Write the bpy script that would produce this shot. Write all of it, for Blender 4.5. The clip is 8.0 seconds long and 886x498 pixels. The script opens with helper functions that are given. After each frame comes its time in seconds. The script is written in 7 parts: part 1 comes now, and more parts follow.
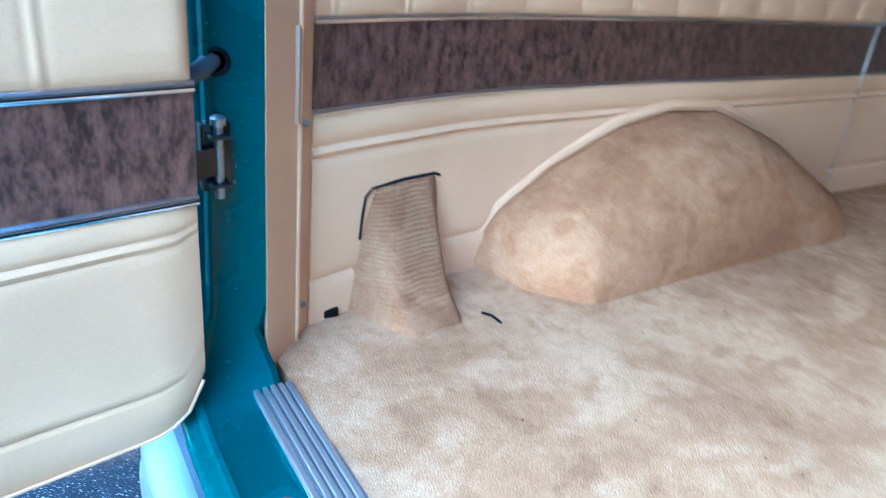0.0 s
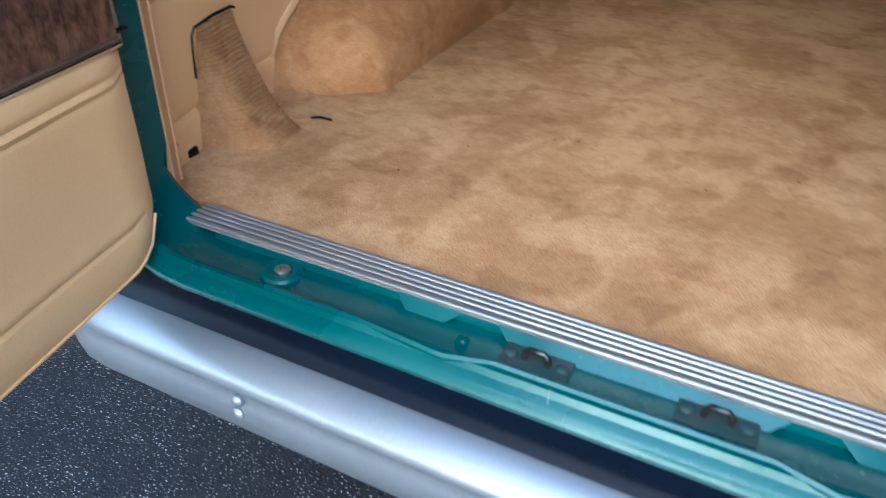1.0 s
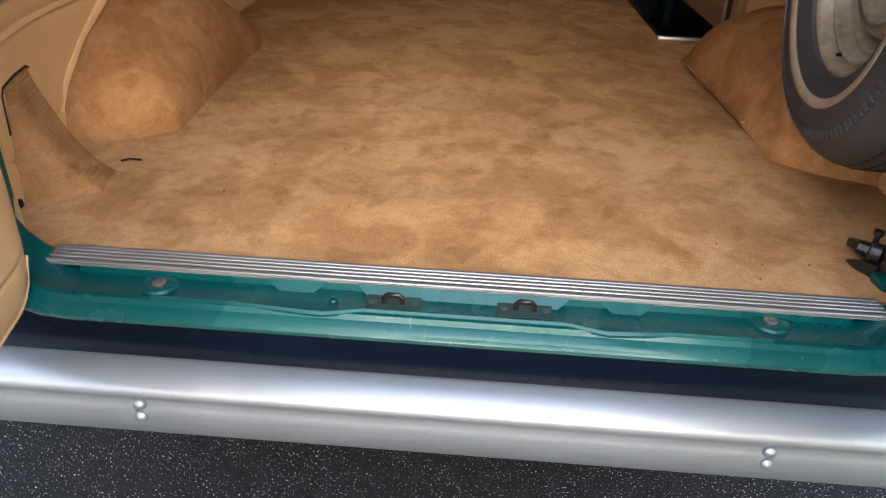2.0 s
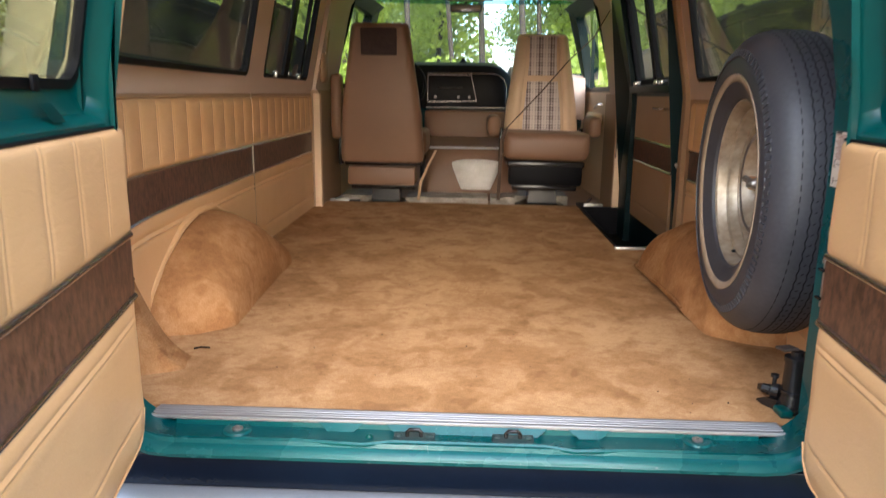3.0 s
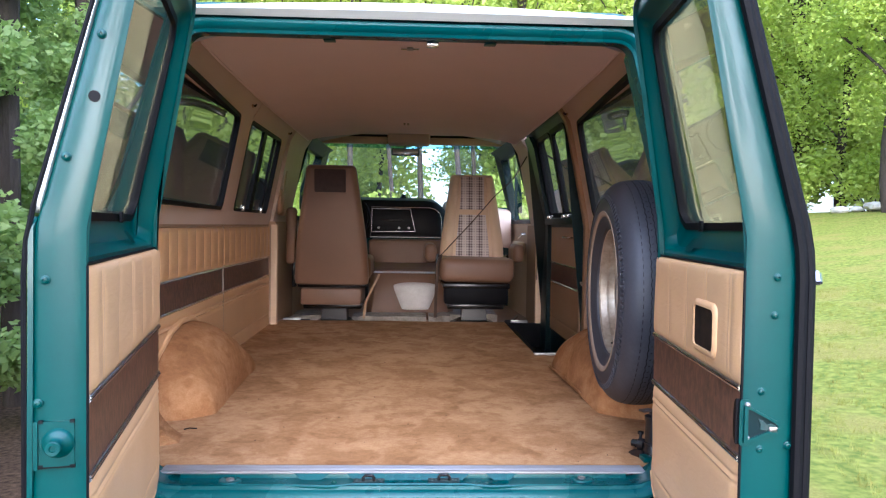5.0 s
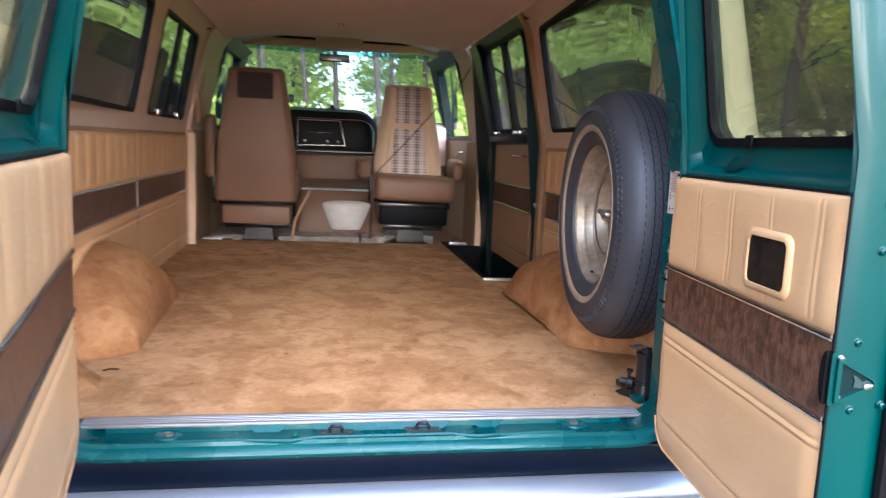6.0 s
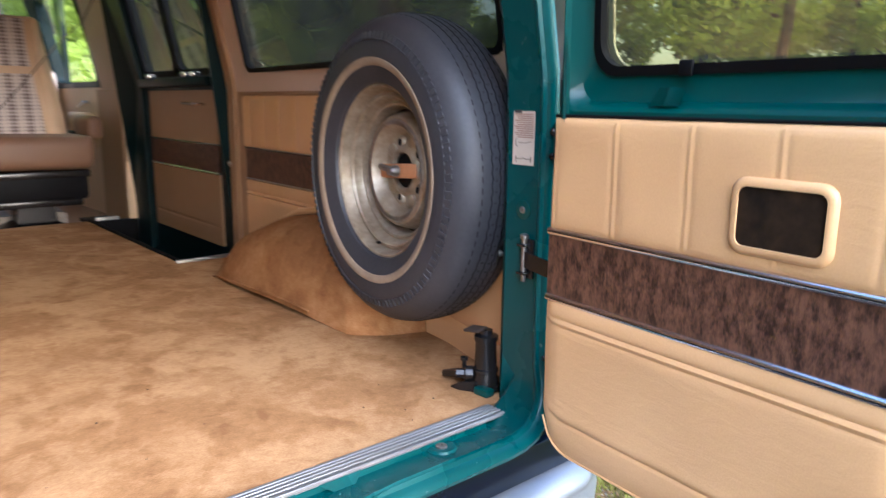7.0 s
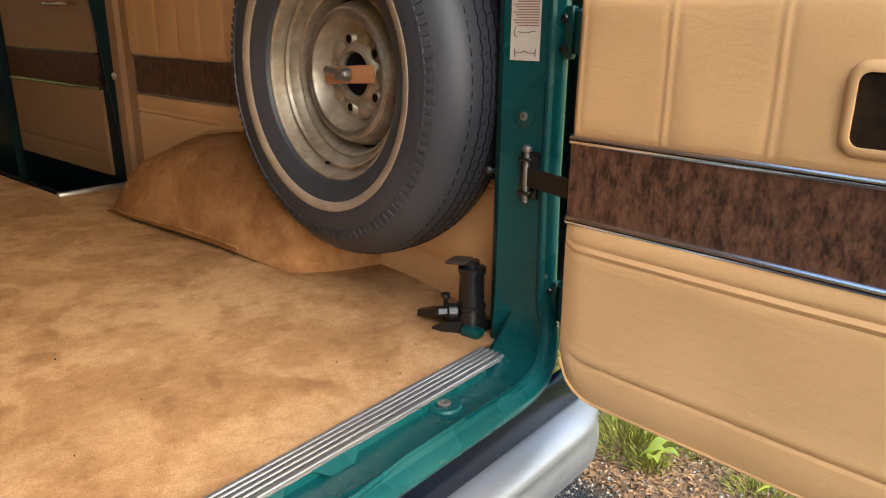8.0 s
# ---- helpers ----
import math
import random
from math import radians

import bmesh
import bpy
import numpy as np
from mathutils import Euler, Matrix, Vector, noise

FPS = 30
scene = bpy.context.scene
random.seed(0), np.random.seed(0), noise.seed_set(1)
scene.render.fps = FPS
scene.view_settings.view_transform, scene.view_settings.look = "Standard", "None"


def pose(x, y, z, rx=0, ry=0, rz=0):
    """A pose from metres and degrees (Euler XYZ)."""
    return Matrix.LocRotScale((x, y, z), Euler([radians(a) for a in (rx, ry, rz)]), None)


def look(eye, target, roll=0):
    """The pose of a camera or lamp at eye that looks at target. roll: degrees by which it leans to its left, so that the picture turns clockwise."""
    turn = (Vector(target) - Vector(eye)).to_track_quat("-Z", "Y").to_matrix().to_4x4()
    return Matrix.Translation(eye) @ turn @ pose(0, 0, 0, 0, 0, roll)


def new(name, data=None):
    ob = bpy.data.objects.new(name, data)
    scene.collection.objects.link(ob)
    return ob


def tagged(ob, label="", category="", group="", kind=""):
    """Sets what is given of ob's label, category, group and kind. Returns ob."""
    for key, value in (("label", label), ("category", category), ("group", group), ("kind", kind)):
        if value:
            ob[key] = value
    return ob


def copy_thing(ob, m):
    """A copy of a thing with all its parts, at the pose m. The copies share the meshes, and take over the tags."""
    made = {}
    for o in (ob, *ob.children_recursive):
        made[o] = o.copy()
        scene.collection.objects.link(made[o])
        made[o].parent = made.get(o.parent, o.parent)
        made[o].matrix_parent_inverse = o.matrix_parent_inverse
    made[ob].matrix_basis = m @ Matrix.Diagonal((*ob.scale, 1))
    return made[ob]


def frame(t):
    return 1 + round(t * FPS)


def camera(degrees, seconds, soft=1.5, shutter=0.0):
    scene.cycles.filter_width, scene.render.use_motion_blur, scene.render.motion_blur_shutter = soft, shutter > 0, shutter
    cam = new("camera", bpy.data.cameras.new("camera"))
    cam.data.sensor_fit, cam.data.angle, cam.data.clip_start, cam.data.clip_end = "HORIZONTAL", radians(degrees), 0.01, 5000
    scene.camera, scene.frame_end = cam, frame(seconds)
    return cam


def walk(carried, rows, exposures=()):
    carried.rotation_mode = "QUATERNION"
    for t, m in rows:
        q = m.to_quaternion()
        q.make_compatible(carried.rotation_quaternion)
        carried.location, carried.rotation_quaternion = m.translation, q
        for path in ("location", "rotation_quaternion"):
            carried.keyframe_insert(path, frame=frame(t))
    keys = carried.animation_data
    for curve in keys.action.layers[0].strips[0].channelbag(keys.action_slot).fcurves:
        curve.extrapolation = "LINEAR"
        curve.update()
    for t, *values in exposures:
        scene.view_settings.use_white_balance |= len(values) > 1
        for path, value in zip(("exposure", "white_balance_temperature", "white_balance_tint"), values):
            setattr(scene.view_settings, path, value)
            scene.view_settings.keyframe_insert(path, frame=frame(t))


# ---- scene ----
cam = camera(63.5, 8.0, soft=1.2, shutter=0.3)
PATH = [
    (0, (0.094, -0.27, 1.276), (-1.425, 0.73, 0.443), 6.2),
    (0.5, (0.062, -0.457, 1.251), (-1.042, 0.906, 0.29), 4.5),
    (1, (0.071, -0.682, 1.244), (-0.659, 0.827, 0.153), 1.7),
    (1.5, (0.041, -0.825, 1.268), (-0.228, 0.831, 0.179), 4.0),
    (1.7, (0.021, -0.878, 1.286), (-0.089, 0.809, 0.218), 4.3),
    (2.8, (-0.001, -1.318, 1.354), (-0.058, 0.605, 0.806), 1.5),
    (3, (0.004, -1.411, 1.371), (-0.069, 0.542, 0.946), 0.8),
    (3.5, (-0.026, -1.645, 1.372), (-0.001, 0.342, 1.146), 0.4),
    (4, (-0.009, -1.845, 1.394), (0.041, 0.152, 1.292), -0.3),
    (4.2, (0.017, -1.903, 1.393), (0.059, 0.095, 1.328), -0.6),
    (5.3, (-0.009, -1.96, 1.365), (0.099, 0.036, 1.298), 1.5),
    (5.5, (-0.028, -1.894, 1.364), (0.112, 0.098, 1.251), 1.3),
    (6, (-0.143, -1.644, 1.344), (0.196, 0.306, 1.061), 2.5),
    (6.5, (-0.247, -1.287, 1.322), (0.564, 0.516, 1.022), 3.1),
    (7, (-0.339, -0.997, 1.32), (0.941, 0.488, 0.925), 0.7),
    (7.5, (-0.331, -0.757, 1.274), (1.131, 0.488, 0.715), -0.3),
    (8, (-0.297, -0.692, 1.266), (1.168, 0.526, 0.658), 0.6),
]
EXPOSURES = [
    (0.0, 3.57, 3350, -5), (0.5, 3.03, 3700, -2), (1.0, 2.46, 4700, 3), (1.5, 2.22, 5900, 9),
    (3.0, 2.78, 5750, 12), (3.5, 2.93, 4900, 15), (4.0, 2.80, 5000, 15), (5.5, 2.60, 5000, 21), (6.0, 2.90, 5100, 17), (6.5, 2.92, 5350, 14), (7.0, 3.00, 5250, 15), (7.5, 2.68, 6100, 10), (8.0, 2.68, 6400, 10),
]
walk(cam, [(t, look(eye, target, roll)) for t, eye, target, roll in PATH], EXPOSURES)

# ---- world and daylight ----
world = bpy.data.worlds.new("sky")
scene.world = world
world.use_nodes = True
wn = world.node_tree
sky = wn.nodes.new("ShaderNodeTexSky")
sky.sky_type, sky.sun_disc = "NISHITA", False
sky.sun_elevation, sky.sun_rotation = radians(27.5), radians(176)
sky.air_density, sky.dust_density = 1.0, 3.0
wn.links.new(sky.outputs[0], wn.nodes["Background"].inputs[0])
wn.nodes["Background"].inputs[1].default_value = 0.15
sun_data = bpy.data.lights.new("sun", "SUN")
sun_data.energy, sun_data.angle, sun_data.color = 1.45, radians(105), (1.0, 0.97, 0.92)
sun = new("sun", sun_data)
sun.matrix_world = look((0, 0, 0), (-0.06, 0.88, -0.46))


# ---- materials ----
def material(name, colour, rough=0.5, metal=0.0, second=None, scale=4.0, fine=60.0, bump=0.1, amount=0.5, coat=0.0, stretch=(1, 1, 1), sheen=0.0, detail=5.0, depth=0.002, crease=0.0, chips=None):
    """A surface with large stains, fine grain and relief."""
    m = bpy.data.materials.new(name)
    m.use_nodes = True
    nt = m.node_tree
    b = nt.nodes["Principled BSDF"]
    b.inputs["Roughness"].default_value, b.inputs["Metallic"].default_value = rough, metal
    b.inputs["Coat Weight"].default_value = coat
    b.inputs["Coat Roughness"].default_value = 0.08
    b.inputs["Sheen Weight"].default_value = sheen
    tc = nt.nodes.new("ShaderNodeTexCoord")
    mp = nt.nodes.new("ShaderNodeMapping")
    mp.inputs["Scale"].default_value = stretch
    nt.links.new(tc.outputs["Object"], mp.inputs[0])
    large, small = nt.nodes.new("ShaderNodeTexNoise"), nt.nodes.new("ShaderNodeTexNoise")
    for n, sc in ((large, scale), (small, fine)):
        n.inputs["Scale"].default_value, n.inputs["Detail"].default_value = sc, detail
        nt.links.new(mp.outputs[0], n.inputs["Vector"])
    second = second or tuple(c * 0.7 for c in colour)
    ramp = nt.nodes.new("ShaderNodeValToRGB")
    ramp.color_ramp.elements[0].position, ramp.color_ramp.elements[1].position = 0.5 - amount * 0.4, 0.5 + amount * 0.4
    ramp.color_ramp.elements[0].color, ramp.color_ramp.elements[1].color = (*second, 1), (*colour, 1)
    mix = nt.nodes.new("ShaderNodeMath")
    mix.operation = "MULTIPLY_ADD"
    mix.inputs[1].default_value = 0.35
    nt.links.new(small.outputs[0], mix.inputs[0])
    lw = nt.nodes.new("ShaderNodeMath")
    lw.operation = "MULTIPLY"
    lw.inputs[1].default_value = 0.65
    nt.links.new(large.outputs[0], lw.inputs[0])
    nt.links.new(lw.outputs[0], mix.inputs[2])
    nt.links.new(mix.outputs[0], ramp.inputs[0])
    nt.links.new(ramp.outputs[0], b.inputs["Base Color"])
    if chips:
        # scuffs and chips through the paint
        spots, cut, over = nt.nodes.new("ShaderNodeTexNoise"), nt.nodes.new("ShaderNodeMapRange"), nt.nodes.new("ShaderNodeMix")
        spots.inputs["Scale"].default_value, spots.inputs["Detail"].default_value, spots.inputs["Distortion"].default_value = 42, 4, 1.5
        cut.inputs[1].default_value, cut.inputs[2].default_value = 0.70, 0.73
        over.data_type = "RGBA"
        nt.links.new(tc.outputs["Object"], spots.inputs["Vector"])
        nt.links.new(spots.outputs[0], cut.inputs[0])
        nt.links.new(cut.outputs[0], over.inputs[0])
        nt.links.new(ramp.outputs[0], over.inputs[6])
        over.inputs[7].default_value = (*chips, 1)
        nt.links.new(over.outputs[2], b.inputs["Base Color"])
        dull = nt.nodes.new("ShaderNodeMapRange")
        dull.inputs[1].default_value, dull.inputs[2].default_value = 0.42, 0.62
        dull.inputs[3].default_value, dull.inputs[4].default_value = rough, rough + 0.25
        nt.links.new(large.outputs[0], dull.inputs[0])
        nt.links.new(dull.outputs[0], b.inputs["Roughness"])
    if bump:
        bp = nt.nodes.new("ShaderNodeBump")
        bp.inputs["Strength"].default_value, bp.inputs["Distance"].default_value = bump, depth
        nt.links.new(small.outputs[0], bp.inputs["Height"])
        nt.links.new(bp.outputs[0], b.inputs["Normal"])
        if crease:
            # shallow wrinkles in the stretched cover
            cm, cn, cb = nt.nodes.new("ShaderNodeMapping"), nt.nodes.new("ShaderNodeTexNoise"), nt.nodes.new("ShaderNodeBump")
            cm.inputs["Scale"].default_value = (1, 1, 3.2)
            cn.inputs["Scale"].default_value, cn.inputs["Detail"].default_value, cn.inputs["Distortion"].default_value = 13, 5, 1.2
            cb.inputs["Strength"].default_value, cb.inputs["Distance"].default_value = crease, 0.006
            nt.links.new(tc.outputs["Object"], cm.inputs[0])
            nt.links.new(cm.outputs[0], cn.inputs["Vector"])
            nt.links.new(cn.outputs[0], cb.inputs["Height"])
            nt.links.new(cb.outputs[0], bp.inputs["Normal"])
    return m


def carpet_material(name="carpet", ribs=False, wide=1.0, deep=1.0, warm=1.0):
    """Short cut pile, brushed into light and dark blotches."""
    m = bpy.data.materials.new(name)
    m.use_nodes = True
    nt = m.node_tree
    b = nt.nodes["Principled BSDF"]
    b.inputs["Roughness"].default_value = 0.95
    b.inputs["Specular IOR Level"].default_value = 0.1
    tc = nt.nodes.new("ShaderNodeTexCoord")
    def layer(scale, detail, distort, stretch=(1, 1, 1)):
        mp, n = nt.nodes.new("ShaderNodeMapping"), nt.nodes.new("ShaderNodeTexNoise")
        mp.inputs["Scale"].default_value = stretch
        n.inputs["Scale"].default_value, n.inputs["Detail"].default_value, n.inputs["Distortion"].default_value = scale, detail, distort
        nt.links.new(tc.outputs["Object"], mp.inputs[0])
        nt.links.new(mp.outputs[0], n.inputs["Vector"])
        return n.outputs[0]
    def mix(a, b_, w):
        x = nt.nodes.new("ShaderNodeMix")
        x.inputs[0].default_value = w
        nt.links.new(a, x.inputs[2])
        nt.links.new(b_, x.inputs[3])
        return x.outputs[0]
    spots = nt.nodes.new("ShaderNodeMapRange")
    spots.interpolation_type = "SMOOTHSTEP"
    spots.inputs[1].default_value, spots.inputs[2].default_value = 0.38, 0.62
    spots.inputs[3].default_value, spots.inputs[4].default_value = 0.36, 0.625
    nt.links.new(layer(7.5, 4.0, 0.7, (1.0, 0.85, 1)), spots.inputs[0])
    cloud = mix(layer(2.0, 2, 0.3), spots.outputs[0], 0.60)
    blotch = mix(cloud, layer(48, 5, 0.6), 0.24)
    pile = mix(blotch, layer(280, 2, 0), 0.20)
    # small trodden, darker marks
    marks, worn = nt.nodes.new("ShaderNodeMapRange"), nt.nodes.new("ShaderNodeMath")
    marks.interpolation_type = "SMOOTHSTEP"
    marks.inputs[1].default_value, marks.inputs[2].default_value = 0.55, 0.68
    marks.inputs[3].default_value, marks.inputs[4].default_value = 0.010, -0.060
    nt.links.new(layer(13.0, 3.0, 0.5), marks.inputs[0])
    nt.links.new(pile, worn.inputs[0])
    nt.links.new(marks.outputs[0], worn.inputs[1])
    tone = worn.outputs[0]
    ramp = nt.nodes.new("ShaderNodeValToRGB")
    stops = ramp.color_ramp.elements
    stops[0].position, stops[0].color = 0.48 - 0.115 * wide, (0.255 * deep, 0.130 * deep * warm, 0.053 * deep * warm ** 2, 1)
    stops[1].position, stops[1].color = 0.48 + 0.13 * wide, (0.505 * deep, 0.305 * deep * warm, 0.148 * deep * warm ** 2, 1)
    mid = stops.new(0.48)
    mid.color = (0.362 * deep, 0.192 * deep * warm, 0.081 * deep * warm ** 2, 1)
    nt.links.new(tone, ramp.inputs[0])
    nt.links.new(ramp.outputs[0], b.inputs["Base Color"])
    bp = nt.nodes.new("ShaderNodeBump")
    bp.inputs["Strength"].default_value, bp.inputs["Distance"].default_value = 0.6, 0.004
    nt.links.new(mix(layer(420, 2, 0), layer(150, 3, 0.4, (1, 1, 9)) if ribs else layer(60, 4, 0.5), 0.75 if ribs else 0.10), bp.inputs["Height"])
    nt.links.new(bp.outputs[0], b.inputs["Normal"])
    return m


CARPET = carpet_material("carpet", False, 1.0)
CARPET_RIBBED = carpet_material("brushed_carpet", True, 1.0, 0.80, 0.90)
ARCH_CARPET = carpet_material("arch_carpet", False, 1.1, 0.92, 0.88)
VINYL = material("tan_vinyl", (0.70, 0.42, 0.20), 0.42, second=(0.61, 0.345, 0.155), scale=4, fine=300, bump=0.2, depth=0.0012, crease=0.14)
UPPER_TRIM = material("upper_trim", (0.62, 0.47, 0.38), 0.6, second=(0.56, 0.415, 0.315), scale=3, fine=220, bump=0.1, depth=0.001)
# tan lowered a little to carry the dimness deep inside the van
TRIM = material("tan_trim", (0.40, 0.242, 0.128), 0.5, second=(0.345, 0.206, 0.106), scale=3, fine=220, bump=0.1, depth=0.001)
HEADLINER = material("headliner", (0.85, 0.70, 0.66), 0.9, second=(0.80, 0.66, 0.62), scale=3, fine=400, bump=0.15, depth=0.001)
SEAT_BROWN = material("brown_seat_vinyl", (0.215, 0.116, 0.063), 0.5, second=(0.175, 0.093, 0.050), scale=3, fine=220, bump=0.12, depth=0.001)
PALE_VINYL = material("pale_tan_vinyl", (0.74, 0.53, 0.33), 0.45, second=(0.66, 0.46, 0.27), scale=4, fine=260, bump=0.12, depth=0.001)
BURL = material("burl_wood", (0.150, 0.068, 0.040), 0.36, second=(0.026, 0.011, 0.008), scale=46, fine=150, bump=0.1, amount=0.30, detail=7, stretch=(1.5, 1.5, 0.75))
TEAL = material("teal_paint", (0.001, 0.052, 0.047), 0.34, second=(0.001, 0.042, 0.039), scale=5, fine=300, bump=0.02, coat=0.18, metal=0.0)
TEAL_WORN = material("worn_teal_paint", (0.003, 0.072, 0.072), 0.22, second=(0.002, 0.046, 0.050), scale=6, fine=300, bump=0.04, coat=0.15, metal=0.12, chips=(0.10, 0.14, 0.13))
for paint, shine in ((TEAL, 0.28), (TEAL_WORN, 0.24)):
    paint.node_tree.nodes["Principled BSDF"].inputs["Specular IOR Level"].default_value = shine
WHITE_PAINT = material("white_paint", (0.60, 0.62, 0.59), 0.35, second=(0.54, 0.55, 0.52), scale=4, fine=200, bump=0.03, coat=0.4)
CHROME = material("chrome", (0.82, 0.82, 0.83), 0.24, metal=1.0, second=(0.6, 0.6, 0.62), fine=200, bump=0.03)
ALU = material("brushed_aluminium", (0.52, 0.51, 0.50), 0.42, metal=0.9, second=(0.36, 0.345, 0.33), scale=8, fine=120, bump=0.1, stretch=(0.15, 1, 1))
SILVER = material("silver_paint", (0.235, 0.25, 0.285), 0.40, metal=0.65, second=(0.19, 0.205, 0.235), scale=4, fine=300, bump=0.03)
BLACK = material("black_rubber", (0.004, 0.004, 0.005), 0.6, second=(0.002, 0.002, 0.003), scale=10, fine=150, bump=0.15)
BLACK_METAL = material("black_metal", (0.008, 0.008, 0.010), 0.26, metal=0.1, second=(0.014, 0.012, 0.010), scale=18, fine=90, bump=0.15)
TYRE = material("tyre_rubber", (0.046, 0.046, 0.053), 0.50, second=(0.026, 0.026, 0.031), scale=7, fine=120, bump=0.15)
RIM = material("old_silver_rim", (0.50, 0.43, 0.325), 0.40, metal=0.5, second=(0.19, 0.135, 0.085), scale=15, fine=70, bump=0.3, amount=0.55)
RUST = material("rust_edge", (0.16, 0.075, 0.035), 0.8, second=(0.05, 0.025, 0.014), scale=25, fine=110, bump=0.4)
WHITEWALL = material("aged_whitewall", (0.32, 0.24, 0.165), 0.7, second=(0.21, 0.15, 0.10), scale=18, fine=90, bump=0.1)
COPPER = material("copper_bar", (0.58, 0.28, 0.13), 0.5, metal=0.15, second=(0.45, 0.20, 0.085), scale=12, fine=100)
DASH = material("black_dash", (0.008, 0.008, 0.010), 0.5, fine=300, bump=0.1)
DASH.node_tree.nodes["Principled BSDF"].inputs["Specular IOR Level"].default_value = 0.2
STEEL = material("worn_steel", (0.42, 0.41, 0.40), 0.4, metal=0.9, second=(0.22, 0.19, 0.16), scale=20, fine=100)
PAPER = material("paper_label", (0.60, 0.50, 0.42), 0.6, second=(0.50, 0.41, 0.33), fine=60, bump=0)
TYRE.node_tree.nodes["Principled BSDF"].inputs["Specular IOR Level"].default_value = 0.42
BLACK.node_tree.nodes["Principled BSDF"].inputs["Specular IOR Level"].default_value = 0.15
STRIKER_PAINT = material("rubbed_teal_steel", (0.012, 0.050, 0.050), 0.45, metal=0.4, second=(0.05, 0.06, 0.06), scale=30, fine=120, bump=0.2)
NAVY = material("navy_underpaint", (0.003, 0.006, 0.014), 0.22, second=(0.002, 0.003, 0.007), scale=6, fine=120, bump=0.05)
GROOVE = material("shaded_groove", (0.17, 0.165, 0.16), 0.7, second=(0.09, 0.085, 0.08), fine=120, bump=0.1)
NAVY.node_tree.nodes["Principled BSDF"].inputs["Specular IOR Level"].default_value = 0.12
INK = material("dark_ink", (0.05, 0.04, 0.04), 0.6, fine=60, bump=0)


def plaid_material():
    """Woven plaid cloth: crossing dark and light stripes."""
    m = material("plaid_cloth", (0.5, 0.42, 0.33), 0.9, fine=300, bump=0.3)
    nt = m.node_tree
    tc = nt.nodes.new("ShaderNodeTexCoord")
    sep = nt.nodes.new("ShaderNodeSeparateXYZ")
    nt.links.new(tc.outputs["Object"], sep.inputs[0])
    total = None
    for axis, freq, weight in (("X", 330, 0.40), ("Z", 330, 0.35), ("X", 82, 0.55), ("Z", 110, 0.15)):
        s1 = nt.nodes.new("ShaderNodeMath")
        s1.operation = "MULTIPLY"
        s1.inputs[1].default_value = freq
        nt.links.new(sep.outputs[axis], s1.inputs[0])
        s2 = nt.nodes.new("ShaderNodeMath")
        s2.operation = "SINE"
        nt.links.new(s1.outputs[0], s2.inputs[0])
        s3 = nt.nodes.new("ShaderNodeMath")
        s3.operation = "MULTIPLY_ADD"
        s3.inputs[1].default_value = weight * 0.5
        s3.inputs[2].default_value = weight * 0.3
        nt.links.new(s2.outputs[0], s3.inputs[0])
        if total is None:
            total = s3
        else:
            add = nt.nodes.new("ShaderNodeMath")
            nt.links.new(total.outputs[0], add.inputs[0])
            nt.links.new(s3.outputs[0], add.inputs[1])
            total = add
    ramp = nt.nodes.new("ShaderNodeValToRGB")
    ramp.color_ramp.elements[0].position, ramp.color_ramp.elements[1].position = 0.25, 0.95
    ramp.color_ramp.elements[0].color, ramp.color_ramp.elements[1].color = (0.70, 0.60, 0.53, 1), (0.13, 0.085, 0.075, 1)
    nt.links.new(total.outputs[0], ramp.inputs[0])
    nt.links.new(ramp.outputs[0], nt.nodes["Principled BSDF"].inputs["Base Color"])
    return m


PLAID = plaid_material()
BACK_PATCH = material("dark_weave", (0.060, 0.036, 0.030), 0.9, second=(0.035, 0.022, 0.019), scale=40, fine=300, bump=0.3)
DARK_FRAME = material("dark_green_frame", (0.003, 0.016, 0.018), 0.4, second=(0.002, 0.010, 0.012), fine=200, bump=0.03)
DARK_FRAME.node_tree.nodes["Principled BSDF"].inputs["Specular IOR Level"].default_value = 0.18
# pale colour that carries the metal's bright reflection
SHEEN_METAL = material("pale_sheen_metal", (0.80, 0.77, 0.73), 0.5, metal=0.1, second=(0.62, 0.58, 0.53), scale=12, fine=90)
CREAM = material("cream_underlay", (0.56, 0.50, 0.41), 0.9, second=(0.22, 0.175, 0.13), scale=14, fine=90, bump=0.4)


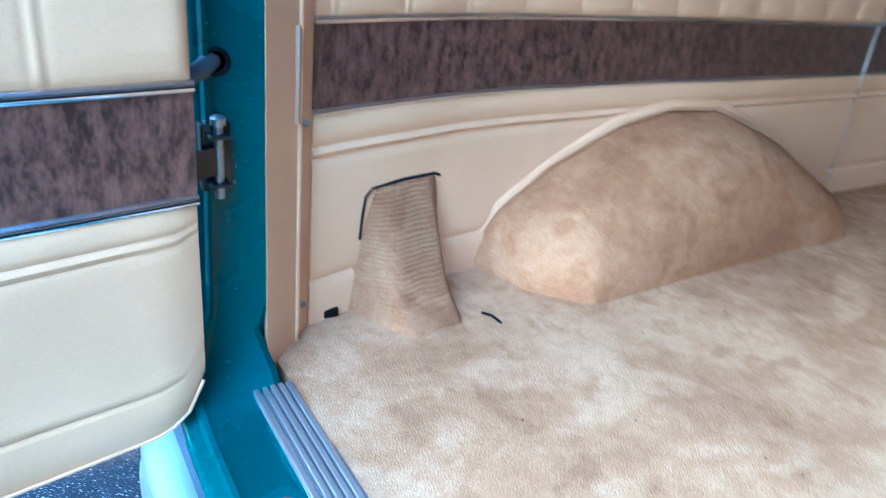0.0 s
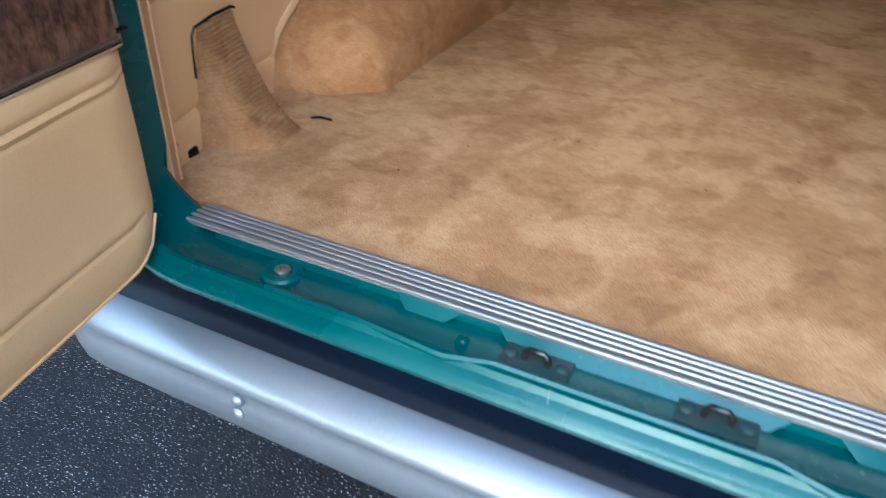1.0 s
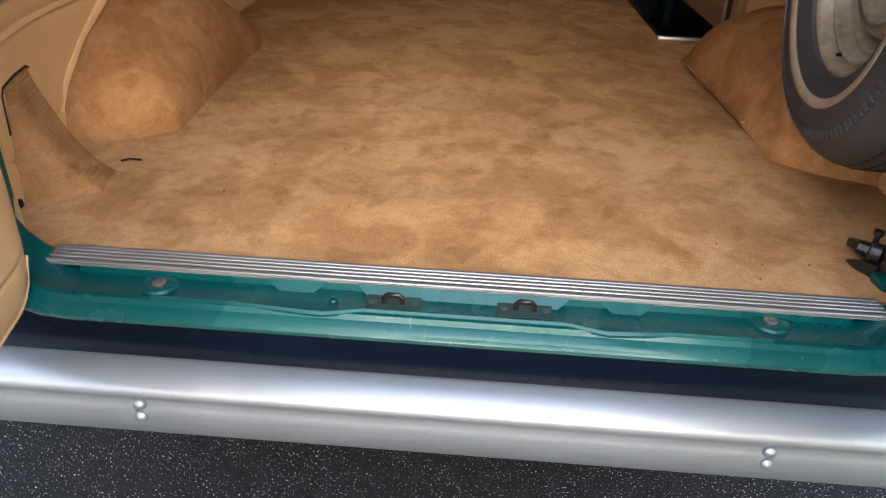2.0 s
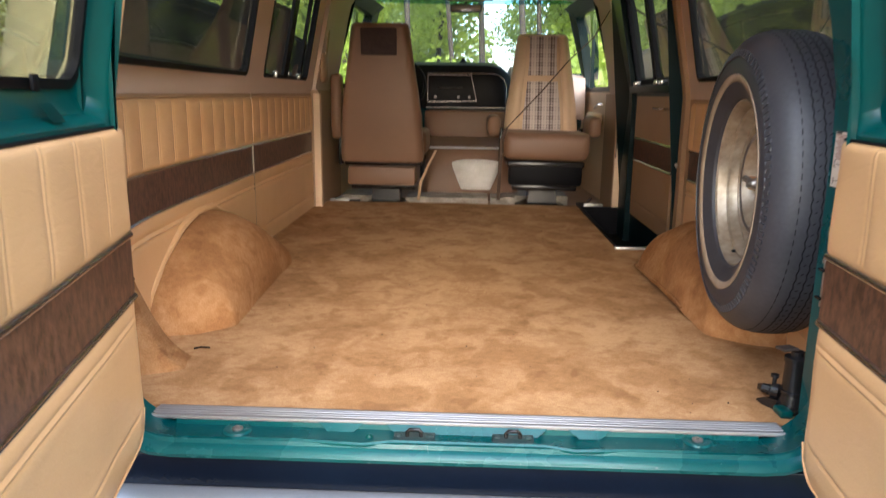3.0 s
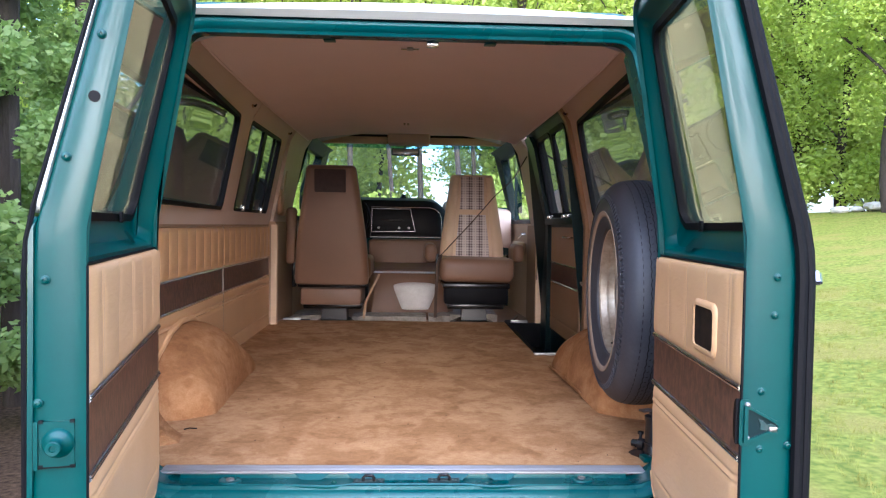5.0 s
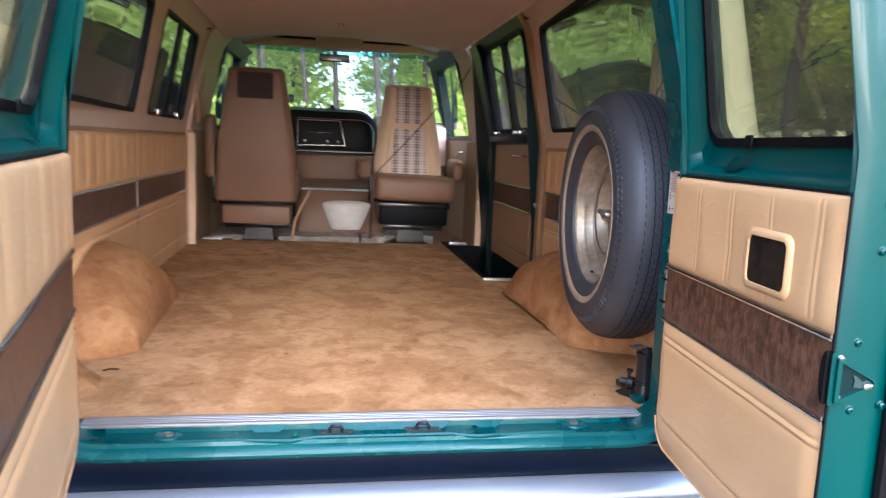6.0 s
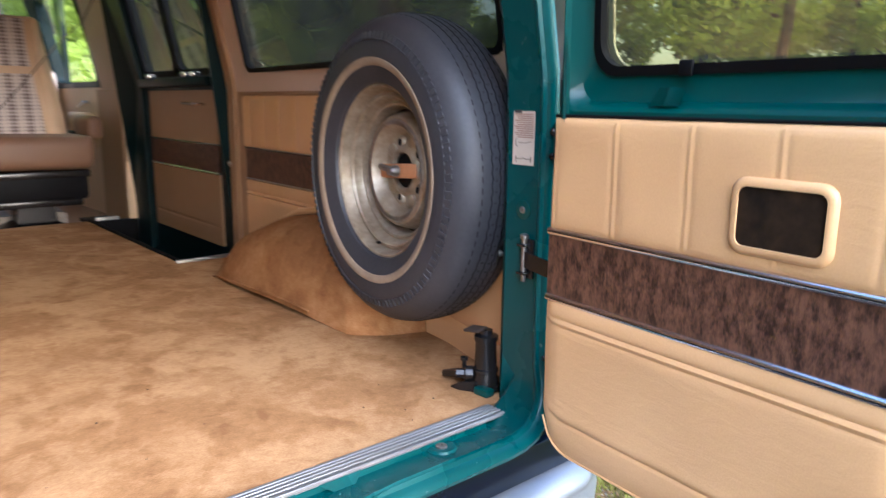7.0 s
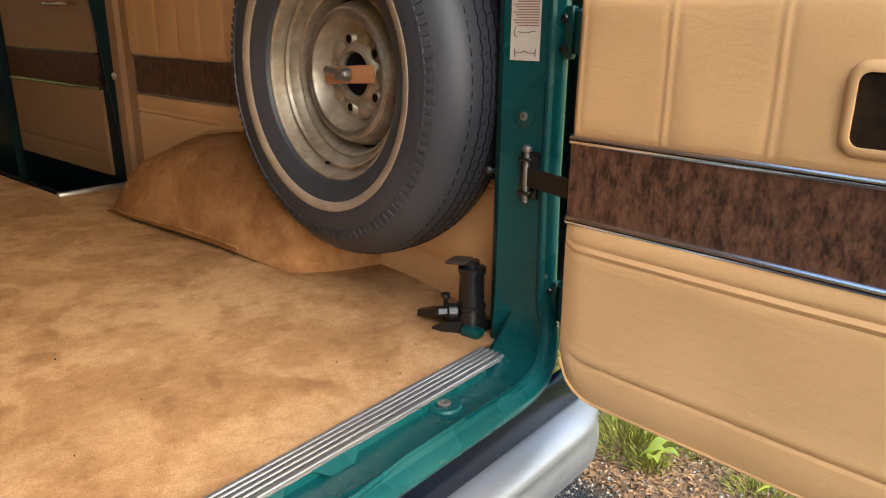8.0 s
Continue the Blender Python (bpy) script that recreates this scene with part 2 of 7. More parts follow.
def glass_material(name, tint, haze=0.0, mirror=0.035):
    """Thin pane: lets tinted light straight through, mirrors more at a slant."""
    m = bpy.data.materials.new(name)
    m.use_nodes = True
    nt = m.node_tree
    nt.nodes.remove(nt.nodes["Principled BSDF"])
    tr, gl = nt.nodes.new("ShaderNodeBsdfTransparent"), nt.nodes.new("ShaderNodeBsdfGlossy")
    tr.inputs[0].default_value = (*tint, 1)
    gl.inputs["Roughness"].default_value = 0.02
    lw = nt.nodes.new("ShaderNodeLayerWeight")
    lw.inputs[0].default_value = 0.5
    pw, sc = nt.nodes.new("ShaderNodeMath"), nt.nodes.new("ShaderNodeMath")
    pw.operation, sc.operation = "POWER", "MULTIPLY_ADD"
    pw.inputs[1].default_value = 5.0
    sc.inputs[1].default_value, sc.inputs[2].default_value = 0.9, mirror
    nt.links.new(lw.outputs["Facing"], pw.inputs[0])
    nt.links.new(pw.outputs[0], sc.inputs[0])
    mx = nt.nodes.new("ShaderNodeMixShader")
    nt.links.new(sc.outputs[0], mx.inputs[0])
    nt.links.new(tr.outputs[0], mx.inputs[1])
    nt.links.new(gl.outputs[0], mx.inputs[2])
    last = mx
    if haze:
        # a film of dust on the pane, with the view's bright haze put in
        df, md = nt.nodes.new("ShaderNodeBsdfTranslucent"), nt.nodes.new("ShaderNodeMixShader")
        df.inputs[0].default_value = (0.70, 0.70, 0.62, 1) if haze < 0.1 else (0.75, 0.80, 0.84, 1)
        tc, n = nt.nodes.new("ShaderNodeTexCoord"), nt.nodes.new("ShaderNodeTexNoise")
        n.inputs["Scale"].default_value, n.inputs["Detail"].default_value = 2.5, 6
        nt.links.new(tc.outputs["Object"], n.inputs["Vector"])
        amt = nt.nodes.new("ShaderNodeMath")
        amt.operation = "MULTIPLY"
        amt.inputs[1].default_value = haze * 2
        nt.links.new(n.outputs[0], amt.inputs[0])
        nt.links.new(amt.outputs[0], md.inputs[0])
        nt.links.new(mx.outputs[0], md.inputs[1])
        nt.links.new(df.outputs[0], md.inputs[2])
        last = md
    nt.links.new(last.outputs[0], nt.nodes["Material Output"].inputs[0])
    return m


TINTED = glass_material("tinted_glass", (0.53, 0.50, 0.35), 0.014, 0.10)
CLEAR = glass_material("clear_glass", (0.85, 0.90, 0.88))
HAZY = glass_material("hazy_glass", (0.84, 0.90, 0.94), 0.09)
SHADE = glass_material("blue_shade_glass", (0.30, 0.55, 0.62))
SMOKE = glass_material("smoke_glass", (0.235, 0.23, 0.185), 0.010, 0.10)


# ---- shape helpers ----
def finish(bm, smooth=True, angle=40):
    bmesh.ops.recalc_face_normals(bm, faces=bm.faces)
    if smooth:
        for f in bm.faces:
            f.smooth = True
        for e in bm.edges:
            if len(e.link_faces) == 2 and e.calc_face_angle(0) > radians(angle):
                e.smooth = False
    return bm


def part(name, bm, mat, parent=None, label="", smooth=True, angle=40):
    """One mesh object, under a thing or a part where one is given."""
    finish(bm, smooth, angle)
    me = bpy.data.meshes.new(name)
    bm.to_mesh(me)
    bm.free()
    me.materials.append(mat)
    ob = new(name, me)
    if parent is not None:
        ob.parent = parent
    if label:
        tagged(ob, label)
    return ob


def thing(name, label, category, m=None, kind="", group=""):
    ob = new(name)
    ob.empty_display_size = 0.05
    if m is not None:
        ob.matrix_world = m
    return tagged(ob, label, category, group, kind)


def box(bm, lo, hi, bevel=0.0, m=None, segments=2):
    lo, hi = Vector(lo), Vector(hi)
    mat = Matrix.Translation((lo + hi) / 2) @ Matrix.Diagonal((*(hi - lo), 1))
    made = bmesh.ops.create_cube(bm, size=1, matrix=mat)["verts"]
    if bevel:
        edges = list({e for v in made for e in v.link_edges})
        out = bmesh.ops.bevel(bm, geom=edges, offset=bevel, segments=segments, profile=0.5, affect="EDGES")
        made = list({v for f in out["faces"] for v in f.verts} | {v for v in made if v.is_valid})
    if m is not None:
        bmesh.ops.transform(bm, matrix=m, verts=made)
    return bm


def boxed(lo, hi, bevel=0.0, m=None, segments=2):
    return box(bmesh.new(), lo, hi, bevel, m, segments)


def loft(bm, rings, closed=True, caps=True):
    """Skins rings of equal length."""
    vs = [[bm.verts.new(p) for p in r] for r in rings]
    n = len(vs[0])
    for a, b in zip(vs, vs[1:]):
        for i in range(n if closed else n - 1):
            j = (i + 1) % n
            bm.faces.new((a[i], a[j], b[j], b[i]))
    if caps and closed:
        bm.faces.new(vs[0][::-1])
        bm.faces.new(vs[-1])
    return bm


def lathe(bm, profile, m=None, n=32, closed=False):
    """Turns a list of (radius, height) round z."""
    rings = []
    for r, h in profile:
        rings.append([Vector((r * math.cos(2 * math.pi * k / n), r * math.sin(2 * math.pi * k / n), h)) for k in range(n)])
    if closed:
        rings.append(rings[0])
    if m is not None:
        rings = [[m @ p for p in r] for r in rings]
    return loft(bm, rings, True, not closed)


def tube(bm, pts, r, n=8, caps=True):
    """A round bar along points."""
    pts = [Vector(p) for p in pts]
    rings = []
    side = None
    for i, p in enumerate(pts):
        d = (pts[min(i + 1, len(pts) - 1)] - pts[max(i - 1, 0)]).normalized()
        if side is None:
            side = d.orthogonal().normalized()
        side = (side - d * side.dot(d)).normalized()
        up = d.cross(side)
        rings.append([p + r * (math.cos(2 * math.pi * k / n) * side + math.sin(2 * math.pi * k / n) * up) for k in range(n)])
    return loft(bm, rings, True, caps)


def grid(bm, f, us, vs, thick=None):
    """A sheet of points f(u, v); thick: a second sheet f2(u, v), joined round the rim."""
    a = [[bm.verts.new(f(u, v)) for v in vs] for u in us]
    nu, nv = len(us), len(vs)
    for i in range(nu - 1):
        for j in range(nv - 1):
            bm.faces.new((a[i][j], a[i + 1][j], a[i + 1][j + 1], a[i][j + 1]))
    if thick:
        b = [[bm.verts.new(thick(u, v)) for v in vs] for u in us]
        for i in range(nu - 1):
            for j in range(nv - 1):
                bm.faces.new((b[i][j], b[i][j + 1], b[i + 1][j + 1], b[i + 1][j]))
        rim = [(i, 0) for i in range(nu)] + [(nu - 1, j) for j in range(1, nv)] + [(i, nv - 1) for i in range(nu - 2, -1, -1)] + [(0, j) for j in range(nv - 2, 0, -1)]
        for k, (i, j) in enumerate(rim):
            p, q = rim[(k + 1) % len(rim)]
            bm.faces.new((a[i][j], b[i][j], b[p][q], a[p][q]))
    return bm


def steps(a, b, n):
    return [a + (b - a) * k / n for k in range(n + 1)]


def bend(x, xs, ys):
    return float(np.interp(x, xs, ys))


# ---- the van's inner shape ----
FLOOR, BELT = 0.70, 1.42


def half(y, z):
    """Half the inner width at a length y and a height z."""
    b = bend(y, [-0.05, 0.1, 0.2, 0.35, 0.5, 0.8, 1.2, 1.7, 3.4, 4.6], [0.755, 0.80, 0.828, 0.866, 0.888, 0.905, 0.915, 0.93, 0.94, 0.90])
    return b - bend(z, [1.38, 1.90, 1.96, 2.0, 2.03], [0, 0.105, 0.13, 0.165, 0.22])


def outer(y, z):
    """Half the outer width of the body, rounded in at the rear corners."""
    b = bend(y, [-0.09, -0.06, -0.02, 0.03, 0.09, 0.16, 0.30, 4.6], [0.79, 0.86, 0.915, 0.955, 0.982, 0.996, 1.005, 1.01])
    return b - bend(z, [1.36, 1.95, 2.03], [0, 0.145, 0.18])


def skin_patch(bm, side, y0, y1, z0, z1, thick=0.012):
    """A piece of the outer skin."""
    ys = sorted({y0, y1, *[y for y in (-0.075, -0.06, -0.04, -0.02, 0.0, 0.03, 0.06, 0.09, 0.12, 0.16, 0.22, 0.30) if y0 < y < y1], *steps(y0, y1, max(1, round((y1 - y0) / 0.25)))})
    zs = steps(z0, z1, max(1, round((z1 - z0) / 0.1)))
    return grid(bm, lambda y, z: Vector((side * outer(y, z), y, z)), ys, zs, lambda y, z: Vector((side * (outer(y, z) - thick), y, z)))


def wall_point(side, y, z, off=0.0):
    return Vector((side * (half(y, z) + off), y, z))


def wall_patch(bm, side, y0, y1, z0, z1, inner=0.0, outer=0.05, pitch=0.12, zn=None):
    """A curved piece of a side wall between inner and outer offsets."""
    ys = steps(y0, y1, max(1, round((y1 - y0) / pitch)))
    zs = steps(z0, z1, zn or max(1, round((z1 - z0) / 0.08)))
    return grid(bm, lambda y, z: wall_point(side, y, z, inner), ys, zs, lambda y, z: wall_point(side, y, z, outer))


# ---- floor, walls, ceiling ----
def rounded_rect(a0, a1, b0, b1, r, n=5):
    """Points round a rectangle with round corners, counter-clockwise."""
    out = []
    for ca, cb, s in ((a1 - r, b1 - r, 0), (a0 + r, b1 - r, 1), (a0 + r, b0 + r, 2), (a1 - r, b0 + r, 3)):
        for k in range(n + 1):
            t = (s + k / n) * math.pi / 2
            out.append((ca + r * math.cos(t), cb + r * math.sin(t)))
    return out


def ring_frame(bm, place, outer, inner, d0, d1):
    """A frame between two outlines of equal length; place(a, b, depth) gives the point."""
    n = len(outer)
    rings = [[place(*outer[i], d0), place(*outer[i], d1), place(*inner[i], d1), place(*inner[i], d0)] for i in range(n)]
    vs = [[bm.verts.new(p) for p in r] for r in rings]
    for i in range(n):
        a, b = vs[i], vs[(i + 1) % n]
        for k in range(4):
            j = (k + 1) % 4
            bm.faces.new((a[k], b[k], b[j], a[j]))
    return bm


def sheet(bm, place, outline, d0, d1):
    """A plate of an outline between two depths."""
    lo = [bm.verts.new(place(a, b, d0)) for a, b in outline]
    hi = [bm.verts.new(place(a, b, d1)) for a, b in outline]
    n = len(lo)
    bm.faces.new(lo[::-1])
    bm.faces.new(hi)
    for i in range(n):
        j = (i + 1) % n
        bm.faces.new((lo[i], lo[j], hi[j], hi[i]))
    return bm


def carpet_height(x, y):
    return FLOOR + 0.004 * noise.noise((x * 5, y * 5, 0)) + 0.002 * noise.noise((x * 17, y * 17, 3))


def edge(y):
    """Half the carpet's width: it narrows between the door pillars."""
    return min(half(max(y, 0.0), 0.7), bend(y, [0.0, 0.05, 0.06], [0.70, 0.765, 1.0]))


floor = thing("floor", "tan cut-pile carpet over the van's cargo floor, mottled by wear", "floor", kind="structure")
bm = bmesh.new()
STEP_Y0, STEP_Y1, STEP_X = 1.755, 3.02, 0.675
grid(bm, lambda u, y: Vector((-edge(y) + u * (min(STEP_X, edge(y)) + edge(y)), y, carpet_height(u, y))), steps(0, 1, 40), steps(0.008, 3.02, 80), lambda u, y: Vector((-edge(y) + u * (min(STEP_X, edge(y)) + edge(y)), y, FLOOR - 0.03)))
part("carpet", bm, CARPET, floor)
bm = bmesh.new()
grid(bm, lambda u, y: Vector((min(STEP_X, edge(y) - 0.001) + u * max(0.001, edge(y) - STEP_X), y, carpet_height(u + 1, y))), steps(0, 1, 8), steps(0.008, STEP_Y0, 44), lambda u, y: Vector((min(STEP_X, edge(y) - 0.001) + u * max(0.001, edge(y) - STEP_X), y, FLOOR - 0.03)))
part("carpet", bm, CARPET, floor)
part("underfloor", boxed((-0.93, 0.055, 0.60), (0.672, 3.05, 0.668)), BLACK_METAL, floor)
part("underfloor", boxed((0.672, 0.055, 0.60), (0.90, STEP_Y0 - 0.005, 0.668)), BLACK_METAL, floor)
part("cab_floor", boxed((-0.94, 3.052, 0.55), (0.94, 4.6, 0.64)), TRIM, floor, "brown cab floor mat")
# side step well
part("step_mat", boxed((STEP_X, STEP_Y0, 0.46), (1.0, STEP_Y1 + 0.03, 0.53)), BLACK, floor, "black rubber mat in the side step well")
part("step_riser", boxed((STEP_X - 0.002, STEP_Y0, 0.50), (STEP_X + 0.004, STEP_Y1, 0.694)), BLACK, floor)
part("step_riser", boxed((STEP_X, STEP_Y0 - 0.004, 0.50), (0.93, STEP_Y0 + 0.004, 0.694)), BLACK, floor)
part("edge_trim", boxed((STEP_X - 0.02, STEP_Y0 - 0.018, 0.699), (0.92, STEP_Y0 + 0.008, 0.711), 0.003), ALU, floor, "bright edge strip at the step well")
part("step_riser", boxed((STEP_X, STEP_Y1 - 0.004, 0.50), (0.95, STEP_Y1 + 0.031, 0.694)), BLACK, floor)
part("edge_trim", boxed((STEP_X - 0.012, STEP_Y0 + 0.01, 0.699), (STEP_X + 0.006, STEP_Y1, 0.709), 0.003), BLACK, floor)

def rear_drop(y):
    """How far ceiling and roof come down towards the rear doors."""
    return 0.14 * (max(0.0, 0.45 - y) / 0.45) ** 1.5


ceiling = thing("ceiling", "brown padded headliner with seams along both sides", "ceiling", kind="structure")
bm = bmesh.new()
grid(bm, lambda u, y: Vector((u * (half(y, 2.0) - 0.012), y, 2.045 - 0.045 * u * u - 0.02 * abs(u) ** 6 - rear_drop(y))), steps(-1, 1, 24), steps(0.03, 3.35, 40), lambda u, y: Vector((u * (half(y, 2.0) - 0.012), y, 2.060 - 0.045 * u * u - rear_drop(y))))
part("headliner", bm, HEADLINER, ceiling)
for s in (-1, 1):
    bm = bmesh.new()
    tube(bm, [(s * (half(y, 2.0) - 0.012), y, 1.978 - rear_drop(y)) for y in steps(0.03, 3.35, 40)], 0.005, 6)
    part("seam", bm, HEADLINER, ceiling)

WINDOWS = {-1: [(0.13, 1.55, 1.435, 1.885), (1.80, 2.66, 1.435, 1.895)], 1: [(0.13, 1.61, 1.435, 1.895)]}
wall_left = thing("wall_left", "tan vinyl-trimmed side wall of the van with two tinted windows", "wall", kind="structure")
wall_right = thing("wall_right", "tan vinyl-trimmed side wall of the van behind the side door", "wall", kind="structure")


def side_shell(side, parent, y0, y1, wins):
    """Inner trim and outer skin round the windows."""
    lay = lambda bm, skin, p, q, za, zb: skin_patch(bm, side, p, q, za, zb) if skin else wall_patch(bm, side, p, q, za, zb, 0.0, 0.03)
    for name, mat in (("trim_panel", TRIM), ("outer_skin", None)):
        bands = [(0.62, 1.38), (1.38, 2.03)] if mat is None else [(0.66, 1.36), (1.36, 2.0)]
        for z0, z1 in bands:
            bm = bmesh.new()
            edges = sorted({y0 if mat else -0.085, y1, *[w[0] for w in wins], *[w[1] for w in wins]})
            for p, q in zip(edges, edges[1:]):
                win = [w for w in wins if w[0] <= p and q <= w[1]]
                if win and z1 > win[0][2]:
                    if z0 < win[0][2]:
                        lay(bm, mat is None, p, q, z0, win[0][2])
                    lay(bm, mat is None, p, q, win[0][3], z1)
                else:
                    lay(bm, mat is None, p, q, z0, z1)
            part(name, bm, (TRIM if z0 < 1 else UPPER_TRIM) if mat else (TEAL if z0 < 1 else WHITE_PAINT), parent)


def wall_window(side, parent, w, name):
    """Rubber gasket and a tinted pane set into a side wall."""
    place = lambda y, z, d: wall_point(side, y, z, d)
    win = thing(name, "dark tinted side window in a black rubber gasket", "window", kind="structure")
    y0, y1, z0, z1 = w
    bm = bmesh.new()
    ring_frame(bm, place, rounded_rect(y0 - 0.006, y1 + 0.006, z0 - 0.006, z1 + 0.006, 0.035, 6), rounded_rect(y0 + 0.010, y1 - 0.010, z0 + 0.010, z1 - 0.010, 0.032, 6), -0.003, 0.022)
    part("gasket", bm, BLACK, win)
    bm = bmesh.new()
    grid(bm, lambda y, z: wall_point(side, y, z, 0.012), steps(y0, y1, 6), steps(z0, z1, 6), lambda y, z: wall_point(side, y, z, 0.016))
    pane = part("pane", bm, SMOKE, win)
    pane.visible_shadow = False
    return win


side_shell(-1, wall_left, 0.06, 3.0, WINDOWS[-1])
side_shell(1, wall_right, 0.06, 1.74, WINDOWS[1])
wall_window(-1, wall_left, WINDOWS[-1][0], "window_1")
w2 = wall_window(-1, wall_left, WINDOWS[-1][1], "window_2")
wall_window(1, wall_right, WINDOWS[1][0], "window_3")


# ---- rear opening: frame, sill, roof edge ----
wall_rear = thing("wall_rear", "teal painted rear door opening of the van", "wall", kind="structure")


def corner(p, c, q, r, n=6):
    """Rounds the corner c between p and q."""
    p, c, q = Vector(p), Vector(c), Vector(q)
    a, b = c + (p - c).normalized() * r, c + (q - c).normalized() * r
    return [a * (1 - t) ** 2 + 2 * c * t * (1 - t) + b * t * t for t in steps(0, 1, n)]


HALF_PATH = [Vector((0, 0.688)), Vector((0.3, 0.688)), *corner((0.3, 0.688), (0.70, 0.688), (0.70, 1.0), 0.118), Vector((0.70, 1.0)), Vector((0.70, 1.28)),
             Vector((0.695, 1.38)), Vector((0.672, 1.5)), Vector((0.64, 1.62)), *corner((0.64, 1.62), (0.578, 1.861), (0.3, 1.861), 0.045), Vector((0.3, 1.861)), Vector((0, 1.861))]
FULL_PATH = HALF_PATH + [Vector((-p.x, p.y)) for p in HALF_PATH[-2:0:-1]]
FRAME_PROFILE = [(0.070, 0.05), (0.045, 0.022), (0.006, -0.028), (0.0, -0.038), (0.0, -0.100), (-0.004, -0.108), (-0.003, -0.114), (0.005, -0.118), (0.009, -0.125), (0.015, -0.132), (0.022, -0.135), (0.03, -0.132), (0.036, -0.118), (0.040, -0.075), (0.085, -0.06), (0.085, 0.05)]
bm = bmesh.new()
rings = []
for i, p in enumerate(FULL_PATH):
    d = (FULL_PATH[(i + 1) % len(FULL_PATH)] - FULL_PATH[i - 1]).normalized()
    o = Vector((d.y, -d.x))
    k = bend(p.y, [0.70, 0.82], [1.0, 0.70])
    ring = [Vector((p.x + o.x * a, y * k if y < 0 else y, p.y + o.y * a)) for a, y in FRAME_PROFILE]
    if abs(p.x) > 0.56 and p.y < 0.83:
        # the inner flange turns a square corner behind the jamb cover
        for v in ring:
            if -0.04 < v.y < 0.0:
                v.y += 0.022 * min(1.0, max(0.0, (0.775 - p.y) / 0.06))
            elif v.y > 0.0:
                v.x, v.z = math.copysign(max(abs(v.x), 0.742), p.x), min(v.z, 0.66)
    if p.x > 0.5 and 0.80 < p.y < 1.84:
        # the right pillar's face runs on inwards
        for v, (a, y) in zip(ring[:4], ((0.040, 0.050), (0.010, 0.028), (0.0, 0.012), (0.0, -0.030))):
            v.x, v.y = p.x + o.x * a, y
    if p.x < -0.5 and 0.80 < p.y < 1.84:
        for v, (a, y) in zip(ring[:4], ((0.040, 0.026), (0.010, 0.002), (0.0, -0.013), (0.0, -0.030))):
            v.x, v.y = p.x + o.x * a, y
    rings.append(ring)
rings.append(rings[0])
loft(bm, rings, True, False)
bmesh.ops.remove_doubles(bm, verts=bm.verts, dist=1e-5)
part("opening_frame", bm, TEAL_WORN, wall_rear, angle=30)
bm = bmesh.new()
grid(bm, lambda x, t: Vector((x, -0.122 + t * 0.10, 1.902 + 0.01 * (1 - (x / 0.75) ** 2) + t * 0.040)), steps(-0.66, 0.66, 14), steps(0, 1, 4), lambda x, t: Vector((x, -0.100 + t * 0.09, 1.896 + t * 0.036)))
part("roof_edge", bm, WHITE_PAINT, wall_rear, "white painted roof edge above the doors")
roof = thing("roof", "white painted outer roof of the van", "roof", kind="structure")
bm = bmesh.new()
def roof_z(u, y):
    return bend(y, [-0.06, 0.05, 0.3, 0.6, 1.0], [1.950, 1.985, 2.055, 2.125, 2.165]) - 0.125 * u * u * bend(y, [-0.06, 0.6], [0.25, 1])
grid(bm, lambda u, y: Vector((u * outer(max(y, -0.02), 2.0), y, roof_z(u, y))), steps(-1, 1, 16), [-0.06, 0.0, 0.05, 0.12, 0.2, 0.3, 0.45, 0.6, 0.8, 1.0, *steps(1.2, 4.2, 16)], lambda u, y: Vector((u * (outer(max(y, -0.02), 2.0) - 0.02), y, roof_z(u, y) - 0.02)))
part("roof_skin", bm, WHITE_PAINT, roof)

# ribbed scuff strip along the carpet's edge
sill_strip = thing("sill_strip", "ribbed bright aluminium scuff strip at the edge of the carpet", "sill trim", kind="structure")
# the shade between the ribs is put into the base's darker colour
part("strip_base", boxed((-0.655, -0.045, 0.6985), (0.655, 0.012, 0.7015)), GROOVE, sill_strip, "base between the ribs, darkened for the shade there")
for y, w, h in ((-0.0405, 0.0088, 0.7060), (-0.0290, 0.0072, 0.7068), (-0.0185, 0.0080, 0.7070), (-0.0080, 0.0072, 0.7068), (0.0030, 0.0090, 0.7062)):
    rib = [(y - w / 2, 0.7010), (y - w / 2, h - 0.0012), (y - w * 0.3, h), (y + w * 0.3, h), (y + w / 2, h - 0.0012), (y + w / 2, 0.7010)]
    part("rib", loft(bmesh.new(), [[Vector((x, p + 0.0004 * math.sin(x * 9), q)) for p, q in rib] for x in steps(-0.655, 0.655, 12)]), ALU, sill_strip, smooth=False)
part("sill_riser", loft(bmesh.new(), [[Vector((x, -0.048, 0.684)), Vector((x, -0.0455, 0.698)), Vector((x, 0.0, 0.698)), Vector((x, 0.0, 0.684))] for x in steps(-0.60, 0.60, 4)]), TEAL_WORN, sill_strip, "teal painted riser under the strip")

bumper = thing("rear_bumper", "silver painted steel rear bumper below the open doors", "bumper")
bm = bmesh.new()
bprof = [(-0.112, 0.565), (-0.115, 0.584), (-0.122, 0.591), (-0.138, 0.588), (-0.155, 0.579), (-0.167, 0.568), (-0.1735, 0.556), (-0.1725, 0.549), (-0.1715, 0.544), (-0.1755, 0.534), (-0.178, 0.512), (-0.176, 0.487), (-0.168, 0.477), (-0.155, 0.476), (-0.155, 0.486), (-0.164, 0.512), (-0.155, 0.55), (-0.128, 0.572)]
rings = []
for x in steps(-0.865, 0.865, 40):
    back = 0.05 * max(0.0, (abs(x) - 0.74) / 0.125) ** 2
    rings.append([Vector((x, y + back, z)) for y, z in bprof])
loft(bm, rings)
part("bar", bm, SILVER, bumper)
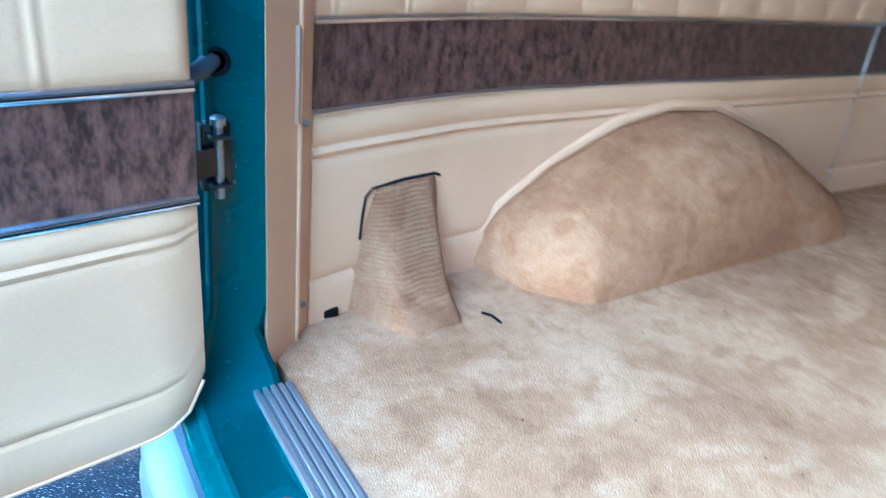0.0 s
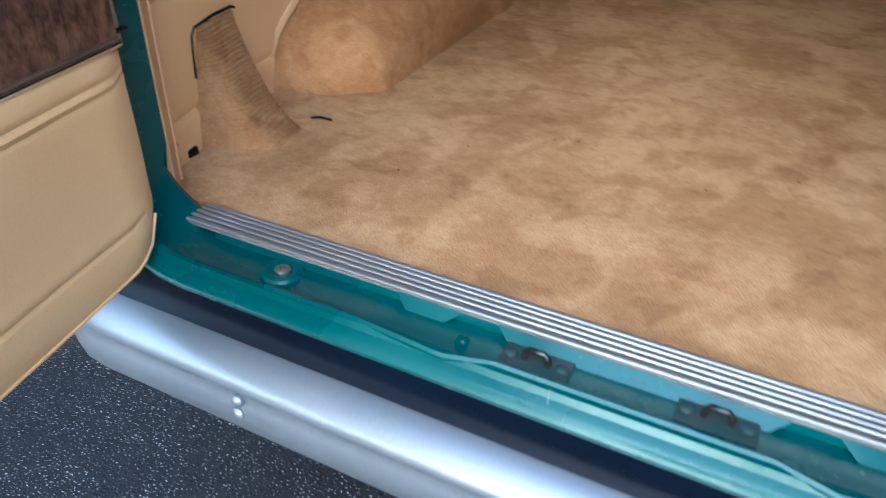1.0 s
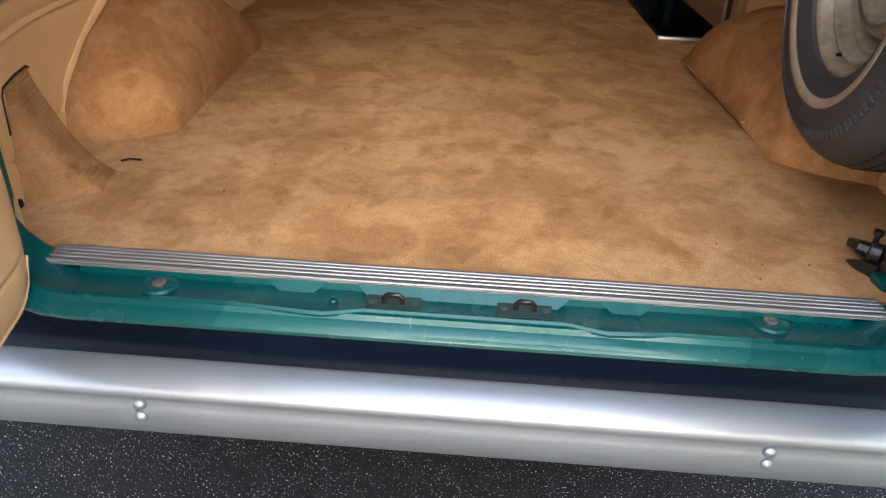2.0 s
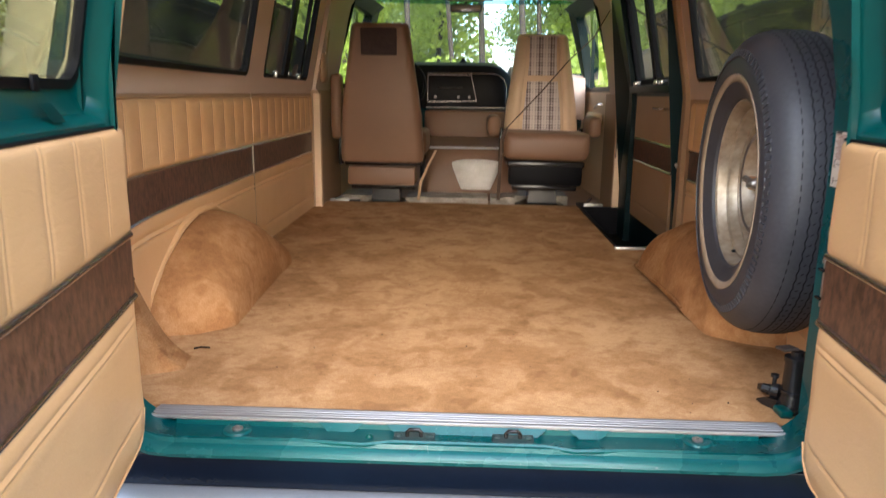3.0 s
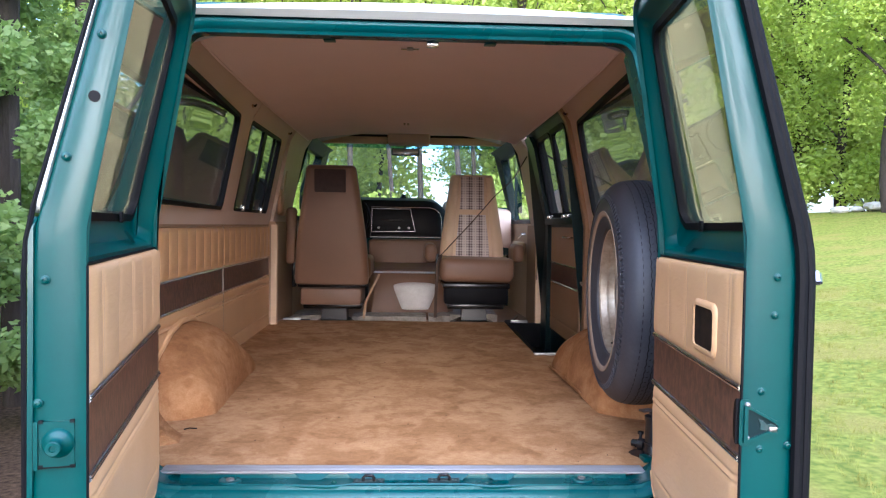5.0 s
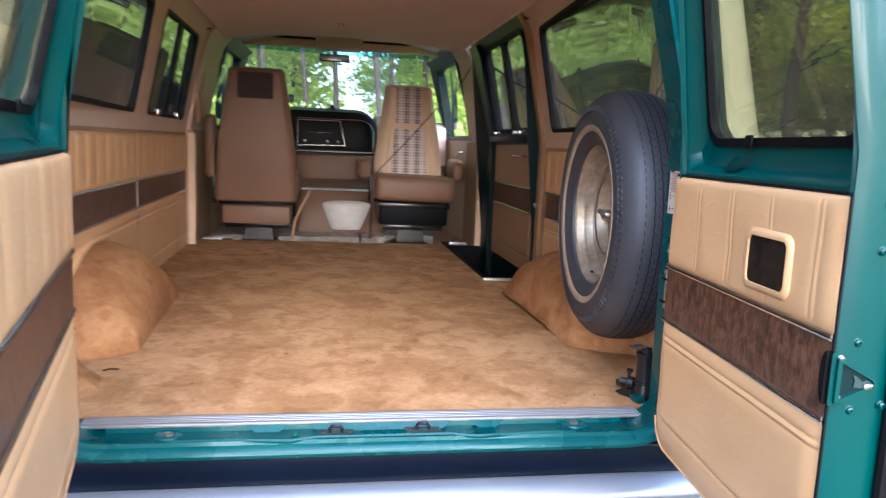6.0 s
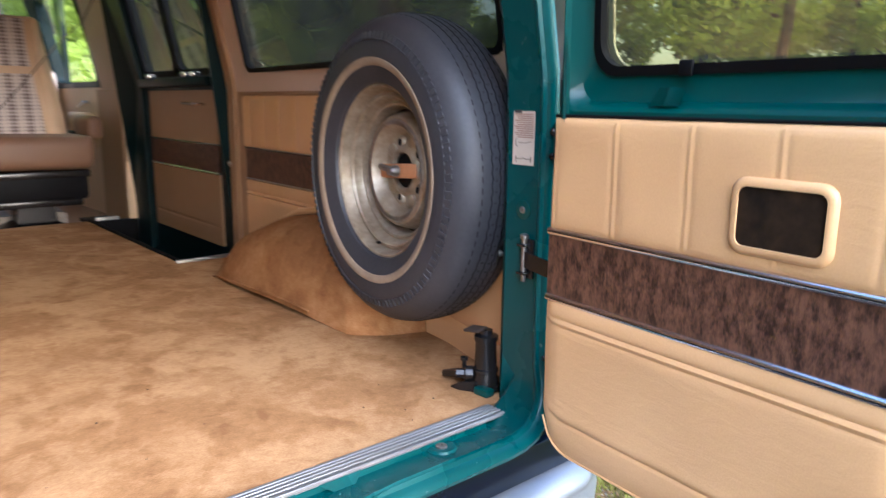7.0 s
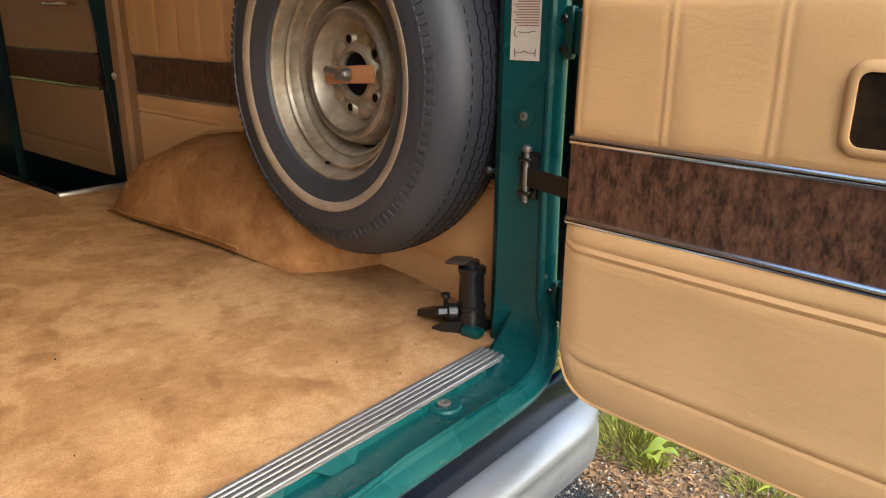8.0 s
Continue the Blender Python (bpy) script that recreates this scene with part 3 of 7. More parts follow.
part("bracket", boxed((-0.5, -0.15, 0.49), (-0.4, -0.05, 0.56), 0.005), BLACK_METAL, bumper)
part("bracket", boxed((0.4, -0.15, 0.49), (0.5, -0.05, 0.56), 0.005), BLACK_METAL, bumper)
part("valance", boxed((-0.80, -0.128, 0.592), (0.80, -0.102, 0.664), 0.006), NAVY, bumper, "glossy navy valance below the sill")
# dark sheet added to hold the shade in the gap behind the bumper
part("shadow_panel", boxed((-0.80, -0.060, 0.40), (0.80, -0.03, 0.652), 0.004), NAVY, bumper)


# ---- rear doors ----
PITCH = 0.138


def pleat(a, first, pitch=PITCH, high=0.010, sink=0.42):
    """Height of a padded pleat, with a raised welt between two sewn lines at each seam."""
    u = ((a - first) / pitch) % 1.0
    d = min(u, 1 - u) * pitch
    return high * (1 - sink * math.exp(-(d / 0.024) ** 2)) - (0.0007 + 0.0022 * sink) * math.exp(-((d - 0.0065) / 0.0022) ** 2) + 0.0028 * sink * math.exp(-(d / 0.004) ** 2)


def pleat_steps(a0, a1, first, pitch=PITCH):
    out = {a0, a1}
    k = math.floor((a0 - first) / pitch) - 1
    while first + k * pitch < a1 + pitch:
        c = first + k * pitch
        for d in (-0.03, -0.018, -0.010, -0.006, -0.003, 0, 0.003, 0.006, 0.010, 0.018, 0.03, 0.05):
            if a0 < c + d < a1:
                out.add(c + d)
        k += 1
    return sorted(out)


def rear_door(name, label, hinge, angle, side, u0, panel_end, first, deep, thin):
    """One open rear door; u runs from the hinge to its free edge, v towards its inner face."""
    d = Vector((-side * math.sin(radians(angle)), -math.cos(radians(angle)), 0))
    n = Vector((-side * math.cos(radians(angle)), math.sin(radians(angle)), 0))
    door = thing(name, label, "door", kind="structure")

    def P(u, v, z):
        lean = 0.19 * max(0.0, z - 1.36) + 0.012 * max(0.0, min(0.12, z - 1.30))
        shift = bend(z, [1.36, 1.90], [0, 0.115]) * max(0.0, 1 - u / 0.66)
        if v < 0:
            # the door grows thinner towards its top
            v *= 1 - thin * max(0.0, min(1.0, (z - 1.30) / 0.55))
        return Vector((hinge[0], hinge[1], 0)) + d * (u + shift) + n * (v + lean) + Vector((0, 0, z))

    E1 = panel_end + 0.005
    def outline(a0, a1, z0, z1, r):
        """A rounded rectangle with extra points up both sides, so that it can bend at the belt line."""
        pts = rounded_rect(a0, a1, z0, z1, r, 6)
        cut = [0.80, 1.0, 1.20, 1.30, 1.36, 1.42, 1.50, 1.60, 1.72, 1.82] if z0 < 1.2 else steps(z0 + r, z1 - r, 11)[1:-1]
        return pts[:14] + [(a0, z) for z in cut[::-1]] + pts[14:] + [(a1, z) for z in cut]
    S = u0 + 0.012
    G = E1 - 0.055
    rings = [(outline(0.113, G + 0.002, 1.374, 1.832, 0.05), -0.078 * deep), (outline(S, E1 - 0.004, 0.700, 1.905, 0.05), -0.092 * deep), (outline(S - 0.002, E1 - 0.002, 0.698, 1.908, 0.05), -0.085 * deep),
             (outline(S, E1 + 0.003, 0.700, 1.90, 0.05), -0.016), (outline(S + 0.002, E1 + 0.001, 0.702, 1.897, 0.05), -0.004), (outline(S + 0.004, E1 - 0.0015, 0.704, 1.895, 0.05), 0.003), (outline(S + 0.006, E1 - 0.0035, 0.706, 1.892, 0.05), 0.003), (outline(S + 0.01, E1 - 0.006, 0.709, 1.89, 0.05), -0.009),
             (outline(0.075, E1 - 0.014, 1.312, 1.872, 0.03), -0.008), (outline(0.082, E1 - 0.02, 1.318, 1.866, 0.03), -0.014), (outline(0.092, E1 - 0.03, 1.328, 1.856, 0.035), -0.040), (outline(0.104, G + 0.014, 1.350, 1.838, 0.045), -0.052), (outline(0.115, G, 1.376, 1.83, 0.05), -0.056)]
    bm = bmesh.new()
    vs = []
    for ol, v in rings:
        pts = []
        for a, b in ol:
            pts.append(bm.verts.new(P(a, v, b)))
        vs.append(pts)
    vs.append(vs[0])
    for a, b in zip(vs, vs[1:]):
        for i in range(len(a)):
            j = (i + 1) % len(a)
            bm.faces.new((a[i], a[j], b[j], b[i]))
    part("door_shell", bm, TEAL, door, angle=35)
    # outer skin in two colours
    for z0, z1, mat, hole in ((0.69, 1.375, TEAL, None), (1.38, 1.915, WHITE_PAINT, (0.13, 0.57, 1.43, 1.81))):
        bm = bmesh.new()
        place = lambda a, b, v: P(a, v, b)
        far, past = (-0.100, 0.003) if deep > 1 else (-0.103, 0.004)
        if hole:
            ring_frame(bm, place, rounded_rect(S - 0.01, E1 + past, z0, z1, 0.02, 6), rounded_rect(0.112, G + 0.004, 1.384, 1.832, 0.05, 6), -0.093 * deep, far * deep)
        else:
            sheet(bm, place, rounded_rect(S - 0.01, E1 + 0.004, z0, z1, 0.02, 6), -0.093 * deep, far * deep)
        part("outer_skin", bm, mat, door)
    bm = bmesh.new()
    place = lambda a, b, v: P(a, v, b)
    ring_frame(bm, place, rounded_rect(0.108, G + 0.008, 1.369, 1.838, 0.05, 6), rounded_rect(0.122, G - 0.006, 1.385, 1.824, 0.044, 6), -0.049, -0.070)
    part("window_gasket", bm, BLACK, door)
    bm = bmesh.new()
    sheet(bm, place, rounded_rect(0.12, G - 0.005, 1.37, 1.825, 0.05, 6), -0.062, -0.066)
    pane = part("pane", bm, TINTED, door, "smoke tinted glass")
    pane.visible_shadow = False

    def low(u):
        e = max(0.0, u0 + 0.073 - u)
        return 0.69 + (0.07 - math.sqrt(max(0.0, 0.0049 - min(e, 0.07) ** 2)))

    u1 = panel_end
    # pleated upper trim
    def edge_soft(u, z, za, zb):
        e = min(u - u0, u1 - u, z - za, zb - z)
        return min(1.0, max(0.0, e) / 0.012) ** 0.5
    zs = [1.105, 1.108, 1.113, 1.12, 1.14, 1.18, 1.22, 1.26, 1.285, 1.293, 1.298, 1.301]
    bm = bmesh.new()
    grid(bm, lambda u, z: P(u, 0.004 * edge_soft(u, z, 1.105, 1.301) + pleat(u, first, PITCH, 0.006, 0.14) * edge_soft(u, z, 1.105, 1.301) + 0.0028 * noise.noise((u * 11, z * 9, side)) + 0.0012 * noise.noise((u * 30, z * 24, side)), z), pleat_steps(u0, u1, first), zs, lambda u, z: P(u, -0.008, z))
    part("pleated_panel", bm, VINYL, door)
    bm = bmesh.new()
    us = steps(u0, u1, 28)
    def lower(u, t):
        z0 = low(u)
        z = z0 + (0.978 - z0) * t
        h = 0.004 + 0.006 * min(1.0, (0.978 - z) / 0.012, max(0.0, z - z0) / 0.012) ** 0.5
        for c, w, a in ((0.947, 0.0028, -0.0022), (0.940, 0.003, 0.0012), (0.933, 0.0028, -0.0022), (0.757, 0.0032, -0.0035), (0.768, 0.012, 0.0015)):
            h += a * math.exp(-((z - c) / w) ** 2)
        return P(u, h * min(1.0, min(u - u0, u1 - u) / 0.01 + 0.3) + 0.0026 * noise.noise((u * 6, z * 9, side + 3)), z)
    ts = sorted(set([*steps(0, 1, 14), *[(z - 0.69) / 0.288 for z in (0.750, 0.754, 0.757, 0.760, 0.765, 0.770, 0.778, 0.927, 0.930, 0.933, 0.936, 0.940, 0.944, 0.947, 0.950, 0.954, 0.97, 0.975)]]))
    grid(bm, lower, us, ts, lambda u, t: P(u, -0.008, low(u) + (0.978 - low(u)) * t))
    lining = part("lower_panel", bm, VINYL, door)
    part("piping", tube(bmesh.new(), [P(u, 0.006, low(u) + 0.0035) for u in steps(u0 + 0.004, u1 - 0.002, 40)], 0.0022, 6), VINYL, lining)
    bm = bmesh.new()
    grid(bm, lambda u, z: P(u, 0.0048, z), steps(u0, u1, 10), [0.984, 1.099], lambda u, z: P(u, -0.008, z))
    part("wood_band", bm, BURL, door, "dark burl wood-grain band")
    for z in (0.981, 1.102):
        bm = bmesh.new()
        box_pts = [(-0.006, z - 0.008)] + [(0.001 + 0.009 * math.cos(a), z + 0.008 * math.sin(a)) for a in steps(-math.pi / 2, math.pi / 2, 8)] + [(-0.006, z + 0.008)]
        loft(bm, [[P(u, v, zz) for v, zz in box_pts] for u in steps(u0, u1, 6)])
        part("chrome_trim", bm, CHROME, door)
        bm = bmesh.new()
        loft(bm, [[P(u, v, zz) for v, zz in ((0.0075, z - 0.0011), (0.0100, z - 0.0010), (0.0100, z + 0.0010), (0.0075, z + 0.0011))] for u in steps(u0, u1, 6)])
        part("black_insert", bm, BLACK, door)
    return door, P, E1, d, n


door_left, PL, EL, DL, NL = rear_door("door_1", "open teal rear door with pleated tan vinyl lining and burl wood band", (-0.652, -0.062), 12.0, -1, 0.045, 0.828, 0.045, 0.76, 0.50)
door_right, PR, ER, DR, NR = rear_door("door_2", "open teal rear door with tan vinyl lining, burl band and recessed pull", (0.640, -0.098), 5.7, 1, 0.068, 0.682, 0.077, 1.02, 0.42)


# ---- trim on the side walls ----
def wall_trim(side, parent, y0, y1, first):
    """Pleated vinyl, wood band and padded lower panel on a side wall."""
    put = lambda y, z, h: wall_point(side, y, z, -h)
    bm = bmesh.new()
    zs = [1.150, 1.155, 1.165, 1.19, 1.24, 1.29, 1.325, 1.338, 1.345]
    soft = lambda z: min(1.0, max(0.0, min(z - 1.150, 1.345 - z)) / 0.015) ** 0.5
    grid(bm, lambda y, z: put(y, z, 0.006 + pleat(y, first, 0.125, 0.009) * soft(z)), pleat_steps(y0, y1, first, 0.125), zs, lambda y, z: put(y, z, -0.004))
    part("pleated_panel", bm, VINYL, parent)
    bm = bmesh.new()
    grid(bm, lambda y, z: put(y, z, 0.006), steps(y0, y1, 24), [1.030, 1.142], lambda y, z: put(y, z, -0.004))
    part("wood_band", bm, BURL, parent, "dark burl wood-grain band")
    for z in (1.026, 1.146):
        bm = bmesh.new()
        loft(bm, [[put(y, z + dz, h) for h, dz in ((-0.002, -0.006), (0.008, -0.005), (0.012, 0), (0.008, 0.005), (-0.002, 0.006))] for y in steps(y0, y1, 20)])
        part("chrome_trim", bm, CHROME, parent)
    bm = bmesh.new()
    zs = [0.70, 0.72, 0.74, 0.755, 0.765, 0.772, 0.779, 0.79, 0.82, 0.86, 0.90, 0.94, 0.955, 0.962, 0.966, 0.970, 0.974, 0.978, 0.985, 1.0, 1.015, 1.021]
    def pad(z):
        h = 0.006 + 0.004 * min(1.0, (1.021 - z) / 0.01)
        for c, w, a in ((0.962, 0.005, -0.005), (0.970, 0.004, 0.004), (0.978, 0.005, -0.005), (0.772, 0.006, -0.005)):
            h += a * math.exp(-((z - c) / w) ** 2)
        return h
    grid(bm, lambda y, z: put(y, z, pad(z) + 0.002 * noise.noise((y * 6, z * 6, side))), steps(y0, y1, 40), zs, lambda y, z: put(y, z, -0.004))
    part("lower_panel", bm, VINYL, parent)


wall_trim(-1, wall_left, 0.082, 1.60, 0.11)
wall_trim(-1, wall_left, 1.606, 2.78, 1.606)
wall_trim(1, wall_right, 0.082, 1.66, 0.11)


def wheel_arch(side, y0, y1, tops, widths):
    """A carpeted wheel arch bulging from the wall."""
    arch = thing("wheel_arch", "carpeted wheel arch bulging from the side wall onto the floor", "wheel arch", group="wheel arches", kind="structure")
    bm = bmesh.new()
    def f(t, s):
        """t: along the van; s: from the wall edge down to the floor line."""
        y = y0 + (y1 - y0) * t
        top = bend(t, [0, 0.04, 0.16, 0.32, 0.45, 0.60, 0.75, 0.90, 0.96, 1.0], tops)
        inx = bend(t, [0, 0.05, 0.10, 0.9, 1.0], widths)
        inx *= min(1.0, (t + 0.002) / 0.13) ** 0.45
        wx = half(y, FLOOR) + 0.01
        a = s * math.pi / 2
        k = 0.70 if side > 0 else 0.80
        x = wx - inx * (math.sin(a) ** k if s > 0 else 0) * (0.93 + 0.07 * s) 
        z = FLOOR - 0.004 + top * max(0.0, math.cos(a)) ** k
        if side > 0:
            # the loose hem stands off the floor
            lift = 0.020 * max(0.0, math.sin(math.pi * min(1.0, max(0.0, (t - 0.16) / 0.8)))) ** 0.6
            z = max(z, FLOOR - 0.004 + lift)
            x -= 0.016 * max(0.0, s - 0.8) / 0.2 * lift / 0.02
        bulge = 0.007 * noise.noise((y * 6, z * 6, side * 5))
        return Vector((side * (x + bulge), y, z))
    grid(bm, f, steps(0, 1, 40), steps(0, 1, 18))
    part("carpet_cover", bm, ARCH_CARPET, arch)
    bm = bmesh.new()
    tube(bm, [f(t, 0.02) + Vector((-side * 0.004, 0, 0.012)) for t in steps(0.0, 1.0, 40)], 0.013, 8)
    part("welt", bm, VINYL, arch, "tan vinyl welt round the arch")
    if side < 0:
        return arch
    bm = bmesh.new()
    tube(bm, [f(t, 0.97) + Vector((-side * (0.007 + 0.005 * math.sin(t * 9)), 0, 0.002)) for t in steps(0.30, 1.0, 26)], 0.004, 6)
    part("hem", bm, ARCH_CARPET, arch, "folded carpet hem along the floor")
    return arch


wheel_arch(-1, 0.425, 1.46, [0.02, 0.10, 0.178, 0.246, 0.270, 0.264, 0.212, 0.12, 0.06, 0.0], [0.03, 0.215, 0.235, 0.225, 0.17])
wheel_arch(1, 0.47, 1.46, [0.02, 0.12, 0.205, 0.26, 0.272, 0.262, 0.240, 0.185, 0.115, 0.01], [0.03, 0.20, 0.215, 0.25, 0.245])


# ---- cab: front doors, windscreen, dashboard ----
def cab_side(side, name):
    """Front door with a clear window and the belt pillar behind it."""
    w = thing(name, "teal front door with tan lining and a clear window", "door", kind="structure")
    y0 = 3.50
    part("door_lining", wall_patch(bmesh.new(), side, y0, 4.6, 0.58, 1.40, 0.0, 0.03), PALE_VINYL, w)
    part("door_skin", skin_patch(bmesh.new(), side, y0, 4.6, 0.58, 1.40), TEAL, w)
    bm = bmesh.new()
    place = lambda y, z, dd: wall_point(side, y, z, dd)
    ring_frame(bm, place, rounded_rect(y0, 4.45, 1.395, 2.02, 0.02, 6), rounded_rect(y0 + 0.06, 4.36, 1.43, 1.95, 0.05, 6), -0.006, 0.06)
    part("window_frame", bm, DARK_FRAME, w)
    bm = bmesh.new()
    grid(bm, lambda y, z: wall_point(side, y, z, 0.03), steps(y0 + 0.04, 4.38, 4), steps(1.42, 1.96, 4))
    part("pane", bm, CLEAR, w).visible_shadow = False
    part("vent_bar", boxed((side * 0.875 - 0.012, 4.02, 1.42), (side * 0.875 + 0.012, 4.04, 1.94)), DARK_FRAME, w)
    part("arm_pull", boxed((side * 0.87 - 0.035, 3.62, 1.17), (side * 0.87 + 0.035, 3.98, 1.25), 0.025, segments=3), PALE_VINYL, w)
    part("window_crank", tube(bmesh.new(), [wall_point(side, 3.80, 1.31, 0.0), wall_point(side, 3.80, 1.31, -0.03), wall_point(side, 3.90, 1.28, -0.035)], 0.008, 8), CHROME, w)
    return w


cab_side(-1, "door_3")
cab_side(1, "door_4")
for s, nm, y0, y1 in ((-1, "belt_pillar_left", 2.80, 3.50), (1, "belt_pillar_right", 3.03, 3.50)):
    # padded below the belt line, slimmer above it
    bm = bmesh.new()
    wall_patch(bm, s, y0, y1, 0.60, 1.38, -0.045, 0.03, 0.05)
    skin_patch(bm, s, y0, y1, 0.60, 2.0)
    pillar = tagged(part(nm, bm, TRIM), "tan padded pillar behind the front seat", "pillar", kind="structure")
    bm = bmesh.new()
    wall_patch(bm, s, y0 + 0.04, y1 - 0.02, 1.38, 2.0, -0.022, 0.03, 0.05)
    part("upper_pad", bm, UPPER_TRIM, pillar)
    bm = bmesh.new()
    loft(bm, [[wall_point(s, y0 + d, z, o) for d, o in ((-0.012, -0.02), (-0.006, -0.056), (0.022, -0.060), (0.028, -0.02))] for z in steps(0.66, 1.36, 6)])
    part("edge_piping", bm, PALE_VINYL, pillar)

windscreen = thing("window_4", "curved clear windscreen with a blue shade band", "window", kind="structure")
def screen(u, z):
    return Vector((u * bend(z, [1.55, 2.1], [0.985, 0.885]), 4.62 - 0.5 * (z - 1.55) - 0.16 * u * u, z))
bm = bmesh.new()
grid(bm, screen, steps(-1, 1, 12), steps(1.55, 2.10, 8))
part("pane", bm, HAZY, windscreen).visible_shadow = False
bm = bmesh.new()
grid(bm, lambda u, z: screen(u, z) + Vector((0, -0.01, 0)), steps(-1, 1, 12), [2.075, 2.16])
part("header", bm, TRIM, windscreen)
bm = bmesh.new()
grid(bm, lambda u, z: screen(u, z) + Vector((0, -0.005, 0)), steps(-0.98, 0.98, 12), [2.040, 2.058, 2.075])
part("shade_band", bm, SHADE, windscreen, "blue tinted shade band").visible_shadow = False
for s in (-1, 1):
    bm = bmesh.new()
    tube(bm, [screen(s * 0.99, z) for z in steps(1.5, 2.14, 6)], 0.026, 8)
    part("pillar", bm, DARK_FRAME, windscreen)
bm = bmesh.new()
grid(bm, lambda x, y: Vector((x, y, 2.03 + 0.03 * (1 - (x / 0.9) ** 2) + (y - 3.35) * 0.095)), steps(-0.8, 0.8, 8), steps(3.352, 4.36, 6), lambda x, y: Vector((x, y, 2.06 + (y - 3.35) * 0.10 + 0.03 * (1 - (x / 0.9) ** 2))))
tagged(part("cab_headliner", bm, HEADLINER), "brown headliner over the front seats", "ceiling", kind="structure")

tagged(part("wall_front", loft(bmesh.new(), [[Vector((x, y + 0.10 * (1 - (x / 0.95) ** 2), z)) for y, z in ((4.60, 0.55), (4.63, 0.56), (4.63, 1.535), (4.60, 1.545))] for x in steps(-0.95, 0.95, 10)]), TEAL), "plain teal panel closing the front of the van", "wall", kind="structure")
dashboard = thing("dashboard", "black dashboard with a framed radio panel above a tan lower panel", "dashboard")
bm = bmesh.new()
prof = [(4.02, 1.26), (4.0, 1.30), (4.03, 1.50), (4.06, 1.575), (4.12, 1.60), (4.55, 1.57), (4.6, 1.3)]
def dash_ring(x):
    """The hood rounds down and back towards its end."""
    k = max(0.0, (x - 0.12) / 0.165)
    return [Vector((x, y + 0.05 * k ** 3, z - (0.085 * k * k * (z - 1.26) / 0.3 if z > 1.26 else 0))) for y, z in prof]
loft(bm, [dash_ring(x) for x in (-0.85, -0.6, -0.3, 0.0, 0.12, 0.17, 0.21, 0.245, 0.27, 0.285)])
part("dash_top", bm, DASH, dashboard)
bm = bmesh.new()
loft(bm, [[Vector((x, y + 0.12 + (x - 0.275) * 0.3, z - 0.02 - (x - 0.275) * 0.10)) for y, z in prof] for x in steps(0.287, 0.88, 6)])
part("glove_side", bm, UPPER_TRIM, dashboard)
on_dash = lambda a, b, dd: Vector((a, 4.0 + dd + (b - 1.3) * 0.13, b))
bm = bmesh.new()
ring_frame(bm, on_dash, [(-0.337, 1.270), (0.256, 1.270), (0.256, 1.425), (0.236, 1.480), (0.195, 1.508), (0.150, 1.519), (-0.337, 1.519)],
           [(-0.330, 1.277), (0.249, 1.277), (0.249, 1.423), (0.230, 1.475), (0.192, 1.501), (0.149, 1.512), (-0.330, 1.512)], -0.014, 0.01)
bezel = part("bezel", bm, BLACK_METAL, dashboard, smooth=False)
bm = bmesh.new()
ring_frame(bm, on_dash, [(-0.328, 1.308), (0.036, 1.316), (-0.006, 1.505), (-0.328, 1.505)], [(-0.324, 1.312), (0.031, 1.320), (-0.009, 1.501), (-0.324, 1.501)], -0.020, 0.01)
part("radio_frame", bm, CHROME, bezel, smooth=False)
bm = bmesh.new()
tube(bm, [on_dash(a, b, -0.015) for a, b in ((-0.333, 1.516), (0.149, 1.516), (0.193, 1.505), (0.233, 1.478), (0.252, 1.425), (0.252, 1.275))], 0.0026, 6)
part("bright_line", bm, CHROME, bezel)
part("bright_line", tube(bmesh.new(), [on_dash(a, 1.268, -0.016) for a in (-0.337, 0.256)], 0.0035, 6), SHEEN_METAL, bezel)
bm = bmesh.new()
box(bm, (-0.25, 3.985, 1.405), (-0.07, 4.02, 1.415), 0.002)
part("radio_slot", bm, BLACK_METAL, bezel)
bm = bmesh.new()
lathe(bm, [(0.028, 0), (0.028, 0.006), (0.020, 0.010), (0.012, 0.028), (0.0005, 0.030)], Matrix.Translation((-0.07, 4.13, 1.60)), 12)
tagged(part("dash_compass", bm, DASH), "small black compass on the dashboard", "compass")
for x in (-0.27, -0.1, -0.02):
    bm = bmesh.new()
    lathe(bm, [(0.010, 0), (0.010, 0.02), (0.008, 0.028), (0.0005, 0.029)], Matrix.Translation((x, 3.995, 1.345)) @ pose(0, 0, 0, 90), 12)
    part("knob", bm, STEEL, bezel)

engine_cover = thing("engine_cover", "tan padded engine cover between the front seats", "engine cover")
bm = bmesh.new()
loft(bm, [[Vector((-w, y, 0.64)), Vector((-w * 0.9, y, z - 0.04)), Vector((-w * 0.82, y, z)), Vector((w * 0.82, y, z)), Vector((w * 0.9, y, z - 0.04)), Vector((w, y, 0.64))] for y, z, w in ((3.55, 0.96, 0.30), (3.6, 1.02, 0.34), (3.9, 1.06, 0.36), (4.3, 1.08, 0.38))])
part("cover", bm, SEAT_BROWN, engine_cover)
part("cover_top", boxed((-0.345, 3.92, 0.975), (0.265, 4.25, 1.250), 0.02), SEAT_BROWN, engine_cover)
bm = bmesh.new()
loft(bm, [[Vector((-0.295, 3.55 - 0.012, 1.0)), Vector((0.240, 3.55 - 0.012, 1.0)), Vector((0.240, 3.56, 1.012)), Vector((-0.295, 3.56, 1.012))], [Vector((-0.295, 3.57, 1.0)), Vector((0.240, 3.57, 1.0)), Vector((0.240, 3.57, 1.012)), Vector((-0.295, 3.57, 1.012))]])
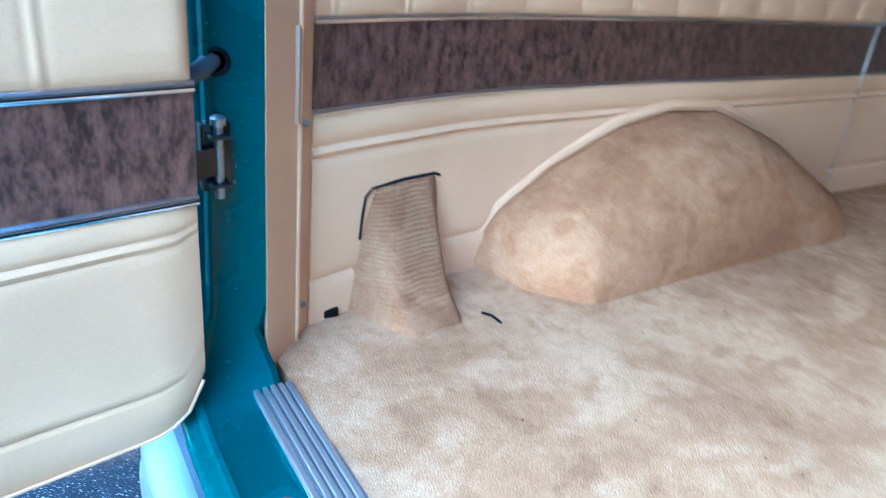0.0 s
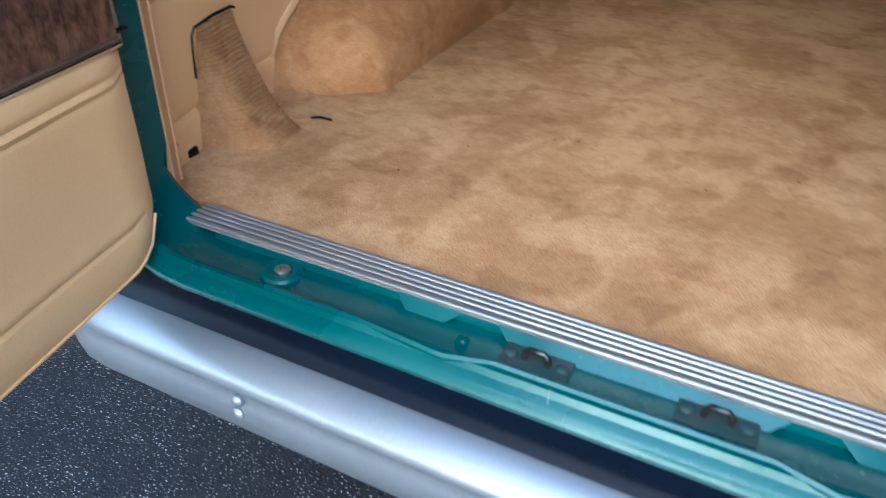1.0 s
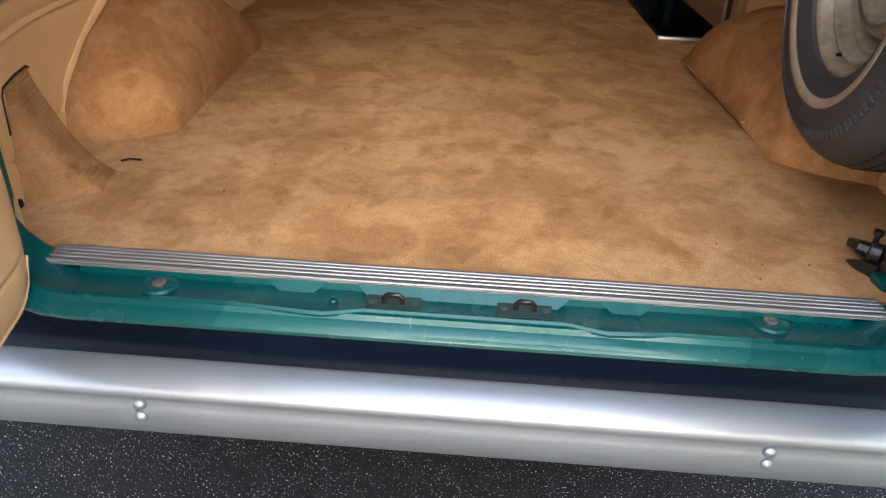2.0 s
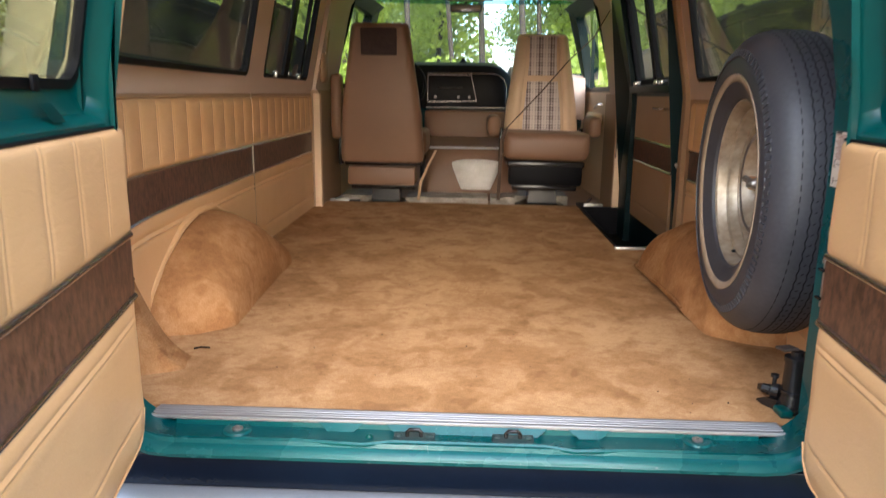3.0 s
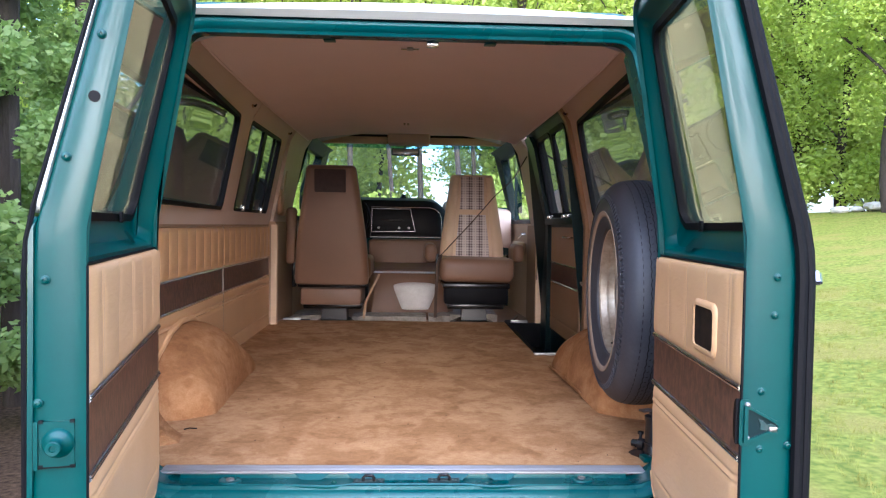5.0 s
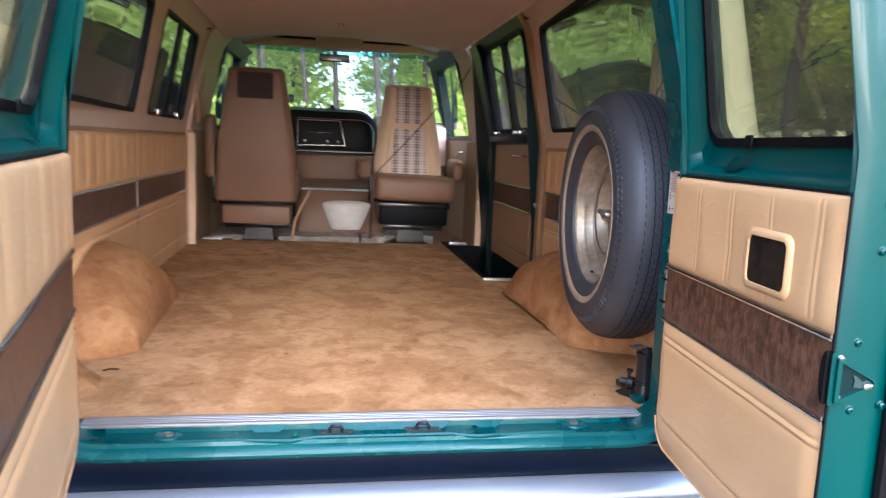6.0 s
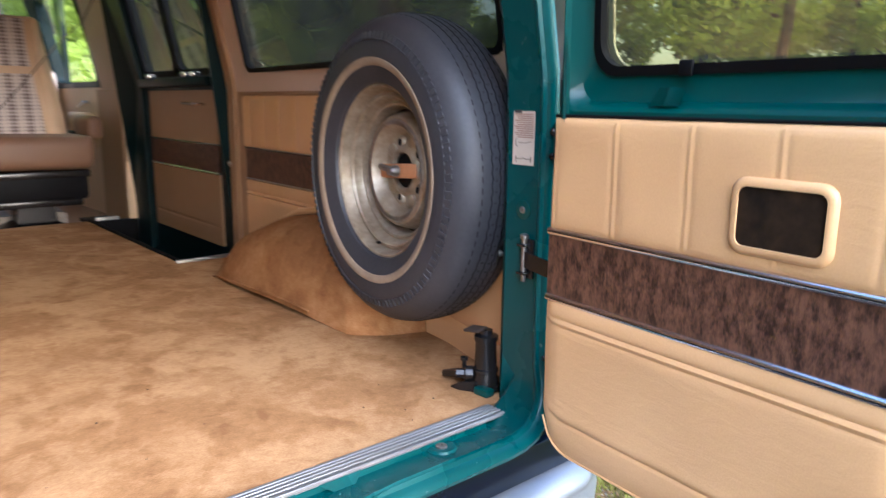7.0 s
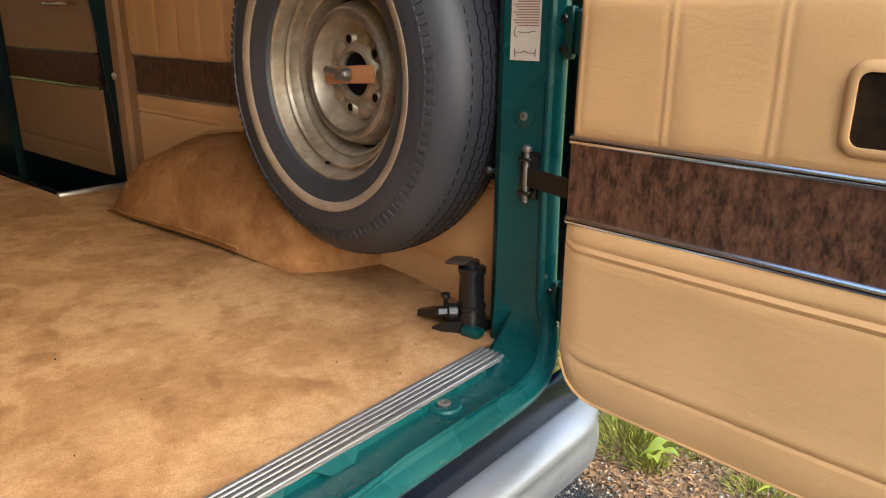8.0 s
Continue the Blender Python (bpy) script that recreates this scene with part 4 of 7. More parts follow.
part("bright_strip", bm, SHEEN_METAL, engine_cover)
# bright reflection low on the cover: pale colour, edges shaped to fade out
bm = bmesh.new()
def heel(u, t):
    """A plate that swells gently out of the cover and sinks into it at its edges."""
    w = 0.105 + 0.085 * t
    rise = max(0.0, 1 - abs(u) ** 3) ** 0.6 * max(0.0, 1 - abs(2 * t - 1) ** 4) ** 0.6
    return Vector((0.040 + u * w, 3.556 - 0.030 * rise, 0.712 + 0.222 * t - 0.022 * abs(u) ** 3 * t))
grid(bm, heel, steps(-1, 1, 16), steps(0, 1, 14), lambda u, t: Vector((0.040 + u * 0.1, 3.60, 0.72 + 0.2 * t)))
part("heel_plate", bm, SHEEN_METAL, engine_cover, "pale metal plate with its bright reflection put into the colour")


# ---- seats ----
def captain_chair(name, label, m, cover, arms):
    """High-backed captain's chair; its back faces local -y."""
    c = thing(name, label, "seat", m)
    bm = bmesh.new()
    rings = []
    for z, w, t in ((0.0, 0.225, 0.06), (0.01, 0.245, 0.075), (0.05, 0.25, 0.08), (0.28, 0.236, 0.085), (0.46, 0.212, 0.078), (0.62, 0.188, 0.07), (0.78, 0.166, 0.06), (0.797, 0.160, 0.045), (0.805, 0.148, 0.03)):
        y = -0.10 * z / 0.8
        rings.append([Vector((a, y + b, z)) for a, b in rounded_rect(-w, w, -t, t, min(0.045, t * 0.95), 4)])
    loft(bm, rings)
    bmesh.ops.translate(bm, verts=bm.verts, vec=(0, 0, 0.26))
    back = part("backrest", bm, cover, c)
    bm = bmesh.new()
    def insert(x, z):
        zz = z - 0.26
        w = bend(zz, [0, 0.3, 0.62, 0.8], [0.25, 0.23, 0.178, 0.165])
        t = bend(zz, [0, 0.28, 0.5, 0.78], [0.08, 0.085, 0.075, 0.06])
        return Vector((x * w * 0.60, -0.10 * zz / 0.8 + t + 0.008 - 0.012 * abs(x) ** 4, z))
    part("plaid_insert", grid(bm, insert, steps(-1, 1, 8), steps(0.32, 0.76, 8), lambda x, z: insert(x, z) - Vector((0, 0.02, 0))), PLAID, back, "plaid cloth centre panel")
    bm = bmesh.new()
    part("plaid_insert", grid(bm, insert, steps(-1, 1, 8), steps(0.80, 1.05, 5), lambda x, z: insert(x, z) - Vector((0, 0.02, 0))), PLAID, back, "plaid cloth headrest panel")
    for s in (-1, 1):
        bm = bmesh.new()
        def bolster(x, z, s=s):
            zz = z - 0.26
            w = bend(zz, [0, 0.3, 0.62, 0.8], [0.25, 0.23, 0.178, 0.165])
            return Vector((s * w * (0.62 + 0.34 * x), -0.10 * zz / 0.8 + 0.075 + 0.035 * math.sin(math.pi * min(1, x + 0.1)) ** 0.6, z))
        part("bolster", grid(bm, bolster, steps(0, 1, 6), steps(0.3, 1.04, 8), lambda x, z: Vector((bolster(x, z).x, -0.1 * (z - 0.26) / 0.8, z))), PALE_VINYL, back)
    # patch on the back
    bm = bmesh.new()
    sheet(bm, lambda a, b, dd: Vector((a, -0.163 + dd - 0.125 * (b - 0.96), b)), rounded_rect(-0.105, 0.10, 0.885, 1.035, 0.008), -0.004, 0.02)
    part("back_patch", bm, BACK_PATCH, back, "dark plaid patch on the headrest's back")
    # cushion with a rolled front edge that rises at its corners
    bm = bmesh.new()
    box(bm, (-0.262, 0.02, 0.275), (0.262, 0.50, 0.425), 0.05, segments=4)
    for v in bm.verts:
        v.co.z += 0.042 * (abs(v.co.x) / 0.262) ** 3 * (1 if v.co.z > 0.33 else 0.3) + 0.004 * math.sin(v.co.x * 38)
    part("cushion", bm, SEAT_BROWN, c)
    part("skirt", boxed((-0.203, -0.085, 0.128), (0.203, 0.36, 0.238), 0.012), SEAT_BROWN, c)
    part("cushion_pan", boxed((-0.235, 0.0, 0.238), (0.235, 0.46, 0.276), 0.008), BLACK_METAL, c)
    for s, folded in arms:
        if folded:
            arm = part("armrest", boxed((s * 0.283 - 0.034, -0.02, 0.395), (s * 0.283 + 0.034, 0.085, 0.785), 0.028, segments=3), SEAT_BROWN, c, "padded armrest folded up against the back")
        else:
            arm = part("armrest", boxed((s * 0.318 - 0.042, 0.0, 0.415), (s * 0.318 + 0.042, 0.30, 0.545), 0.035, segments=3), SEAT_BROWN, c)
        part("armrest_bracket", boxed((s * 0.262 - 0.012, 0.0, 0.24), (s * 0.262 + 0.012, 0.06, 0.46), 0.005), BLACK_METAL, arm)
    # black block added for the shaded hollow below the cushion
    part("shade_block", boxed((-0.225, 0.36, 0.125), (0.225, 0.455, 0.262), 0.02), BLACK, c)
    part("swivel_plate", boxed((-0.20, 0.02, 0.09), (0.20, 0.42, 0.133), 0.01), BLACK_METAL, c)
    part("pedestal", loft(bmesh.new(), [[Vector((a * w, 0.22 + b * w, z)) for a, b in ((-1, -1), (1, -1), (1, 1), (-1, 1))] for z, w in ((-0.04, 0.16), (0.0, 0.09), (0.08, 0.085), (0.092, 0.15))]), BLACK_METAL, c)
    return c


driver_seat = captain_chair("driver_seat", "brown high-backed captain's chair facing the windscreen", pose(-0.535, 2.97, 0.695), SEAT_BROWN, ((-1, True),))
passenger_seat = captain_chair("passenger_seat", "tan and plaid captain's chair swivelled to face the cargo space", pose(0.462, 3.46, 0.695, 0, 0, 180), PALE_VINYL, ((-1, False), (1, False)))
bm = bmesh.new()
lathe(bm, [(0.20 + 0.012 * math.cos(a), 0.012 * math.sin(a)) for a in steps(0, 2 * math.pi, 8)[:-1]], pose(-0.53, 3.72, 1.42, 65), 28, True)
steering_wheel = tagged(part("steering_wheel", bm, DASH), "black steering wheel in front of the driver's seat", "steering wheel")

# ---- cab fittings ----
for x0, x1 in ((-0.84, -0.205), (0.15, 0.79)):
    v = thing("sun_visor", "padded tan sun visor folded up over the windscreen", "sun visor", group="sun visors")
    bm = bmesh.new()
    box(bm, (x0, 3.97, 2.034), (x1, 4.01, 2.094), 0.014, segments=3)
    part("pad", bm, PALE_VINYL, v)
    # dark tube added for the shadow in the gap above the visor
    part("gap_shade", tube(bmesh.new(), [(x0, 3.985, 2.100), (x1, 3.985, 2.102)], 0.011, 6), DASH, v)
part("header_block", boxed((-0.200, 3.90, 2.030), (0.145, 4.10, 2.12), 0.02, segments=3), UPPER_TRIM, windscreen, "tan block between the sun visors")
mirror = thing("rear_view_mirror", "black rear-view mirror on the windscreen", "mirror")
part("housing", boxed((-0.175, 4.10, 1.955), (0.06, 4.135, 2.015), 0.016, segments=3), DASH, mirror)
part("glass", boxed((-0.165, 4.0965, 1.962), (0.05, 4.0995, 2.008), 0.001), CHROME, mirror)
part("stem", tube(bmesh.new(), [(-0.06, 4.13, 1.99), (-0.06, 4.25, 2.05)], 0.008, 6), DASH, mirror)


def strap(name, label, pts, w, mat, wide):
    """A flat woven belt along points."""
    bm = bmesh.new()
    pts = [Vector(p) for p in pts]
    s = Vector(wide).normalized() * w / 2
    n = 0.002
    rings = []
    for i, p in enumerate(pts):
        d = (pts[min(i + 1, len(pts) - 1)] - pts[max(i - 1, 0)]).normalized()
        k = d.cross(s).normalized() * n
        rings.append([p - s - k, p + s - k, p + s + k, p - s + k])
    loft(bm, rings)
    return tagged(part(name, bm, mat), label, "seat belt", "seat belts")


BELT_WEB = material("brown_webbing", (0.085, 0.05, 0.03), 0.8, second=(0.06, 0.035, 0.02), fine=300, bump=0.3)
strap("seat_belt", "dark brown belt stretched across the swivelled seat", [(0.80, 3.02, 1.86), (0.702, 2.95, 1.701), (0.567, 2.95, 1.572), (0.412, 2.95, 1.389), (0.21, 2.95, 1.169)], 0.022, BELT_WEB, (0.3, 1, 0))
strap("seat_belt", "dark brown belt end hanging beside the seat", [(0.21, 2.95, 1.17), (0.186, 2.95, 1.10), (0.178, 2.95, 0.90), (0.175, 2.96, 0.735)], 0.022, BELT_WEB, (1, 0.5, 0))
strap("seat_belt", "brown belt hanging down the pillar beside the door", [(0.845, 3.10, 1.93), (0.862, 3.10, 1.75), (0.880, 3.08, 1.55), (0.885, 3.05, 1.40), (0.885, 3.03, 1.0)], 0.045, BELT_WEB, (0, 1, 0))
strap("seat_belt", "tan belt hanging down the pillar behind the driver", [(-0.80, 3.02, 1.97), (-0.845, 2.96, 1.75), (-0.868, 2.93, 1.55), (-0.884, 2.92, 1.42)], 0.045, TRIM, (0, 1, 0))
bm = bmesh.new()
box(bm, (-0.895, 2.86, 1.42), (-0.862, 2.98, 1.60), 0.02, segments=3)
tagged(part("belt_cover", bm, TRIM), "rounded tan cover over the belt reel", "belt reel")
lever = tagged(part("seat_lever", loft(bmesh.new(), [[Vector((x - 0.008, y - 0.012, z)), Vector((x + 0.008, y - 0.012, z)), Vector((x + 0.008, y + 0.012, z)), Vector((x - 0.008, y + 0.012, z))] for x, y, z in ((-0.318, 3.0, 0.72), (-0.306, 3.0, 0.83), (-0.262, 3.0, 0.93), (-0.226, 3.0, 0.998), (-0.214, 3.0, 1.030))]), TRIM), "tan lever standing beside the driver's seat", "lever")
for x0, x1, y0, y1 in ((-0.86, -0.64, 3.30, 3.62), (-0.42, 0.12, 3.26, 3.52), (0.14, 0.30, 3.30, 3.53), (0.28, 0.40, 3.42, 3.78), (0.54, 0.66, 3.42, 3.78)):
    u = thing("underlay_strip", "ragged cream underlay on the cab floor past the carpet's edge", "underlay", group="underlay strips")
    bm = bmesh.new()
    grid(bm, lambda x, t: Vector((x, y0 + 0.05 * noise.noise((x * 9, 1, 0)) + t * (y1 - y0), 0.700 + 0.010 * noise.noise((x * 14, t * 3, 2)))), steps(x0, x1, 14), steps(0, 1, 5), lambda x, t: Vector((x, y0 + 0.05 * noise.noise((x * 9, 1, 0)) + t * (y1 - y0), 0.641)))
    part("strip", bm, CREAM, u)
for x in (-0.83, 0.76):
    r = thing("floor_rail", "bright metal rail end at the carpet's corner", "rail", group="floor rails")
    part("rail", boxed((x - 0.05, 3.035, 0.690), (x + 0.07, 3.058, 0.712), 0.004), ALU, r)
    part("rail_side", loft(bmesh.new(), [[Vector((x + a, y, 0.70)), Vector((x + a + 0.014, y, 0.70)), Vector((x + a + 0.014, y, 0.714)), Vector((x + a, y, 0.714))] for a, y in ((-0.04, 3.06), (0.03, 3.30))]), CHROME, r)
    part("foot_well", boxed((x - 0.05, 3.06, 0.655), (x + 0.10, 3.36, 0.672)), DASH, r)
# catches of the sliding window, divider, hooks and lamp
for y in (1.93, 2.38):
    part("window_catch", boxed((-0.918, y, 1.432), (-0.895, y + 0.035, 1.462), 0.006), CHROME, w2)
part("divider", loft(bmesh.new(), [[wall_point(-1, y, z, d) for y, d in ((2.17, 0.004), (2.25, 0.004), (2.25, 0.05), (2.17, 0.05))] for z in (1.44, 1.66, 1.89)]), BLACK, w2)
part("frame_edge", loft(bmesh.new(), [[wall_point(-1, y, z, d) for y, d in ((2.50, 0.004), (2.53, 0.004), (2.53, 0.05), (2.50, 0.05))] for z in (1.44, 1.66, 1.89)]), BLACK, w2)
for side, y in ((-1, 1.66), (1, 1.70), (-1, 2.75)):
    h = thing("coat_hook", "small dark coat hook below the headliner", "hook", group="coat hooks")
    p = wall_point(side, y, 1.955, -0.004)
    part("base", lathe(bmesh.new(), [(0.016, 0), (0.014, 0.006), (0.0005, 0.008)], Matrix.Translation(p) @ pose(0, 0, 0, 0, -side * 70, 0), 12), TRIM, h)
    part("peg", tube(bmesh.new(), [p, p + Vector((-side * 0.016, 0, -0.006)), p + Vector((-side * 0.024, 0, 0.004))], 0.005, 6), BLACK_METAL, h)
lamp = thing("ceiling_catch", "small bright catch in the headliner", "catch", group="headliner catches")
part("plate", boxed((-0.045, 0.79, 2.0385), (0.025, 0.805, 2.0445), 0.002), CHROME, lamp)
part("tongue", boxed((-0.022, 0.77, 2.034), (0.002, 0.80, 2.041), 0.002), STEEL, lamp)
lamp = thing("ceiling_catch", "small pale catch in the headliner", "catch", group="headliner catches")
for x in (-0.052, -0.028):
    part("pin", boxed((x - 0.006, 2.80, 2.030), (x + 0.006, 2.815, 2.044), 0.002), CREAM, lamp)
# bright bead over the joint of the left wall's panels
bm = bmesh.new()
tube(bm, [wall_point(-1, 1.603, z, -0.008) for z in steps(0.74, 1.36, 8)], 0.0035, 6)
part("joint_bead", bm, CREAM, wall_left)
for side in (-1, 1):
    bm = bmesh.new()
    tube(bm, [wall_point(side, y, 1.352, -0.006) for y in steps(0.09, 2.78 if side < 0 else 1.66, 20)], 0.005, 6)
    part("ledge_bead", bm, TRIM, wall_left if side < 0 else wall_right)

# ---- side cargo door ----
side_door = thing("door_5", "closed side cargo door with tan lining, burl band and dark window frame", "door", kind="structure")
bm = bmesh.new()
wall_patch(bm, 1, 1.735, 1.785, 0.66, 2.0, -0.02, 0.03, 0.03)
tagged(part("door_post", bm, TRIM), "tan trimmed post beside the side cargo door", "pillar", kind="structure")
place = lambda y, z, dd: wall_point(1, y, z, dd)
bm = bmesh.new()
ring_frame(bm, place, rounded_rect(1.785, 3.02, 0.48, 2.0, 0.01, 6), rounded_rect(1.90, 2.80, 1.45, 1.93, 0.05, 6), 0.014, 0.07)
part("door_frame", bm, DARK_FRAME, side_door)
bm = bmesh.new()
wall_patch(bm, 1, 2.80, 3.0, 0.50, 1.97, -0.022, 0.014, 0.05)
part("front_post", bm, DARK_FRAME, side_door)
# lining panels in the lowered tan, which holds this door's shade
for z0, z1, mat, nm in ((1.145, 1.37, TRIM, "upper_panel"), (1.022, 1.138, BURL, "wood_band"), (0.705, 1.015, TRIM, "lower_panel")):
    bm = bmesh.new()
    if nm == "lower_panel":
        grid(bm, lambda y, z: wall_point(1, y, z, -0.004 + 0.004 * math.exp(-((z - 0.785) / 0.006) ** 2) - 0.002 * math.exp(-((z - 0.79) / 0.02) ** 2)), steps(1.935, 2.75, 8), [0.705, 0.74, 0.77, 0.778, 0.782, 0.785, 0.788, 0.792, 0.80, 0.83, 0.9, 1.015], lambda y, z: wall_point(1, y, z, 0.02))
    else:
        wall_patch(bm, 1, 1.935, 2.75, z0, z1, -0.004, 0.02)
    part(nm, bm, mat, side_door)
for z in (1.0185, 1.1415):
    bm = bmesh.new()
    tube(bm, [wall_point(1, y, z, -0.006) for y in steps(1.935, 2.75, 6)], 0.005, 6)
    part("chrome_trim", bm, CHROME, side_door)
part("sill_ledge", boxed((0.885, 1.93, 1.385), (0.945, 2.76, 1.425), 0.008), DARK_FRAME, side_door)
for y in (2.02, 2.12, 2.56):
    part("window_catch", boxed((0.872, y, 1.424), (0.905, y + 0.05, 1.446), 0.005), CHROME, side_door)
for y0, y1 in ((1.93, 2.31), (2.36, 2.77)):
    bm = bmesh.new()
    ring_frame(bm, place, rounded_rect(y0 - 0.02, y1 + 0.02, 1.435, 1.945, 0.05, 6), rounded_rect(y0 + 0.006, y1 - 0.006, 1.459, 1.921, 0.04, 6), 0.004, 0.030)
    part("gasket", bm, BLACK, side_door)
    bm = bmesh.new()
    grid(bm, lambda y, z: wall_point(1, y, z, 0.020), steps(y0, y1, 4), steps(1.45, 1.93, 4), lambda y, z: wall_point(1, y, z, 0.024))
    part("pane", bm, SMOKE, side_door).visible_shadow = False
bm = bmesh.new()
tube(bm, [wall_point(1, 2.05, 1.31, 0.0), wall_point(1, 2.05, 1.31, -0.028), wall_point(1, 2.06, 1.31, -0.036), wall_point(1, 2.23, 1.312, -0.036), wall_point(1, 2.24, 1.312, -0.028), wall_point(1, 2.24, 1.312, 0.0)], 0.006, 8)
part("pull_handle", bm, CHROME, side_door)
bm = bmesh.new()
tube(bm, [wall_point(1, 1.765, 1.08, -0.03), wall_point(1, 1.80, 1.06, -0.012), wall_point(1, 1.82, 1.03, -0.006)], 0.008, 6)
part("latch_lever", bm, CREAM, side_door)

# ---- spare wheel ----
spare = thing("spare_wheel", "spare tyre with aged whitewall on a rusty silver rim, standing upright", "spare tyre", Matrix.Translation((0.7525, 0.4130, 1.159)) @ pose(0, 0, 0, 0, 0, -4.8) @ pose(0, 0, 0, 0, -90, 0) @ Matrix.Diagonal((1.036, 1.036, 1.0, 1)))
T = [(0.192, 0.055), (0.205, 0.085), (0.235, 0.100), (0.262, 0.107), (0.285, 0.107), (0.300, 0.104), (0.316, 0.098), (0.330, 0.089), (0.342, 0.077), (0.351, 0.062), (0.3545, 0.050), (0.358, 0.035), (0.3595, 0.018), (0.360, 0.0)]
bm = bmesh.new()
lathe(bm, T + [(r, -h) for r, h in T[-2::-1]], None, 72, True)
tyre_body = part("tyre", bm, TYRE, spare)
bm = bmesh.new()
lathe(bm, [(0.2410, 0.1025), (0.2430, 0.1050), (0.2570, 0.1085), (0.2590, 0.1080), (0.2590, 0.095), (0.2410, 0.095)], None, 72, True)
part("whitewall_band", bm, WHITEWALL, tyre_body)
bm = bmesh.new()
R = [(0.212, 0.060), (0.217, 0.071), (0.214, 0.077), (0.209, 0.078), (0.205, 0.073), (0.202, 0.058), (0.198, 0.047), (0.193, 0.047), (0.190, 0.053), (0.186, 0.054), (0.182, 0.048), (0.180, 0.032), (0.176, 0.024), (0.171, 0.025), (0.167, 0.030), (0.163, 0.028), (0.160, 0.016), (0.157, -0.004), (0.152, -0.018), (0.147, -0.018), (0.142, 0.000), (0.136, 0.020), (0.129, 0.031), (0.120, 0.035), (0.111, 0.033), (0.104, 0.022), (0.099, 0.006), (0.093, -0.002), (0.080, -0.004), (0.066, -0.002), (0.060, 0.006), (0.053, 0.011), (0.046, 0.011), (0.0425, 0.006), (0.0425, -0.012), (0.15, -0.03), (0.205, -0.05)]
R = [(r * (0.98 if 0.045 < r < 0.1495 and h > -0.02 else 0.945 if r > 0.15 else 1.0), h) for r, h in R]
lathe(bm, R, None, 64, True)
rim_disc = part("rim", bm, RIM, spare, "aged silver steel rim with rust stains", angle=24)
part("clamp_bar", boxed((-0.017, -0.078, 0.020), (0.017, 0.078, 0.026), 0.003, pose(0, 0, 0, 0, 0, 4)), COPPER, spare, "copper coloured clamp bar")
bm = bmesh.new()
lathe(bm, [(0.0005, 0.045), (0.010, 0.044), (0.014, 0.036), (0.014, 0.02)], None, 12)
clamp_nut = part("wing_nut", bm, STEEL, spare)

# ---- jack ----
jack = thing("car_jack", "black greasy screw jack standing on the carpet beside the pillar", "car jack", pose(0.718, 0.080, 0.702, 0, 0, -86))
bm = bmesh.new()
lathe(bm, [(0.029, 0.0), (0.029, 0.026), (0.025, 0.040), (0.0235, 0.108), (0.0265, 0.113), (0.0265, 0.123), (0.020, 0.125), (0.014, 0.127), (0.014, 0.136)], Matrix.Translation((0, 0, 0.0)), 20)
part("cylinder", bm, BLACK_METAL, jack)
part("base", boxed((-0.042, -0.032, 0.0), (0.036, 0.032, 0.012), 0.004), BLACK_METAL, jack)
part("saddle", boxed((-0.023, -0.017, 0.134), (0.021, 0.017, 0.141), 0.003, pose(0, 0, 0, 6, -8, 0)), material("rusty_steel", (0.10, 0.07, 0.05), 0.6, metal=0.5, second=(0.05, 0.035, 0.03), scale=30), jack)
part("gear_housing", lathe(bmesh.new(), [(0.018, 0), (0.018, 0.016), (0.012, 0.020), (0.012, 0.026), (0.007, 0.027), (0.007, 0.018)], pose(-0.022, -0.018, 0.032, 90, 0, -45), 14), BLACK_METAL, jack)
part("foot_arm", loft(bmesh.new(), [[Vector((x, y - w, z)), Vector((x, y + w, z)), Vector((x, y + w, z + 0.014)), Vector((x, y - w, z + 0.014))] for x, y, w, z in ((-0.02, -0.004, 0.016, 0.010), (-0.055, -0.010, 0.015, 0.016), (-0.085, -0.016, 0.012, 0.010), (-0.112, -0.018, 0.006, 0.002))]), BLACK_METAL, jack)
part("release_screw", tube(bmesh.new(), [(-0.046, -0.020, 0.016), (-0.046, -0.020, 0.062)], 0.005, 8), BLACK_METAL, jack)
part("screw_head", lathe(bmesh.new(), [(0.009, 0), (0.009, 0.007), (0.0005, 0.009)], Matrix.Translation((-0.046, -0.020, 0.058)), 10), BLACK_METAL, jack)
part("base_bracket", boxed((0.005, -0.045, 0.0), (0.045, -0.018, 0.016), 0.004), TEAL, jack)
part("drive_socket", lathe(bmesh.new(), [(0.010, 0), (0.010, 0.022), (0.0075, 0.024), (0.0065, 0.012), (0.0004, 0.012)], pose(-0.030, -0.030, 0.034, 90, 0, -45), 6), BLACK_METAL, jack, smooth=False)
part("foot_claw", loft(bmesh.new(), [[Vector((x, y - w, 0.0)), Vector((x, y + w, 0.0)), Vector((x, y + w * 0.7, h)), Vector((x, y - w * 0.7, h))] for x, y, w, h in ((0.0, -0.02, 0.020, 0.022), (-0.03, -0.034, 0.018, 0.018), (-0.055, -0.048, 0.005, 0.004))]), BLACK_METAL, jack)
part("collar", lathe(bmesh.new(), [(0.0245, 0), (0.0285, 0.003), (0.0285, 0.009), (0.0245, 0.012)], Matrix.Translation((0, 0, 0.038)), 20), BLACK_METAL, jack)


# ---- fittings on the rear doors and pillars ----
def facing(p, normal, up=(0, 0, 1)):
    """A pose at p whose z looks along normal and whose y leans to up."""
    z = Vector(normal).normalized()
    x = Vector(up).cross(z)
    x = x.normalized() if x.length > 1e-4 else Vector((1, 0, 0))
    y = z.cross(x)
    m = Matrix((x, y, z)).transposed().to_4x4()
    m.translation = p
    return m


